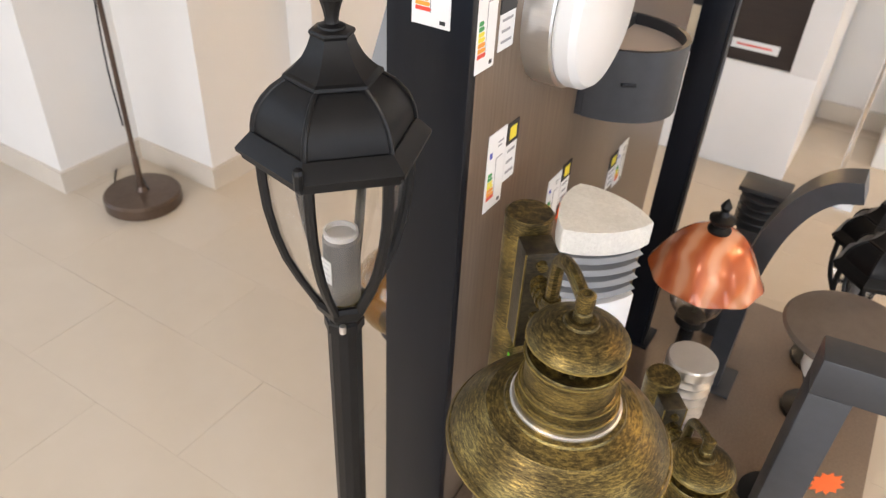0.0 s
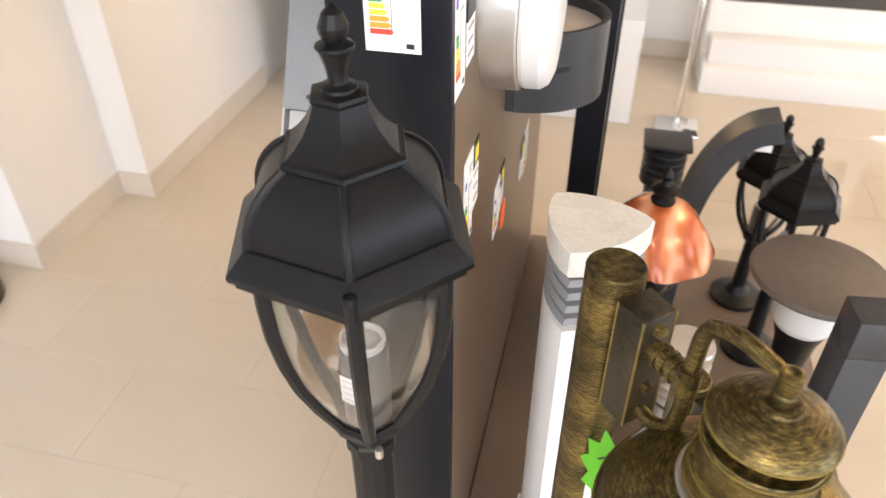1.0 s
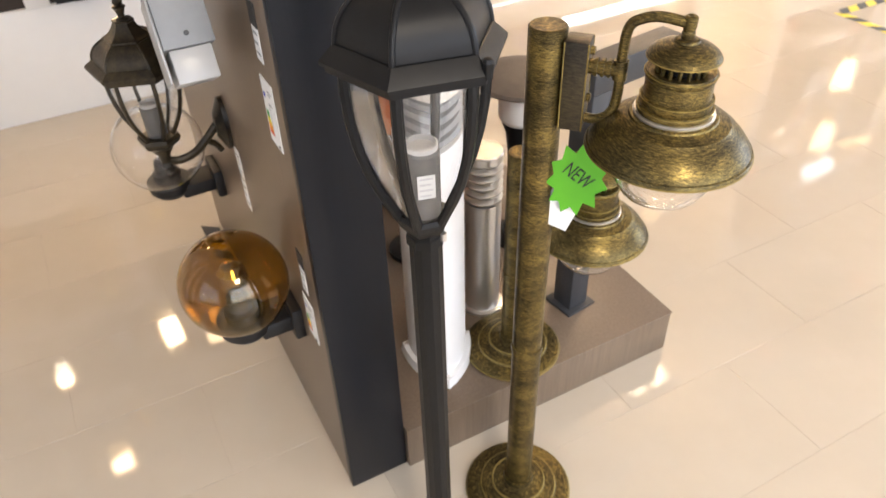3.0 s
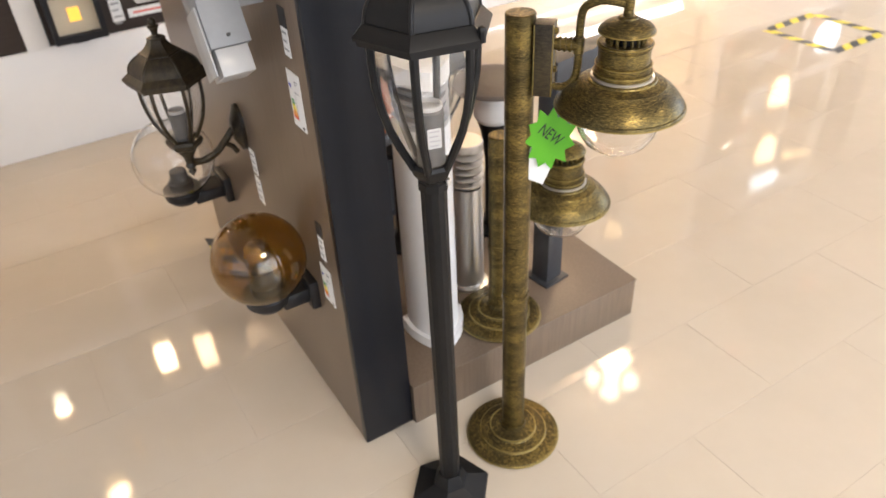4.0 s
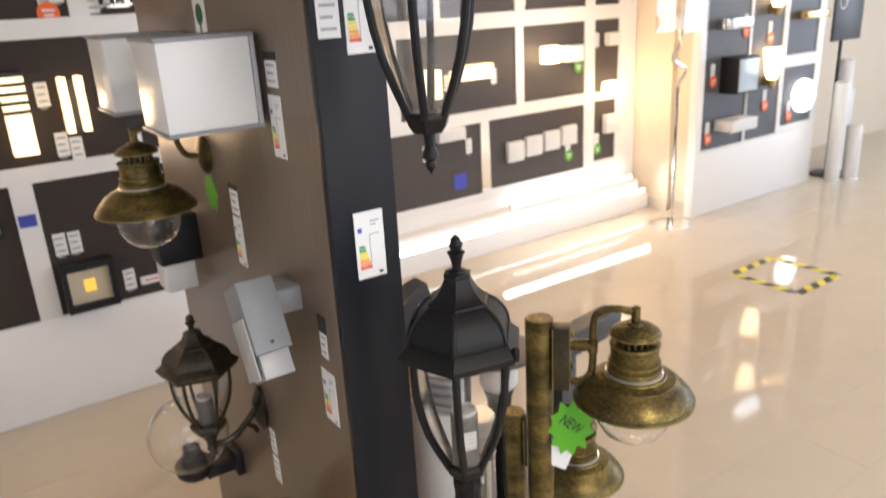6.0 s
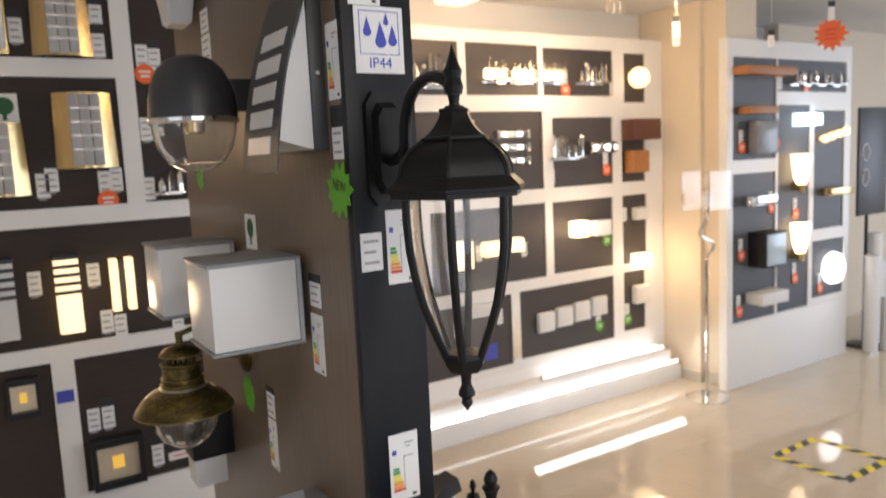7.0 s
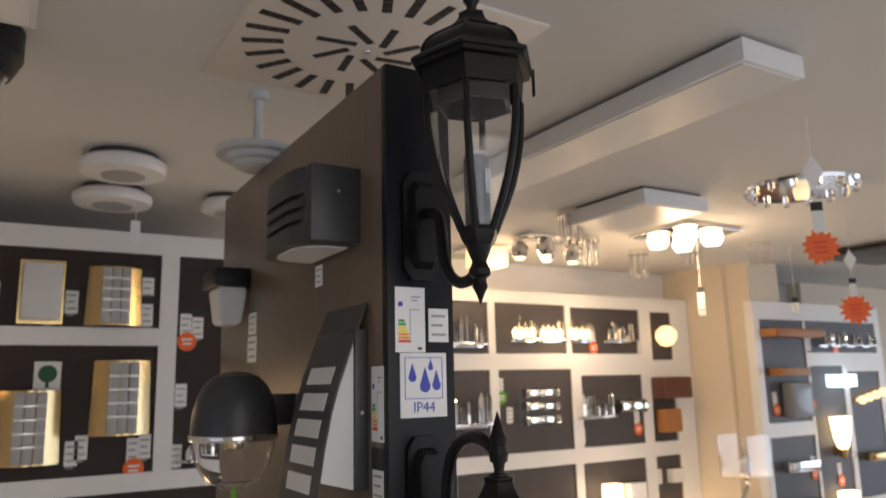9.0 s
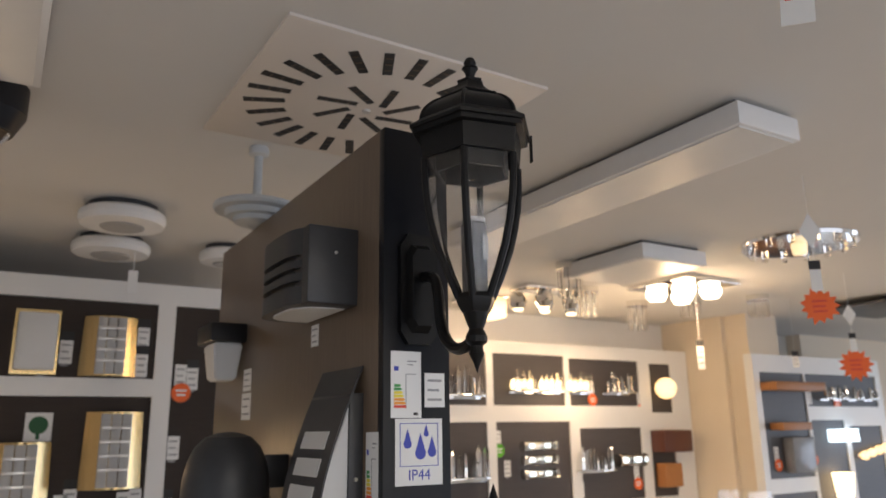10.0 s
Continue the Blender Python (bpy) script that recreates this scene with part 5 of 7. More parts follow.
def half_cylinder_lamp():
    t = thing("half_cylinder_lamp", on_right(0.465, 0.790), "anthracite half-cylinder wall lamp, open at the top", "wall lamp")
    w, d, h = 0.102, 0.134, 0.118

    def arc(k, n=28):
        return [(w * k * math.cos(math.pi * i / n), -0.012 - (d - 0.012) * k * math.sin(math.pi * i / n)) for i in range(n + 1)]

    bm = B()
    o, i_ = arc(1.0), arc(0.93)
    rings = [[bm.verts.new((x, y, z)) for x, y in pts] for pts, z in ((o, 0), (o, h), (i_, h), (i_, 0))]
    n = len(o)
    for a in range(4):
        p, q = rings[a], rings[(a + 1) % 4]
        for k in range(n - 1):
            bm.faces.new((p[k], p[k + 1], q[k + 1], q[k]))
    for k in (0, -1):
        bm.faces.new([r[k] for r in rings])
    part("shell", bm, ANTHRACITE, t)
    bm = B()
    box(bm, -w, w, -0.0118, 0.003, 0.0, h, 0.002)
    part("back_plate", bm, ANTHRACITE, t)
    bm = B()
    prism(bm, [(x, y) for x, y in arc(0.925)], h - 0.02, h - 0.018)
    part("top_lens", bm, PALE_LENS, t, "pale lens inside the top")
    bm = B()
    prism(bm, [(x, y) for x, y in arc(0.925)], 0.006, 0.008)
    part("bottom_lens", bm, PALE_LENS, t)
    bm = B()
    a = math.radians(205)
    box(bm, -0.012, 0.012, -0.0025, 0.004, -0.003, 0.003, 0.001, pose(w * math.cos(math.radians(148)), -0.012 - (d - 0.012) * math.sin(math.radians(148)), h * 0.55, 0, 0, -52))
    part("fixing_slot", bm, BLACK_FAR, t)


PALE_LENS = material("pale_acrylic", (0.62, 0.55, 0.50), 0.35, 0, 12, 0.2, (0.68, 0.61, 0.56))
half_cylinder_lamp()


# ---- labels, signs and tags ----
def energy_label(m, w, h, tilt=0.0):
    t = thing("energy_label", m @ pose(0, 0, 0, 0, tilt, 0), "white paper energy label with coloured arrows", "label", "energy labels")
    bm = B()
    box(bm, -w / 2, w / 2, -0.0012, 0.0008, -h / 2, h / 2)
    part("card", bm, PAPER, t)
    cols = (GREEN_P, GREEN_P, YELLOW_P, YELLOW_P, ORANGE_P, ORANGE_P, RED)
    for i, c in enumerate(cols):
        z = -0.02 * h - i * 0.052 * h
        x0, x1 = -0.40 * w, (-0.22 + 0.032 * i) * w
        bm = B()
        prism(bm, [(x0, z - 0.021 * h), (x1, z - 0.021 * h), (x1 + 0.05 * w, z), (x1, z + 0.021 * h), (x0, z + 0.021 * h)], 0.0012, 0.0017, pose(0, 0, 0, 90))
        part("arrow", bm, c, t)
    bm = B()
    box(bm, -0.40 * w, -0.26 * w, -0.0017, -0.0012, 0.20 * h, 0.27 * h)
    part("mark", bm, BLUE_INK, t)
    bm = B()
    box(bm, -0.02 * w, 0.0 * w, -0.0017, -0.0012, -0.36 * h, 0.16 * h)
    box(bm, 0.0 * w, 0.32 * w, -0.0017, -0.0012, 0.148 * h, 0.16 * h)
    box(bm, 0.04 * w, 0.34 * w, -0.0017, -0.0012, 0.34 * h, 0.36 * h)
    box(bm, 0.04 * w, 0.24 * w, -0.0017, -0.0012, 0.29 * h, 0.305 * h)
    part("print", bm, INK_GREY, t)
    bm = B()
    box(bm, 0.24 * w, 0.38 * w, -0.0017, -0.0012, -0.46 * h, -0.42 * h)
    part("footer", bm, INK, t)


def price_label(m, w, h, black_top=0.0, yellow=False, lines=3, name="price_label"):
    t = thing(name, m, "small white price card with handwritten lines" + (" and a black strip" if black_top else ""), "label", "price cards")
    bm = B()
    box(bm, -w / 2, w / 2, -0.0010, 0.0008, -h / 2, h / 2)
    part("card", bm, PAPER, t)
    if black_top:
        bm = B()
        box(bm, -w / 2 - 0.001, w / 2 + 0.001, -0.0016, 0.0008, h / 2 - 0.002, h / 2 + black_top)
        part("strip", bm, INK, t, "black strip")
    if yellow:
        bm = B()
        box(bm, -w * 0.3, w * 0.3, -0.0022, -0.0015, h / 2 + black_top * 0.15, h / 2 + black_top * 0.8)
        part("mark", bm, YELLOW_P, t, "yellow mark")
    bm = B()
    for i in range(lines):
        z = h * (0.28 - 0.28 * i)
        box(bm, -w * 0.36, w * (0.34 - 0.13 * (i % 2)), -0.0014, -0.0010, z - h * 0.035, z + h * 0.035)
    part("print", bm, INK_GREY, t)


def star_tag(m, R, mat, label, text="", bars=False, n=11, slant=9, slim=1.0):
    t = thing("star_tag", m, label, "tag", "star-shaped tags")
    bm = B()
    rnd = random.Random(int(R * 10000) + n)
    poly = []
    for i in range(2 * n):
        a = math.pi * i / n
        r = R * (1.0 if i % 2 == 0 else 0.70) * (0.92 + 0.16 * rnd.random())
        poly.append((slim * r * math.cos(a), r * math.sin(a)))
    prism(bm, poly, -0.0006, 0.0006, pose(0, 0, 0, 90))
    part("card", bm, mat, t)
    if text:
        text_mesh("lettering", text, R * 0.5, INK, t, pose(0, -0.0009, R * 0.12, 90, 0, 0) @ pose(0, 0, 0, 0, 0, -slant), 0.85 * slim)
    if bars:
        bm = B()
        for i, z in enumerate((0.26, -0.02, -0.28)):
            box(bm, -R * 0.36, R * (0.34 - 0.08 * (i % 2)), -0.0011, -0.0006, z * R - R * 0.05, z * R + R * 0.05)
        part("print", bm, RED, t)
    return t


def F(x0, x1, z0, z1):
    return on_front((x0 + x1) / 2, (z0 + z1) / 2), x1 - x0, z1 - z0


def LF(y0, y1, z0, z1):
    return on_left((y0 + y1) / 2, (z0 + z1) / 2), y1 - y0, z1 - z0


def RF(y0, y1, z0, z1):
    return on_right((y0 + y1) / 2, (z0 + z1) / 2), y1 - y0, z1 - z0


for a in (F(0.036, 0.088, 1.021, 1.132), F(0.053, 0.101, 1.372, 1.487), F(0.0115, 0.0635, 1.790, 1.890), LF(0.056, 0.107, 0.735, 0.836), LF(0.060, 0.108, 0.348, 0.436),
          LF(0.145, 0.195, 1.203, 1.307), LF(0.428, 0.476, 0.934, 1.040), LF(0.014, 0.058, 1.657, 1.770), RF(0.012, 0.058, 0.970, 1.095), RF(0.068, 0.118, 0.748, 0.868), RF(0.300, 0.352, 0.60, 0.69), RF(0.665, 0.72, 0.50, 0.60)):
    energy_label(*a)
for a, k in ((F(0.0085, 0.0445, 1.397, 1.455), {}), (F(0.070, 0.1055, 1.806, 1.858), {}), (LF(0.071, 0.097, 0.862, 0.912), {"black_top": 0.03}), (LF(0.070, 0.094, 0.456, 0.513), {"black_top": 0.028}),
             (LF(0.146, 0.192, 1.320, 1.365), {"black_top": 0.012}), (LF(0.430, 0.474, 1.045, 1.10), {"black_top": 0.01}), (LF(0.413, 0.446, 0.41, 0.475), {}), (LF(0.414, 0.446, 0.485, 0.545), {}),
             (LF(0.017, 0.056, 1.568, 1.618), {"black_top": 0.03}), (LF(0.675, 0.745, 1.80, 1.86), {}), (LF(0.68, 0.74, 1.865, 1.915), {}), (LF(0.27, 0.305, 1.925, 1.965), {}),
             (RF(0.068, 0.106, 0.982, 1.03), {"black_top": 0.02}), (RF(0.120, 0.152, 0.775, 0.835), {"black_top": 0.03, "yellow": True}), (RF(0.356, 0.39, 0.615, 0.665), {"black_top": 0.03, "yellow": True}), (RF(0.62, 0.66, 0.515, 0.565), {"black_top": 0.03, "yellow": True})):
    price_label(*a, **k)

t = thing("tree_label", on_left(0.495, 1.43), "white card with a round green tree mark", "label")
bm = B()
box(bm, -0.034, 0.034, -0.001, 0.0008, -0.036, 0.036)
part("card", bm, PAPER, t)
bm = B()
lathe(bm, [(0.0, 0.0011), (0.02, 0.0011), (0.02, 0.0016), (0, 0.0016)], 20, 0, 0, 0, 0, pose(0, 0, 0.008, 90))
box(bm, -0.004, 0.004, -0.0016, -0.0011, -0.026, -0.010)
part("tree_mark", bm, TREE_P, t)


def ip_sign():
    t = thing("protection_sign", on_front(0.0595, 1.7405), "white sign with blue water drops and lettering", "sign")
    w, h = 0.081, 0.097
    bm = B()
    box(bm, -w / 2, w / 2, -0.0014, 0.0008, -h / 2, h / 2, 0.0003)
    part("card", bm, PAPER, t)
    bm = B()
    for x0, x1, z0, z1 in ((-0.033, 0.033, 0.041, 0.042), (-0.033, 0.033, -0.021, -0.020), (-0.033, -0.032, -0.020, 0.041), (0.032, 0.033, -0.020, 0.041)):
        box(bm, x0, x1, -0.0019, -0.0014, z0, z1)
    part("border", bm, BLUE_INK, t)
    for x, z, s in ((-0.020, 0.016, 1.1), (0.002, 0.004, 1.5), (0.012, 0.029, 0.7), (0.022, 0.004, 1.2)):
        bm = B()
        pts = [(x, z + 0.0155 * s)]
        for i in range(15):
            a = math.radians(35 - 250 * i / 14)
            pts.append((x + 0.0062 * s * math.cos(a), z - 0.004 * s + 0.0062 * s * math.sin(a)))
        prism(bm, pts, 0.0014, 0.0020, pose(0, 0, 0, 90))
        part("drop", bm, BLUE_INK, t)
    text_mesh("lettering", "IP44", 0.022, BLUE_INK, t, pose(0, -0.0017, -0.034, 90, 0, 0), 1.0)


ip_sign()
star_tag(on_left(0.03, 1.522, 0.006), 0.046, GREEN, "green star-shaped card lettered NEW on the partition", "NEW")
star_tag(pose(0.3055, -0.2040, 0.738, 0, 12, -42), 0.060, GREEN, "green star-shaped card lettered NEW hanging from the gold lamp", "NEW", slant=24, slim=0.68)
star_tag(on_left(0.50, 1.09, 0.03), 0.04, GREEN, "green star-shaped card beside the gold wall lamp")
star_tag(on_right(0.375, 0.60, 0.004), 0.028, ORANGE, "small orange star-shaped card on the partition")
star_tag(pose(0.70, 0.43, 0.185, 0, 10, 25), 0.032, ORANGE, "small orange star-shaped card hanging at the mushroom lamp")
star_tag(on_left(0.43, 1.545, 0.11), 0.022, GREEN, "small green star-shaped card under the helmet lamp")

t = thing("hanging_card", pose(0.296, -0.19, 0.69, 0, 20, -42), "blank white card hanging behind the green star", "label")
bm = B()
box(bm, -0.022, 0.022, 0.0015, 0.003, -0.035, 0.03)
part("card", bm, PAPER, t)
bm = B()
tube(bm, [(0.0, 0.002, 0.03), (0.005, 0.002, 0.08), (0.0, 0.002, 0.14)], 0.0008, 5)
part("string", bm, PAPER, t)

# ---- floor lamps and floor marks ----
t = thing("floor_lamp", pose(-1.325, 0.505, 0), "floor lamp with round brown metal base and slim pole", "floor lamp")
bm = B()
lathe(bm, [(0.0, 0.0), (0.115, 0.0), (0.118, 0.004), (0.118, 0.036), (0.112, 0.042), (0.02, 0.046), (0.014, 0.06), (0.0, 0.06)], 44)
part("base", bm, BROWN_METAL, t)
bm = B()
lathe(bm, [(0.010, 0.05), (0.010, 0.16), (0.0075, 0.165), (0.0075, 1.75)], 16)
part("pole", bm, BROWN_METAL, t)
bm = B()
tube(bm, [(0.008, -0.02, 0.28), (0.014, -0.03, 0.5), (0.012, -0.01, 0.8)], 0.003, 6)
tube(bm, [(0.02, 0.01, 0.05), (-0.08, 0.05, 0.045), (-0.16, 0.02, 0.006), (-0.24, 0.08, 0.004)], 0.003, 6)
part("cable", bm, BLACK_FAR, t)

t = thing("glass_floor_lamp", pose(0.53, 1.93, 0), "floor lamp with square chrome base and slim clear pole", "floor lamp")
bm = B()
box(bm, -0.075, 0.075, -0.075, 0.075, 0, 0.014, 0.003)
part("base", bm, CHROME, t)
bm = B()
lathe(bm, [(0.012, 0.014), (0.012, 0.03), (0.008, 0.035), (0.008, 1.7)], 14)
part("pole", bm, CHROME, t)

t = thing("wave_floor_lamp", pose(3.24, 1.90, 0), "chrome floor lamp with a zigzag stem and square clear shade", "floor lamp")
bm = B()
lathe(bm, [(0.0, 0.0), (0.13, 0.0), (0.13, 0.008), (0.02, 0.016), (0.0, 0.016)], 36)
part("base", bm, CHROME, t)
bm = B()
tube(bm, [(0, 0, 0.012), (0, 0, 0.4), (0, 0, 0.80), (0.0, 0, 0.88), (0.05, 0, 0.93), (0.05, 0, 0.97), (-0.05, 0, 1.02), (-0.05, 0, 1.06), (0.0, 0, 1.12), (0, 0, 1.20)], 0.010, 10)
part("stem", bm, CHROME, t)
for x0, x1, y0, y1 in ((-0.10, 0.10, -0.10, -0.097), (-0.10, 0.10, 0.097, 0.10), (-0.10, -0.097, -0.0965, 0.0965), (0.097, 0.10, -0.0965, 0.0965)):
    bm = B()
    box(bm, x0, x1, y0, y1, 1.18, 1.41)
    sh = part("shade_pane", bm, CLEAR, t, "clear acrylic shade pane")
    sh.visible_shadow = False
bm = B()
lathe(bm, [(0.0, 1.19), (0.03, 1.20), (0.034, 1.26), (0.0, 1.30)], 16)
part("bulb", bm, OPAL, t)


def tape_strip(m, length, label):
    t = thing("floor_tape", m, label, "floor tape", "striped floor tape")
    n = max(2, int(length / 0.05))
    bw = 0.045
    for i in range(n):
        u = -length / 2 + (i + 0.5) * length / n
        bm = B()
        hw = length / n / 2
        sk = 0.018
        prism(bm, [(u - hw - sk, -bw / 2), (u + hw - sk, -bw / 2), (u + hw + sk, bw / 2), (u - hw + sk, bw / 2)], 0.0003, 0.0009)
        part("stripe", bm, TAPE_Y if i % 2 else TAPE_K, t)


for cx, cy, rz in ((2.95, 1.13, 0), (2.95, 0.77, 0), (2.77, 0.95, 90), (3.13, 0.95, 90)):
    tape_strip(pose(cx, cy, 0, 0, 0, rz), 0.34, "yellow and black striped tape in a square on the floor")
tape_strip(pose(-0.03, 0.86, 0, 0, 0, 90), 0.26, "yellow and black striped tape on the floor by the partition")


# ---- lamps on the wall units ----
def wl(name, x0, x1, z0, z1, yf, label, cat="wall lamp"):
    return thing(name, pose((x0 + x1) / 2, yf, (z0 + z1) / 2), label, cat, "small wall lamps on the units"), (x1 - x0) / 2, (z1 - z0) / 2


def gold_sheet_lamp(x0, x1, z0, z1, yf, slats=True):
    t, w, h = wl("gold_sheet_lamp", x0, x1, z0, z1, yf, "curved gold metal wall lamp with a white slotted centre")
    bm = B()
    n = 14
    a = [[bm.verts.new((w * (1.06 - 0.08 * (z > 0)) * (-1 + 2 * i / n), -0.012 - 0.05 * math.sin(math.pi * i / n) + d, z)) for i in range(n + 1)] for d, z in ((0, -h), (0, h), (0.004, h), (0.004, -h))]
    for k in range(4):
        p, q = a[k], a[(k + 1) % 4]
        for i in range(n):
            bm.faces.new((p[i], p[i + 1], q[i + 1], q[i]))
    part("sheet", bm, GOLD_SHEET, t)
    for s in (-1, 0, 1):
        bm = B()
        box(bm, s * w * 0.36 - w * 0.165, s * w * 0.36 + w * 0.165, -0.068, -0.052 if s else -0.058, -h * 0.94, h * 0.94, 0.002)
        part("opal_strip", bm, OPAL_DIM, t)
    if slats:
        for i in range(4):
            z = -h * 0.5 + i * h * 0.36
            bm = B()
            box(bm, -w * 0.52, w * 0.52, -0.072, -0.0685, z - 0.005, z + 0.005, 0.001)
            part("bar", bm, SATIN, t)
    bm = B()
    box(bm, -w * 0.5, w * 0.5, -0.03, 0.01, -h * 0.4, h * 0.4)
    part("wall_plate", bm, SATIN, t)


def flat_lamp(x0, x1, z0, z1, yf, mat, name="flat_wall_lamp", label="plain white square wall lamp", depth=0.05, plate=SATIN, spread=0.7):
    t, w, h = wl(name, x0, x1, z0, z1, yf, label)
    bm = B()
    box(bm, -w, w, -depth, -0.008, -h, h, min(w, h) * 0.12)
    part("shade", bm, mat, t)
    bm = B()
    box(bm, -w * spread, w * spread, -0.0095, 0.01, -h * spread, h * spread)
    part("wall_plate", bm, plate, t)
    return t


def slat_lit_lamp(x0, x1, z0, z1, yf, lit=True):
    t, w, h = wl("slatted_wall_lamp", x0, x1, z0, z1, yf, "lit rectangular wall lamp with dark slats above" if lit else "unlit rectangular wall lamp with dark slats above")
    bm = B()
    box(bm, -w * 0.92, w * 0.92, -0.06, -0.01, -h, h * 0.9, 0.004)
    part("diffuser", bm, LIT_SOFT if lit else OPAL, t)
    bm = B()
    box(bm, -w, w, -0.066, 0.01, h * 0.9, h, 0.002)
    part("cap", bm, ANTHRACITE, t)
    for i in range(4):
        z = h * (0.02 + i * 0.22)
        bm = B()
        box(bm, -w, w, -0.068, -0.0605, z, z + h * 0.09, 0.001)
        part("slat", bm, ANTHRACITE, t)


def bars_lamp(x0, x1, z0, z1, yf):
    t, w, h = wl("twin_bar_lamp", x0, x1, z0, z1, yf, "lit wall lamp of two upright glass bars")
    for s in (-1, 1):
        bm = B()
        box(bm, s * w * 0.62 - w * 0.3, s * w * 0.62 + w * 0.3, -0.05, -0.012, -h, h, 0.004)
        part("bar", bm, LIT_SOFT, t)
    bm = B()
    box(bm, -w * 0.3, w * 0.3, -0.02, 0.01, -h * 1.05, h * 0.9, 0.002)
    part("wall_plate", bm, ANTHRACITE, t)


WARM_REFL = material("warm_reflector", (0.66, 0.56, 0.40), 0.3, 0.2, 12, 0.2, (0.74, 0.64, 0.46))


def flood_lamp(x0, x1, z0, z1, yf):
    t, w, h = wl("floodlight", x0, x1, z0, z1, yf, "black led floodlight with a glowing yellow chip")
    bm = B()
    for a in ((-w, w, h * 0.72, h), (-w, w, -h, -h * 0.72), (-w, -w * 0.8, -h * 0.72, h * 0.72), (w * 0.8, w, -h * 0.72, h * 0.72)):
        box(bm, a[0], a[1], -0.07, -0.012, a[2], a[3])
    part("frame", bm, BLACK_FAR, t)
    bm = B()
    box(bm, -w * 0.8, w * 0.8, -0.045, -0.014, -h * 0.72, h * 0.72)
    part("reflector", bm, WARM_REFL, t)
    bm = B()
    box(bm, -w * 0.22, w * 0.22, -0.048, -0.0455, -h * 0.26, h * 0.26)
    part("led_chip", bm, LIT_COB, t)
    bm = B()
    box(bm, -0.03, 0.03, -0.02, 0.01, -h * 1.2, -h * 0.4, 0.002)
    part("bracket", bm, BLACK_FAR, t)


def crystal_lamp(x0, x1, z0, z1, yf, lit, n=5, label="lit crystal rod wall lamp"):
    t, w, h = wl("crystal_wall_lamp", x0, x1, z0, z1, yf, label)
    bm = B()
    box(bm, -w, w, -0.02, 0.01, -h, -h * 0.72, 0.002)
    part("rail", bm, CHROME, t)
    rnd = random.Random(int(x0 * 1000))
    for i in range(n):
        x = -w + (i + 0.5) * 2 * w / n
        hh = h * (0.15 + 0.85 * rnd.random())
        r = w / n * (0.55 + 0.3 * rnd.random())
        bm = B()
        lathe(bm, [(0.0, -h * 0.72), (r, -h * 0.7), (r, hh - 2.2 * r), (0.0, hh)], 6, rnd.random(), x, -0.055 - 0.012 * (i % 2), 0)
        part("rod", bm, CRYSTAL if lit or i % 2 else CHROME, t)
    if lit:
        for i in range(max(1, n // 2)):
            x = -w + (i + 0.5) * 2 * w / max(1, n // 2)
            bm = B()
            lathe(bm, [(0.0, -h * 0.7), (0.011, -h * 0.66), (0.016, -h * 0.3), (0.010, h * 0.02), (0.0, h * 0.12)], 12, 0, x, -0.03, 0)
            part("bulb", bm, LIT_CRYSTAL, t, "glowing bulb")
    bm = B()
    box(bm, -w, w, -0.075, -0.019, -h * 0.86, -h * 0.72, 0.002)
    part("tray", bm, CHROME, t)


def glass_tube_lamp(x0, x1, z0, z1, yf, label):
    t, w, h = wl("glass_tube_lamp", x0, x1, z0, z1, yf, label)
    rot = pose(0, -0.055, 0, 0, 90)
    bm = B()
    lathe(bm, [(h * 0.9, -w), (h * 0.9, w), (h * 0.74, w), (h * 0.74, -w), (h * 0.9, -w)], 20, 0, 0, 0, 0, rot, cap=False)
    closed_shell(bm)
    g = part("tube", bm, CRYSTAL, t, "frosted glass tube")
    g.visible_shadow = False
    for x in (-0.45, 0.5):
        bm = B()
        lathe(bm, [(0.0, -0.02), (h * 0.4, -0.014), (h * 0.4, 0.014), (0.0, 0.02)], 12, 0, 0, 0, x * w, rot)
        part("bulb", bm, LIT_BLUE, t, "cool glowing bulb")
    for x in (-w, w - 0.012):
        bm = B()
        lathe(bm, [(0.0, x), (h, x), (h, x + 0.012), (0.0, x + 0.012)], 20, 0, 0, 0, 0, rot)
        part("end_cap", bm, CHROME, t)
    bm = B()
    box(bm, -w * 0.4, w * 0.4, -0.024, 0.01, -h * 0.6, h * 0.6, 0.002)
    part("wall_plate", bm, CHROME, t)


LIT_CRYSTAL = material("lit_crystal_bulb", (1.0, 0.9, 0.7), 0.4, emit=(1.0, 0.72, 0.38), strength=7.0)
CRYSTAL = glass("crystal_glass", (0.97, 0.95, 0.92), 0.12)
PALE_BLUE = material("pale_blue_glass", (0.42, 0.52, 0.58), 0.15, 0, 12, 0.2, (0.50, 0.60, 0.66), coat=0.5)
FROST_W = material("crystal_white", (0.80, 0.80, 0.80), 0.15, 0, 30, 0.3, (0.92, 0.92, 0.92), coat=0.8)
LIT_BLUE = material("lit_cool_crystal", (0.8, 0.9, 1.0), 0.2, emit=(0.72, 0.88, 1.0), strength=5.0)
YL, YM, YR = 1.938, 2.428, 1.908

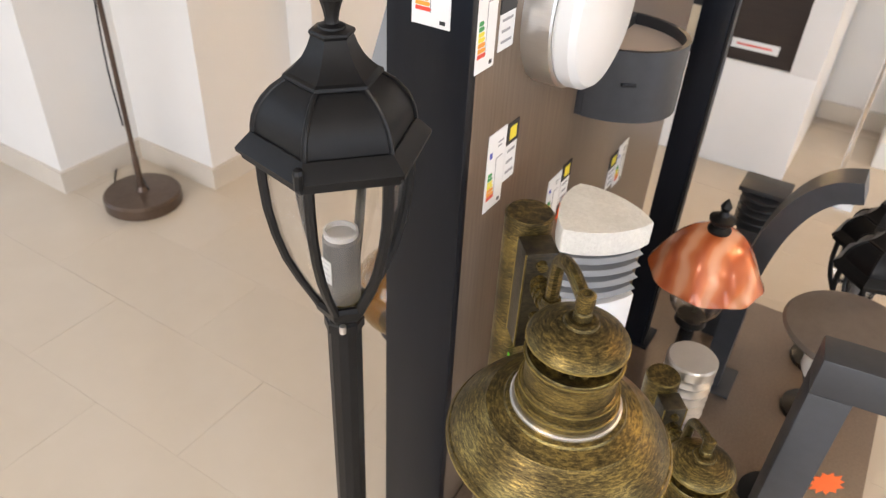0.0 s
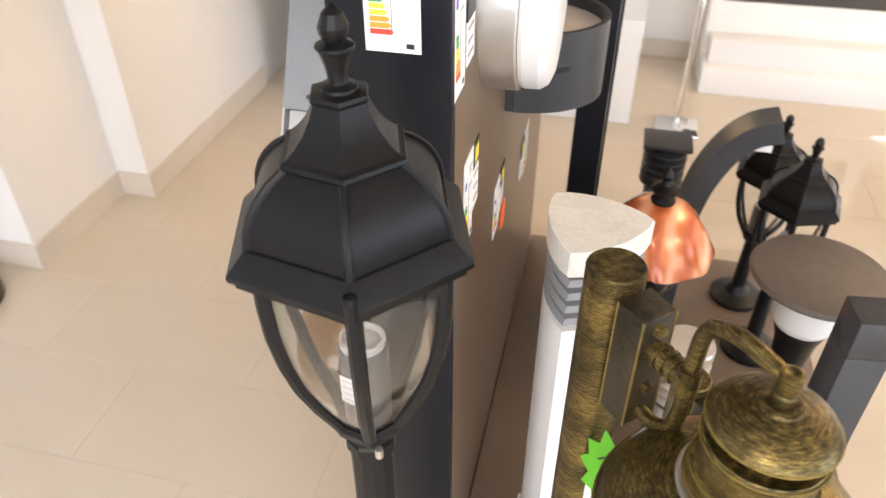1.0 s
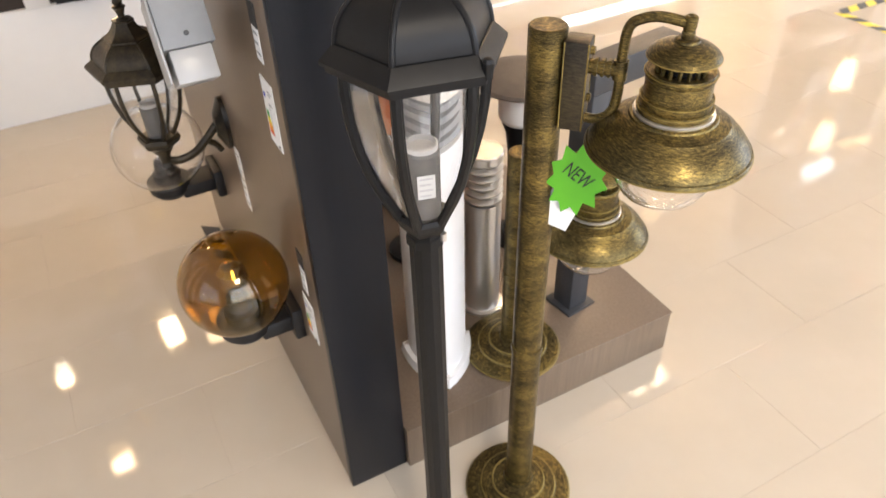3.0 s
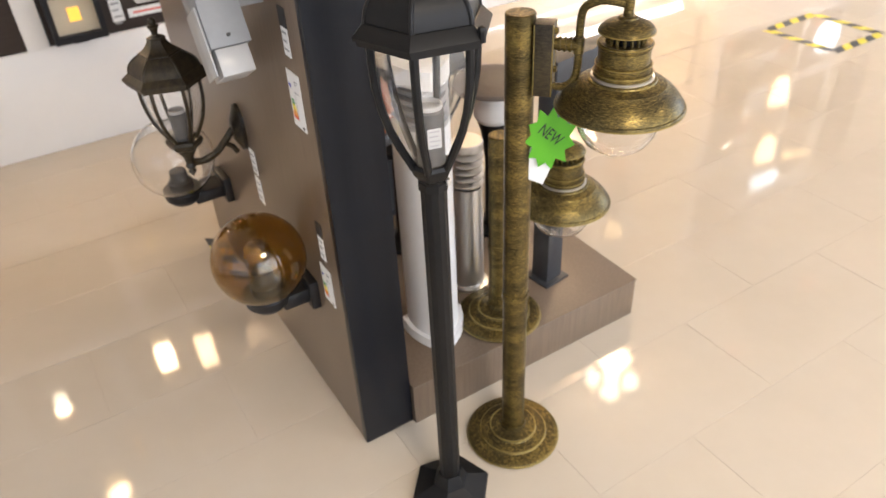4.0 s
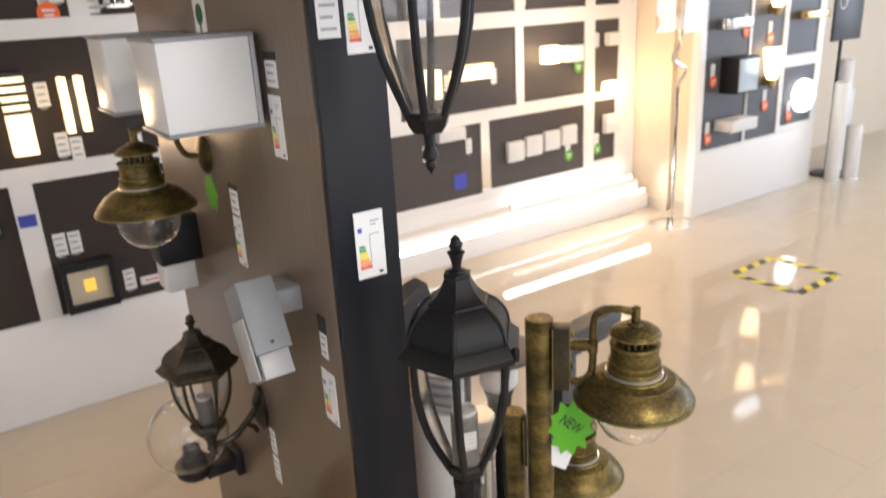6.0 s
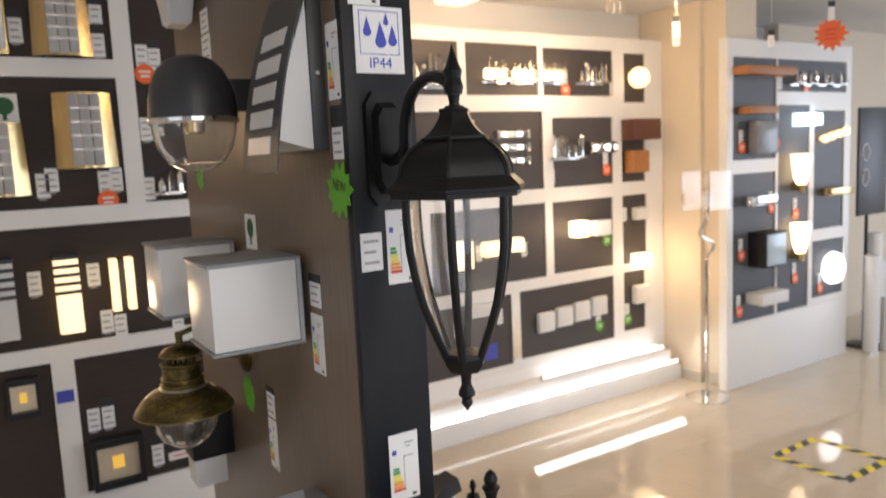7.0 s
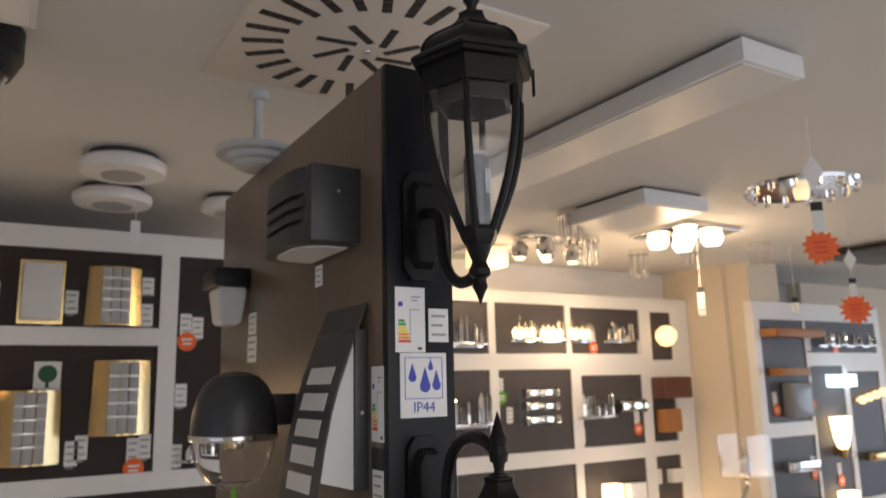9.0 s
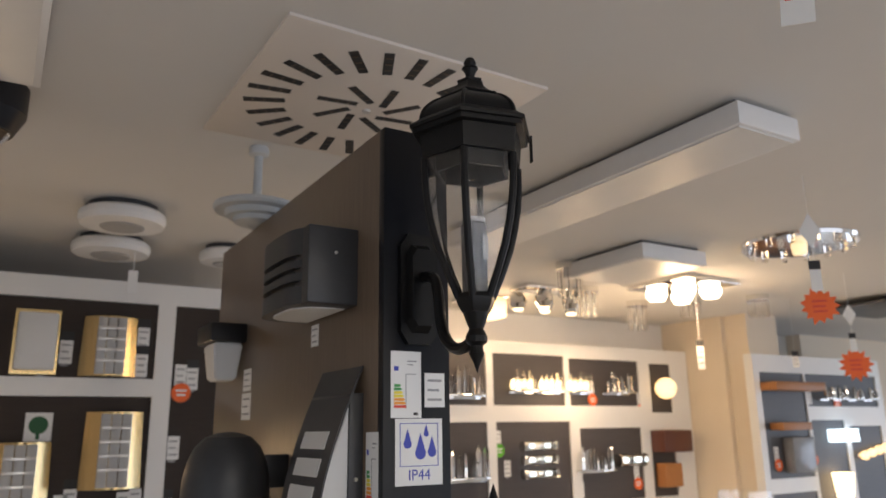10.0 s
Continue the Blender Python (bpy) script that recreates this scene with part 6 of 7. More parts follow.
gold_sheet_lamp(-0.252, -0.071, 1.975, 2.190, YL)
gold_sheet_lamp(-0.216, -0.024, 1.585, 1.850, YL)
gold_sheet_lamp(-0.50, -0.313, 1.500, 1.750, YL)
flat_lamp(-0.46, -0.335, 1.992, 2.190, YL, OPAL, "gold_edged_lamp", "white wall lamp on a gold metal back", 0.05, GOLD_SHEET, 1.14)
slat_lit_lamp(-0.272, -0.188, 1.005, 1.284, YL)
slat_lit_lamp(-0.48, -0.389, 1.010, 1.291, YL, False)
bars_lamp(-0.092, -0.005, 1.059, 1.254, YL)
flood_lamp(-0.217, -0.037, 0.405, 0.59, YL)
flood_lamp(-0.455, -0.357, 0.735, 0.871, YL)
flat_lamp(-0.73, -0.68, 1.12, 1.17, YL, LIT_HOT, "glowing_cube_lamp", "lit white glass cube wall lamp", 0.07)
flat_lamp(-0.70, -0.60, 1.74, 1.85, YL, LIT_WARM, "glowing_cube_lamp", "lit warm glass cube wall lamp", 0.07)
crystal_lamp(0.10, 0.20, 1.47, 1.58, YL, False, 3, label="small chrome wall lamp")
for i, x in enumerate((1.978, 2.179, 2.395)):
    crystal_lamp(x, x + 0.165, 1.965, 2.11, YM, True, 8)
crystal_lamp(2.682, 2.902, 1.965, 2.11, YM, False, 8, label="unlit crystal rod wall lamp")
t = thing("globe_lamp", pose(3.16, YM - 0.08, 2.01), "lit opal globe wall lamp", "wall lamp", "small wall lamps on the units")
bm = B()
lathe(bm, [(0.0, -0.068), (0.035, -0.058), (0.06, -0.032), (0.068, 0.0), (0.06, 0.032), (0.035, 0.058), (0.0, 0.068)], 28)
part("globe", bm, LIT_WARM, t)
bm = B()
box(bm, -0.03, 0.03, 0.05, 0.09, -0.03, 0.03, 0.004)
part("wall_plate", bm, CHROME, t)
for z in (1.50, 1.575, 1.65):
    glass_tube_lamp(2.03, 2.26, z, z + 0.055, YM, "cool lit frosted glass tube wall lamp")
crystal_lamp(2.447, 2.70, 1.512, 1.665, YM, False, 9, label="unlit glass cylinder wall lamp")
glass_tube_lamp(2.73, 2.95, 1.54, 1.62, YM, "cool lit glass cylinder wall lamp")
flat_lamp(2.60, 2.705, 1.038, 1.135, YM, LIT_CUBE, "glowing_cube_lamp", "lit warm glass cube wall lamp", 0.08)
flat_lamp(2.77, 2.90, 1.03, 1.13, YM, FROST_W, "square_lamp", "unlit white glass cube wall lamp", 0.08)
flat_lamp(3.135, 3.255, 0.785, 0.872, YM, LIT_CUBE, "glowing_cube_lamp", "lit warm glass cube wall lamp", 0.09)
flat_lamp(1.93, 2.20, 1.000, 1.08, YM, LIT_SOFT, "glowing_bar_lamp", "lit horizontal bar wall lamp", 0.07)
for i in range(4):
    x = 2.318 + i * 0.148
    flat_lamp(x, x + 0.128, 0.478 + i * 0.012, 0.60 + i * 0.012, YM, OPAL, "square_lamp", "plain white square wall lamp", 0.04)
flat_lamp(1.815, 2.0, 0.675, 0.745, YM, OPAL, "square_lamp", "white rectangular wall lamp", 0.05)
flat_lamp(3.07, 3.32, 1.618, 1.751, YM, DARK_WOOD, "wooden_box_lamp", "dark red wooden box wall lamp", 0.12)
flat_lamp(3.09, 3.24, 1.410, 1.551, YM, WOOD, "wooden_box_lamp", "orange wooden box wall lamp", 0.09)
flat_lamp(3.15, 3.26, 1.10, 1.18, YM, OPAL, "square_lamp", "white square wall lamp", 0.06)
flat_lamp(3.14, 3.27, 0.54, 0.66, YM, OPAL, "square_lamp", "white square wall lamp", 0.06)
crystal_lamp(1.50, 1.78, 1.93, 2.12, YM, False, 6, label="unlit crystal wall lamp")
crystal_lamp(1.55, 1.80, 1.50, 1.70, YM, False, 6, label="unlit crystal wall lamp")
flat_lamp(1.72, 1.84, 0.95, 1.10, YM, LIT_SOFT, "square_lamp", "lit white wall lamp", 0.07)
# right unit
flat_lamp(3.485, 3.975, 1.977, 2.027, YR, WOOD, "wooden_beam_lamp", "orange wooden beam wall lamp", 0.12)
flat_lamp(3.535, 3.815, 1.742, 1.787, YR, WOOD, "wooden_beam_lamp", "short orange wooden beam wall lamp", 0.10)
flat_lamp(3.635, 3.855, 1.492, 1.702, YR, FROST_GREY, "square_lamp", "grey glass square wall lamp", 0.08)
t, w, h = wl("black_box_lamp", 3.655, 3.875, 0.777, 1.0, YR, "black box wall lamp with a pale blue glass front")
bm = B()
box(bm, -w, w, -0.125, 0.01, -h, h, 0.004)
part("box", bm, BLACK_FAR, t)
bm = B()
box(bm, -w + 0.012, w - 0.012, -0.132, -0.1255, -h + 0.012, h - 0.012, 0.002)
part("glass_front", bm, PALE_BLUE, t, "pale blue glass front")
flat_lamp(3.615, 3.885, 0.542, 0.617, YR, OPAL, "shelf_lamp", "white shelf-shaped wall lamp", 0.14)
flat_lamp(3.575, 3.855, 1.172, 1.232, YR, CHROME, "bar_lamp", "chrome bar wall lamp", 0.08)
for z in (1.275, 0.818):
    t = thing("cone_sconce", pose(4.13, YR - 0.06, z), "lit cone-shaped glass wall sconce", "wall lamp", "small wall lamps on the units")
    bm = B()
    lathe(bm, [(0.0, 0.0), (0.042, 0.008), (0.066, 0.06), (0.088, 0.20), (0.083, 0.20), (0.0, 0.08)], 24, 0, 0, 0, 0, None, 0.6)
    part("shade", bm, LIT_CUBE, t)
    bm = B()
    lathe(bm, [(0.0, -0.06), (0.02, -0.05), (0.03, 0.0), (0.0, 0.01)], 14)
    part("base", bm, GOLD_SHEET, t)
    bm = B()
    box(bm, -0.02, 0.02, 0.0, 0.07, -0.04, 0.02, 0.003)
    part("bracket", bm, GOLD_SHEET, t)
t = thing("ring_lamp", pose(4.595, YR, 0.66), "lit round white wall lamp", "wall lamp", "small wall lamps on the units")
bm = B()
lathe(bm, [(0.0, -0.01), (0.105, -0.01), (0.115, 0.02), (0.105, 0.05), (0.0, 0.055)], 36, 0, 0, 0, 0, pose(0, 0, 0, 90))
part("disc", bm, LIT_COOL, t)
for i in range(4):
    t = thing("bulb_spot", pose(4.455 + i * 0.085, YR - 0.03, 1.572 + 0.015 * i), "small lit bulb spot on a rail", "wall lamp", "small wall lamps on the units")
    bm = B()
    lathe(bm, [(0.0, -0.03), (0.022, -0.02), (0.028, 0.0), (0.022, 0.02), (0.0, 0.03)], 14)
    part("bulb", bm, LIT_WARM, t)
    bm = B()
    box(bm, -0.042, 0.042, 0.02, 0.04, -0.012, 0.012, 0.002)
    part("rail", bm, CHROME, t)
flat_lamp(4.105, 4.355, 1.662, 1.742, YR, LIT_BLUE, "glass_bar_lamp", "cool lit glass bar wall lamp", 0.07)
flat_lamp(4.435, 4.715, 1.182, 1.232, YR, GOLD_SHEET, "bar_lamp", "brass bar wall lamp", 0.09)
for x in (4.10, 4.25, 4.42, 4.60):
    crystal_lamp(x - 0.045, x + 0.065, 1.922, 2.032, YR, False, 3, label="small chrome and glass wall lamp")


# price cards on the units
def unit_card(x, z, yf, w=0.042, h=0.085, dot=None, top=True):
    price_label(pose(x, yf - 0.002, z), w, h, 0.03 if top else 0.0, False, 4, "unit_price_card")
    if dot:
        t = thing("round_sticker", pose(x + 0.005, yf - 0.006, z - h * 0.75), "round %s discount sticker" % ("red" if dot is ORANGE else "green"), "sticker", "round stickers")
        bm = B()
        lathe(bm, [(0.0, 0.0), (0.036, 0.0), (0.036, 0.001), (0.0, 0.001)], 22, 0, 0, 0, 0, pose(0, 0, 0, 90))
        part("disc", bm, dot, t)
        bm = B()
        box(bm, -0.02, 0.02, -0.0016, -0.0011, 0.004, 0.012)
        box(bm, -0.016, 0.016, -0.0016, -0.0011, -0.012, -0.004)
        part("print", bm, PAPER, t)


for x, z, d in ((-0.30, 2.06, None), (-0.045, 2.12, None), (-0.045, 2.02, None), (-0.545, 2.08, None), (-0.27, 1.53, None), (-0.24, 1.55, None), (-0.07, 1.53, ORANGE), (-0.03, 1.54, None), (0.09, 1.72, None),
                (0.098, 1.985, ORANGE), (0.142, 1.975, None), (-0.33, 1.19, None), (-0.14, 1.20, None), (-0.11, 1.02, None), (-0.065, 1.0, None), (0.14, 1.0, None), (-0.19, 0.66, None), (-0.14, 0.66, None), (0.02, 0.47, None), (0.08, 1.50, None),
                (-0.37, 2.02, None), (0.16, 0.80, None)):
    unit_card(x, z, YL, dot=d, top=(int(abs(x) * 100) % 2 == 0))
t = thing("shelf_strip_label", pose(0.137, YL - 0.002, 0.449), "long white paper strip with red print on the dark board", "label")
bm = B()
box(bm, -0.079, 0.079, -0.0012, 0.003, -0.016, 0.016)
part("card", bm, PAPER, t)
bm = B()
box(bm, -0.062, 0.055, -0.0017, -0.0012, -0.003, 0.003)
part("print", bm, RED, t)
for x, z, d in ((2.60, 2.0, ORANGE), (1.96, 1.56, None), (3.02, 1.50, GREEN), (3.0, 1.94, ORANGE), (2.93, 1.50, ORANGE), (2.48, 1.42, None), (2.25, 1.0, None), (2.92, 1.05, GREEN), (2.84, 0.50, GREEN), (3.10, 0.50, GREEN), (2.05, 0.62, None), (1.75, 0.62, None),
                (1.90, 1.72, GREEN), (3.09, 1.14, None), (1.92, 1.02, None)):
    unit_card(x, z, YM, dot=d, top=False)
for x, z, d in ((3.575, 1.602, ORANGE), (3.575, 0.922, ORANGE), (3.555, 0.562, ORANGE), (3.935, 1.622, ORANGE), (4.155, 1.142, ORANGE), (4.155, 0.702, ORANGE), (4.455, 0.592, ORANGE), (3.975, 1.942, None), (4.255, 1.962, ORANGE), (3.885, 1.202, ORANGE), (3.505, 0.262, ORANGE), (4.255, 0.292, None)):
    unit_card(x, z, YR, dot=d, top=False)
t = thing("led_sign", pose(-0.275, 1.928, 0.77), "small blue sign card on the white frame", "sign")
bm = B()
box(bm, -0.028, 0.028, -0.0015, 0.003, -0.022, 0.022)
part("card", bm, BLUE_INK, t)
t = thing("led_sign", pose(1.98, YM - 0.002, 0.42), "small blue sign card on the dark board", "sign")
bm = B()
box(bm, -0.045, 0.045, -0.0015, 0.003, -0.045, 0.045)
part("card", bm, BLUE_INK, t)
t = thing("tree_label", pose(-0.36, YL - 0.002, 1.80), "white card with a round green tree mark", "label")
bm = B()
box(bm, -0.042, 0.042, -0.0015, 0.003, -0.048, 0.048)
part("card", bm, PAPER, t)
bm = B()
lathe(bm, [(0.0, 0.0016), (0.03, 0.0016), (0.03, 0.0022), (0, 0.0022)], 20, 0, 0, 0, 0, pose(0, 0, 0.006, 90))
box(bm, -0.006, 0.006, -0.0022, -0.0016, -0.042, -0.02)
part("tree_mark", bm, TREE_P, t)


# ---- ceiling fixtures ----
def swirl_vent():
    t = thing("ceiling_vent", pose(0.132, 0.359, CEIL + 0.006, 0, 0, 1), "square white swirl ceiling vent with radial black slots", "ceiling vent")
    s = 0.281
    bm = B()
    box(bm, -s, s, -s, s, -0.012, 0.002, 0.002)
    part("plate", bm, VENT, t)
    for n, r0, r1, w, off, swirl in ((24, 0.176, 0.262, 0.0195, 0.0, -9), (8, 0.034, 0.120, 0.0175, 0.2, -20)):
        for i in range(n):
            a = 2 * math.pi * i / n + off
            m = pose(0, 0, 0, 0, 0, math.degrees(a)) @ pose((r0 + r1) / 2, 0, 0, 0, 0, swirl)
            bm = B()
            box(bm, -(r1 - r0) / 2, (r1 - r0) / 2, -w / 2, w / 2, -0.0128, -0.0119)
            sl = part("slot", bm, INK, t, "", m)
            bm = B()
            for f in (-0.55, 0.0, 0.55):
                box(bm, f * (r1 - r0) / 2 - 0.002, f * (r1 - r0) / 2 + 0.002, -w * 0.32, w * 0.32, -0.0136, -0.0129)
            part("blade", bm, BROWN_METAL, sl)
    bm = B()
    lathe(bm, [(0.0, -0.016), (0.008, -0.016), (0.01, -0.0121), (0.0, -0.0121)], 12)
    part("centre_screw", bm, SATIN, t)


VENT = material("vent_white_paint", (0.72, 0.66, 0.60), 0.45, 0, 8, 0.1, (0.76, 0.70, 0.64))
swirl_vent()


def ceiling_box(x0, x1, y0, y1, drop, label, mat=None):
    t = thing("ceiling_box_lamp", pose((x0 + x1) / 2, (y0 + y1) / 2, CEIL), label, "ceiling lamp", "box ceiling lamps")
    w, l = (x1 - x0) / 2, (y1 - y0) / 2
    # Mount coloured dark to stand for the shadow gap at the ceiling.
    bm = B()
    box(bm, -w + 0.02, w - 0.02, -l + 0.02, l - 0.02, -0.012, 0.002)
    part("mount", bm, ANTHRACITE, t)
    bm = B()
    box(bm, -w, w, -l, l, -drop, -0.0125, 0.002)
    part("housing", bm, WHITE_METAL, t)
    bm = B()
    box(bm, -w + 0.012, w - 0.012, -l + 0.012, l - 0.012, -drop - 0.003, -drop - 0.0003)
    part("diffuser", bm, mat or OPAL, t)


ceiling_box(0.79, 1.0, -0.09, 1.10, 0.065, "long white box ceiling lamp, switched off")
ceiling_box(1.52, 1.87, 0.90, 1.36, 0.07, "square white box ceiling lamp, switched off")
ceiling_box(-0.95, -0.49, 0.03, 0.48, 0.05, "square grey panel ceiling lamp, switched off")


# Added panels, unseen, placed only where the ceiling fill lights hang.
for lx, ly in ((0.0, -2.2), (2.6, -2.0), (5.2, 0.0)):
    ceiling_box(lx - 0.3, lx + 0.3, ly - 0.3, ly + 0.3, 0.03, "added lit ceiling panel for fill light, out of view", LIT_SOFT)


def round_ceiling(x, y, r, label):
    t = thing("round_ceiling_lamp", pose(x, y, CEIL), label, "ceiling lamp", "round ceiling lamps")
    # The mount's dark colour draws the shadow between shade and ceiling.
    bm = B()
    lathe(bm, [(0.0, 0.002), (r * 0.8, 0.002), (r * 0.8, -0.018), (0.0, -0.018)], 36)
    part("mount", bm, ANTHRACITE, t)
    bm = B()
    lathe(bm, [(0.0, -0.0185), (r * 0.9, -0.0185), (r, -0.028), (r * 1.02, -0.045), (r * 0.97, -0.062), (r * 0.5, -0.066), (0.0, -0.066)], 40)
    part("shade", bm, WHITE_METAL, t)
    bm = B()
    lathe(bm, [(0.0, -0.071), (r * 0.48, -0.071), (r * 0.52, -0.0665), (0.0, -0.0665)], 32)
    part("centre", bm, GREY_LIGHT, t)


round_ceiling(-0.22, 1.38, 0.125, "round white ceiling lamp with grey centre")
round_ceiling(-0.20, 1.80, 0.13, "round white ceiling lamp with a hanging price card")
round_ceiling(0.20, 1.75, 0.10, "small round white ceiling lamp")
t = thing("hanging_card", pose(-0.13, 1.72, 2.30), "small white price card hanging from the round lamp", "label")
bm = B()
box(bm, -0.016, 0.016, -0.001, 0.001, -0.05, 0.03)
part("card", bm, PAPER, t)
bm = B()
box(bm, -0.001, 0.001, -0.001, 0.001, 0.03, 0.10)
part("string", bm, PAPER, t)

t = thing("pendant_plate_lamp", pose(-0.002, 0.70, CEIL), "round pale grey stepped plate lamp hanging on a short rod", "pendant lamp")
bm = B()
lathe(bm, [(0.0, -0.15), (0.0105, -0.15), (0.0105, -0.024), (0.024, -0.020), (0.025, -0.006), (0.022, 0.002), (0.0, 0.002)], 20)
part("rod", bm, PALE_GREY, t)
bm = B()
lathe(bm, [(0.0, -0.201), (0.040, -0.200), (0.052, -0.195), (0.054, -0.184), (0.070, -0.182), (0.074, -0.175), (0.075, -0.169), (0.097, -0.167), (0.102, -0.160), (0.101, -0.153), (0.060, -0.147), (0.0, -0.145)], 44)
part("plate", bm, PALE_GREY, t)

t = thing("ceiling_spot", pose(-0.58, 0.63, CEIL), "black and chrome ceiling spot", "ceiling lamp")
bm = B()
lathe(bm, [(0.0, -0.10), (0.055, -0.10), (0.075, -0.06), (0.075, 0.002), (0.0, 0.002)], 28)
part("housing", bm, BLACK_FAR, t)
bm = B()
lathe(bm, [(0.0, -0.135), (0.03, -0.13), (0.05, -0.1005), (0.0, -0.1005)], 24)
part("reflector", bm, CHROME, t)

t = thing("mirror_ceiling_lamp", pose(2.12, 0.66, CEIL), "round mirrored ceiling lamp with glass cylinders", "ceiling lamp")
bm = B()
lathe(bm, [(0.0, -0.012), (0.21, -0.012), (0.215, 0.002), (0.0, 0.002)], 48)
part("mirror_plate", bm, CHROME, t)
for i in range(14):
    a = i * math.pi / 7
    bm = B()
    lathe(bm, [(0.0, -0.040), (0.012, -0.034), (0.012, -0.0125), (0.0, -0.0125)], 6, 0.3 * i, 0.185 * math.cos(a), 0.185 * math.sin(a))
    part("crystal_bead", bm, CRYSTAL, t)
bm = B()
lathe(bm, [(0.0, -0.05), (0.025, -0.045), (0.03, -0.013), (0.0, -0.013)], 16)
part("bulb", bm, LIT_SOFT, t)

t = thing("crystal_ceiling_lamp", pose(2.36, 1.45, CEIL), "lit square ceiling lamp with five glowing glass shades", "ceiling lamp")
bm = B()
box(bm, -0.19, 0.19, -0.19, 0.19, -0.022, 0.002, 0.003)
part("plate", bm, CHROME, t)
for x, y in ((-0.09, -0.09), (0.09, -0.09), (0.09, 0.09), (-0.09, 0.09), (0.0, 0.0)):
    bm = B()
    lathe(bm, [(0.0, -0.085), (0.036, -0.08), (0.052, -0.055), (0.05, -0.03), (0.03, -0.0225), (0.0, -0.0225)], 20, 0, x, y)
    part("shade", bm, LIT_HOT, t)

t = thing("chrome_cluster_lamp", pose(1.85, 1.85, CEIL), "chrome ceiling lamp cluster with small reflector spots", "ceiling lamp")
bm = B()
box(bm, -0.2, 0.2, -0.08, 0.08, -0.02, 0.002, 0.003)
part("plate", bm, CHROME, t)
for i in range(5):
    x, y = -0.17 + 0.085 * i, 0.05 * (-1) ** i
    bm = B()
    lathe(bm, [(0.0, -0.115), (0.03, -0.11), (0.045, -0.085), (0.045, -0.055), (0.03, -0.03), (0.0, -0.0205)], 18, 0, x, y)
    sp = part("spot", bm, CHROME, t)
    bm = B()
    lathe(bm, [(0.0, -0.122), (0.02, -0.12), (0.026, -0.1125), (0.0, -0.1125)], 14, 0, x, y)
    # Four bulbs glow to give the chrome cluster its sparkle.
    part("bulb", bm, LIT_CUBE if i != 3 else FROST_W, sp)

t = thing("glowing_box_ceiling_lamp", pose(1.70, 2.22, CEIL), "lit square glass box ceiling lamp", "ceiling lamp")
bm = B()
box(bm, -0.13, 0.13, -0.13, 0.13, -0.02, 0.002, 0.003)
part("plate", bm, CHROME, t)
bm = B()
box(bm, -0.085, 0.085, -0.085, 0.085, -0.115, -0.0205, 0.012)
part("shade", bm, LIT_WARM, t)

for x, y, d, lab in ((2.55, 1.95, 0.16, "clear crystal pendant cylinder"), (2.0, 1.75, 0.15, "clear crystal pendant cylinder"), (1.55, 1.35, 0.15, "clear crystal pendant cylinder"), (2.75, 1.75, 0.10, "chrome and glass ceiling lamp"), (3.0, 1.5, 0.12, "chrome and glass ceiling lamp")):
    t = thing("crystal_pendant", pose(x, y, CEIL), lab, "pendant lamp", "small crystal pendants")
    bm = B()
    lathe(bm, [(0.0, -0.03), (0.06, -0.03), (0.06, 0.002), (0.0, 0.002)], 20)
    part("canopy", bm, CHROME, t)
    for i in range(8):
        a = i * math.pi / 4
        bm = B()
        lathe(bm, [(0.008, -d), (0.010, -0.0305)], 6, 0, 0.045 * math.cos(a), 0.045 * math.sin(a))
        part("crystal_rod", bm, CRYSTAL, t)

t = thing("dark_ceiling_plate", pose(3.9, 1.25, CEIL), "square dark glass ceiling lamp", "ceiling lamp")
bm = B()
box(bm, -0.32, 0.32, -0.3, 0.3, -0.045, -0.03, 0.003)
part("plate", bm, ANTHRACITE, t)
bm = B()
box(bm, -0.1, 0.1, -0.1, 0.1, -0.0295, 0.002, 0.003)
part("mount", bm, CHROME, t)
for x, y in ((4.6, 1.1), (3.3, 0.5)):
    t = thing("chrome_ceiling_lamp", pose(x, y, CEIL), "small chrome ceiling lamp with glass cylinders", "ceiling lamp")
    bm = B()
    box(bm, -0.1, 0.1, -0.06, 0.06, -0.03, 0.002, 0.003)
    part("plate", bm, CHROME, t)
    for s in (-0.06, 0.0, 0.06):
        bm = B()
        lathe(bm, [(0.02, -0.09), (0.022, -0.0305)], 12, 0, s, 0)
        part("cylinder", bm, FROST_W, t)


def hanging_star(x, y, z, R, label):
    s = star_tag(pose(x, y, z, 0, 0, -44), R, ORANGE, label, bars=True, n=13)
    bm = B()
    box(bm, -0.014, 0.014, -0.001, 0.001, R * 0.8, R * 0.8 + 0.06)
    part("price_strip", bm, PAPER, s)
    bm = B()
    box(bm, -0.015, 0.015, -0.0012, 0.0012, R * 0.8 + 0.06, R * 0.8 + 0.085)
    part("clip", bm, INK, s)
    bm = B()
    box(bm, -0.0008, 0.0008, -0.0008, 0.0008, R * 0.8 + 0.085, CEIL - z)
    part("string", bm, PAPER, s)
    bm = B()
    zz = R * 0.8 + 0.17
    prism(bm, [(-0.028, zz), (0, zz - 0.05), (0.028, zz), (0, zz + 0.05)], 0.0012, 0.002, pose(0, 0, 0, 90))
    part("diamond_card", bm, PAPER, s)


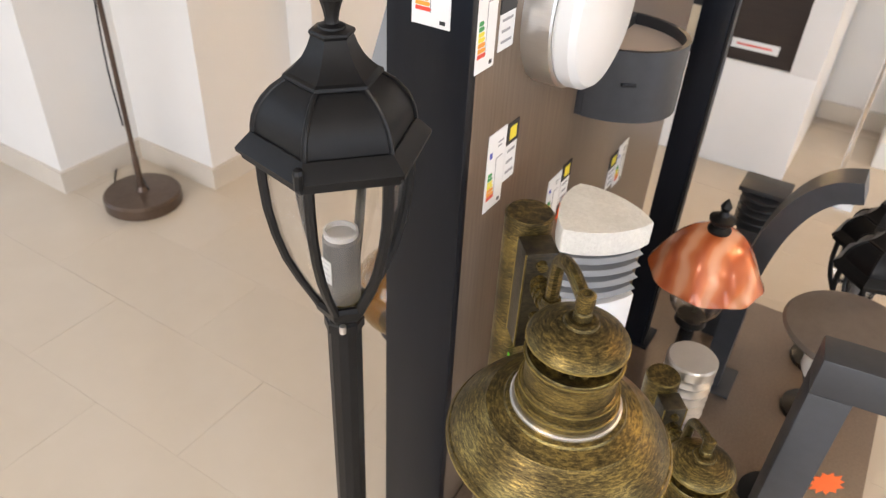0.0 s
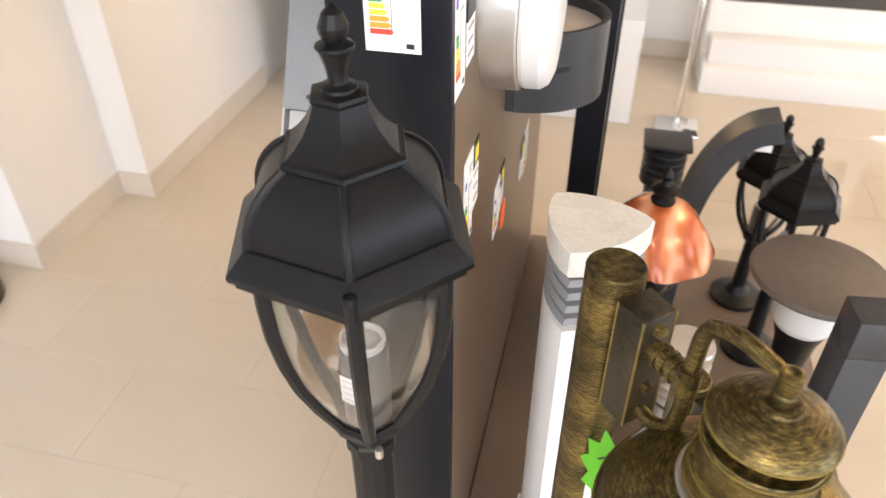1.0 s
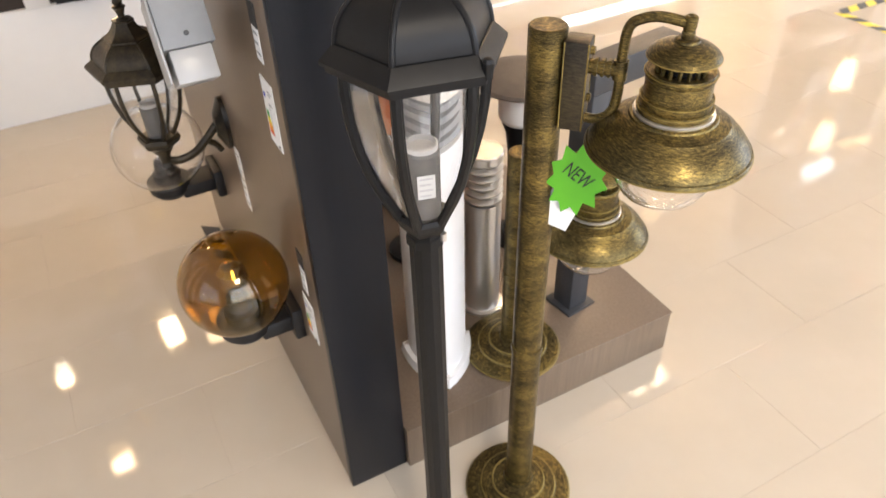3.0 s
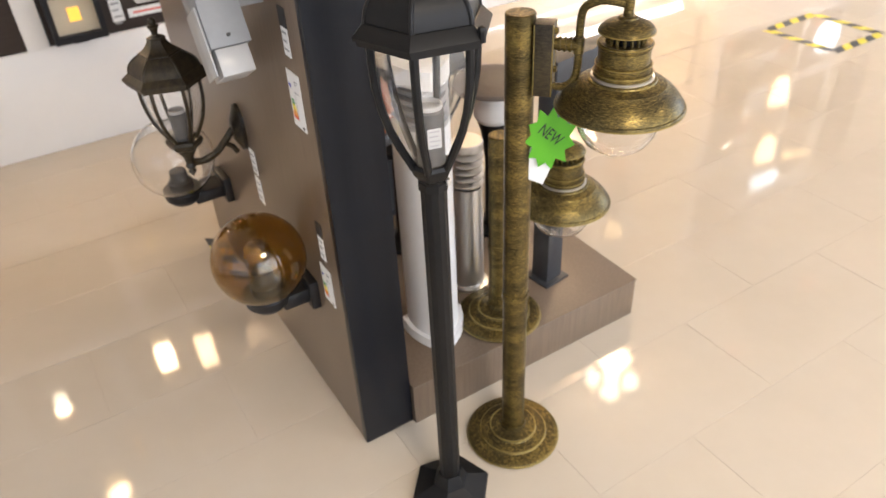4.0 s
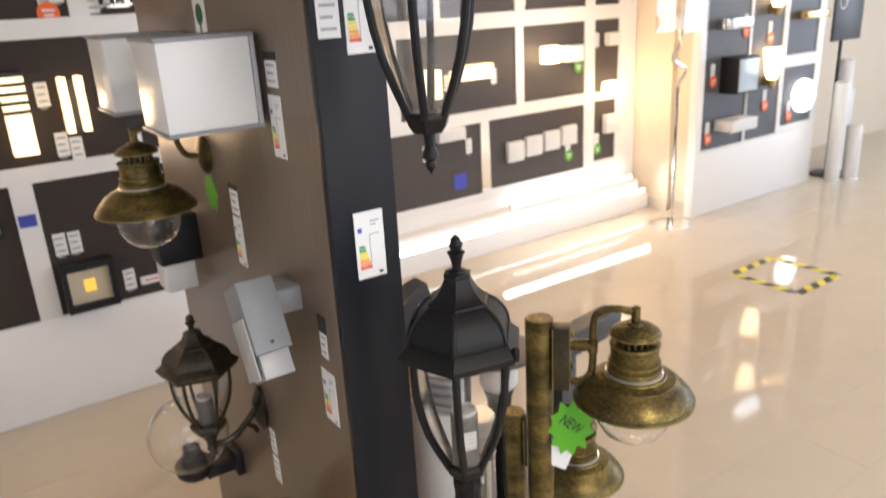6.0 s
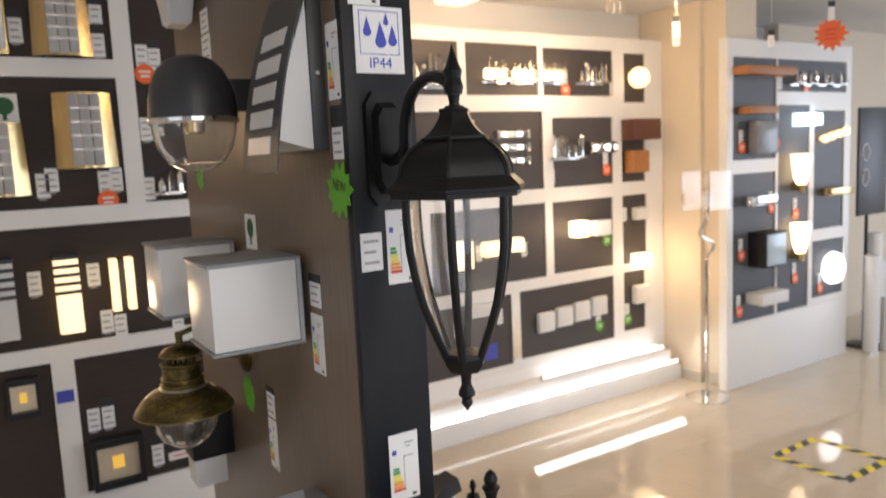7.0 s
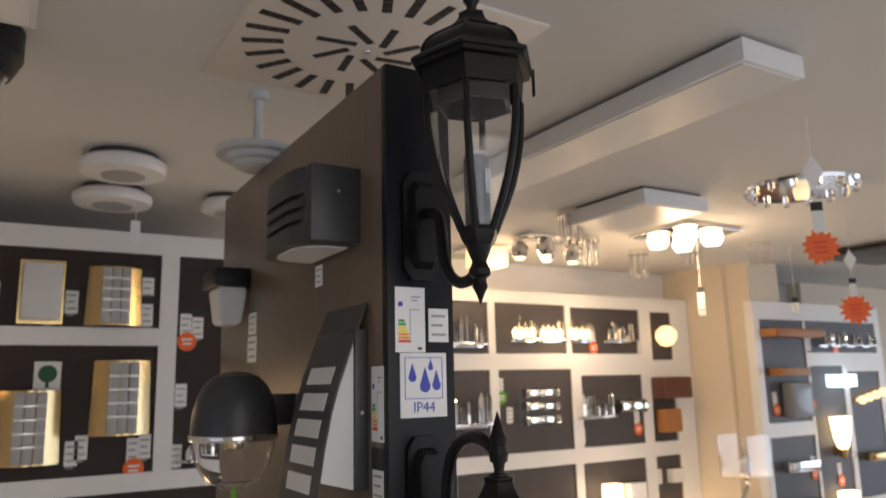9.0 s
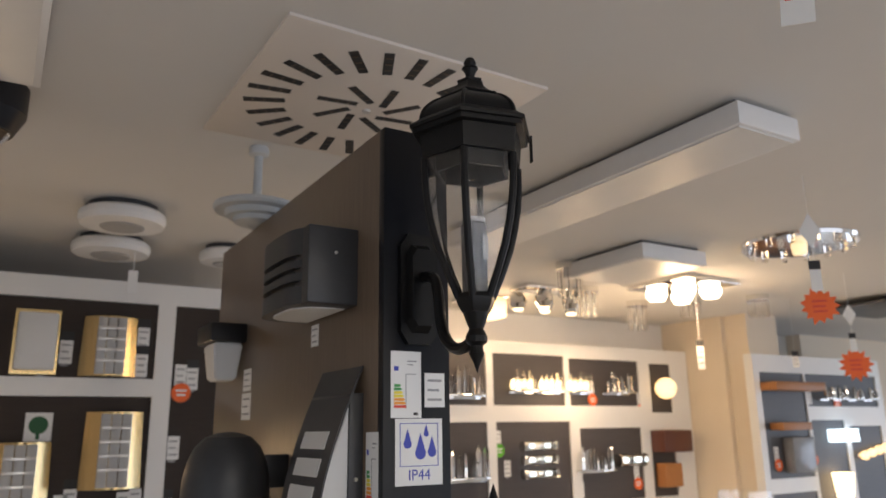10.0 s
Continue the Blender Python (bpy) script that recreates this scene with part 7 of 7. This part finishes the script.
hanging_star(1.40, 0.165, 2.085, 0.052, "orange star-shaped price tag hanging on a string")
hanging_star(2.86, 0.93, 2.035, 0.075, "orange star-shaped price tag hanging on a string")
hanging_star(3.75, 1.05, 1.96, 0.07, "orange star-shaped price tag hanging on a string")
t = thing("hanging_card", pose(0.414, -0.472, 2.368, 0, 4, -55), "white energy card hanging from the ceiling", "label")
bm = B()
box(bm, -0.022, 0.022, -0.001, 0.001, -0.05, 0.03)
part("card", bm, PAPER, t)
bm = B()
box(bm, -0.016, 0.006, -0.0016, -0.0011, -0.012, -0.006)
box(bm, -0.016, 0.008, -0.0016, -0.0011, 0.0, 0.006)
part("print", bm, RED, t)
bm = B()
box(bm, -0.0008, 0.0008, -0.0008, 0.0008, 0.03, 0.095)
part("string", bm, PAPER, t)

def string_card(x, y, z, h, label):
    t = thing("hanging_card", pose(x, y, z, 0, 0, -40), label, "label", "price cards on strings")
    bm = B()
    box(bm, -0.017, 0.017, -0.001, 0.001, -h, 0.0)
    part("card", bm, PAPER, t)
    bm = B()
    box(bm, -0.017, 0.017, -0.0013, 0.0013, 0.0005, 0.03)
    part("strip", bm, INK, t, "black strip")
    bm = B()
    for i in range(3):
        box(bm, -0.013, 0.012 - 0.004 * (i % 2), -0.0015, -0.0011, -h * (0.28 + 0.25 * i), -h * (0.20 + 0.25 * i))
    part("print", bm, INK_GREY, t)
    bm = B()
    box(bm, -0.0008, 0.0008, -0.0008, 0.0008, 0.03, CEIL - z)
    part("string", bm, PAPER, t)


string_card(2.42, 1.43, 2.15, 0.11, "white price card with black strip hanging under the crystal lamp")
string_card(3.27, 1.50, 2.14, 0.06, "small white price card hanging on a string")

# ---- far end of the shop ----
for x, y, r, h in ((4.945, 1.80, 0.05, 0.72), (5.08, 1.74, 0.055, 0.40), (5.25, 1.95, 0.06, 0.85), (5.5, 2.05, 0.06, 0.6)):
    t = thing("white_column_lamp", pose(x, y, 0), "white cylindrical floor lamp standing at the far end", "floor lamp", "white column lamps")
    bm = B()
    lathe(bm, [(0.0, 0.0), (r, 0.0), (r, h - 0.01), (r * 0.94, h), (0.0, h)], 30)
    part("shade", bm, OPAL, t)
    bm = B()
    lathe(bm, [(0.0, 0.0), (r * 1.1, 0.0), (r * 1.1, 0.012), (r * 1.01, 0.013)], 30)
    part("foot", bm, CHROME, t)
t = thing("dark_sign_board", pose(4.93, 1.90, 0), "tall dark grey standing sign board with a white ring mark", "sign")
bm = B()
box(bm, -0.02, 0.36, -0.01, 0.01, 1.0, 1.78, 0.002)
part("board", bm, ANTHRACITE, t)
bm = B()
for z in (1.46, 1.28):
    tube(bm, [(0.07 + 0.045 * math.cos(a * math.pi / 12), -0.0115, z + 0.06 * math.sin(a * math.pi / 12)) for a in range(25)], 0.004, 6, False)
part("ring_mark", bm, PAPER, t)
bm = B()
tube(bm, [(0.15, 0.02, 0.0), (0.15, 0.02, 1.1)], 0.012, 8, False)
box(bm, 0.05, 0.25, -0.1, 0.14, 0, 0.012, 0.002)
part("stand", bm, BLACK_FAR, t)


# ---- floor tiles ----
def floor_tiles():
    L, D, gap = 0.53, 0.265, 0.0012

    def tile_mesh(bm, x0, y0):
        g, c = gap / 2, 0.0003
        lo = [(x0 + g, y0 + g), (x0 + L - g, y0 + g), (x0 + L - g, y0 + D - g), (x0 + g, y0 + D - g)]
        hi = [(x0 + g + c, y0 + g + c), (x0 + L - g - c, y0 + g + c), (x0 + L - g - c, y0 + D - g - c), (x0 + g + c, y0 + D - g - c)]
        a = [bm.verts.new((x, y, -0.0028)) for x, y in lo]
        b = [bm.verts.new((x, y, -0.0004)) for x, y in lo]
        d = [bm.verts.new((x, y, 0.0)) for x, y in hi]
        bm.faces.new(d)
        for i in range(4):
            j = (i + 1) % 4
            bm.faces.new((a[i], a[j], b[j], b[i]))
            bm.faces.new((b[i], b[j], d[j], d[i]))

    bm = B()
    tile_mesh(bm, 0, 0)
    single = mesh_of("tile", bm, TILE, 20)
    rest = B()
    for r in range(-13, 11):
        y = -0.12 + r * D
        shift = 0.33 if r % 2 else 0.595
        for c in range(-8, 16):
            x = shift + c * L
            if x < -3.3 or x + L > 9.0 or y < -3.7 or y + D > 2.62:
                continue
            if -1.4 < x < 3.3 and -1.1 < y < 2.3:
                ob = new("tile", single)
                ob.parent = FLOOR
                ob.location = (x, y, 0)
            else:
                tile_mesh(rest, x, y)
    ob = new("tile_field", mesh_of("tile_field", rest, TILE, 20))
    ob.parent = FLOOR
    tagged(ob, kind="stuff")


floor_tiles()
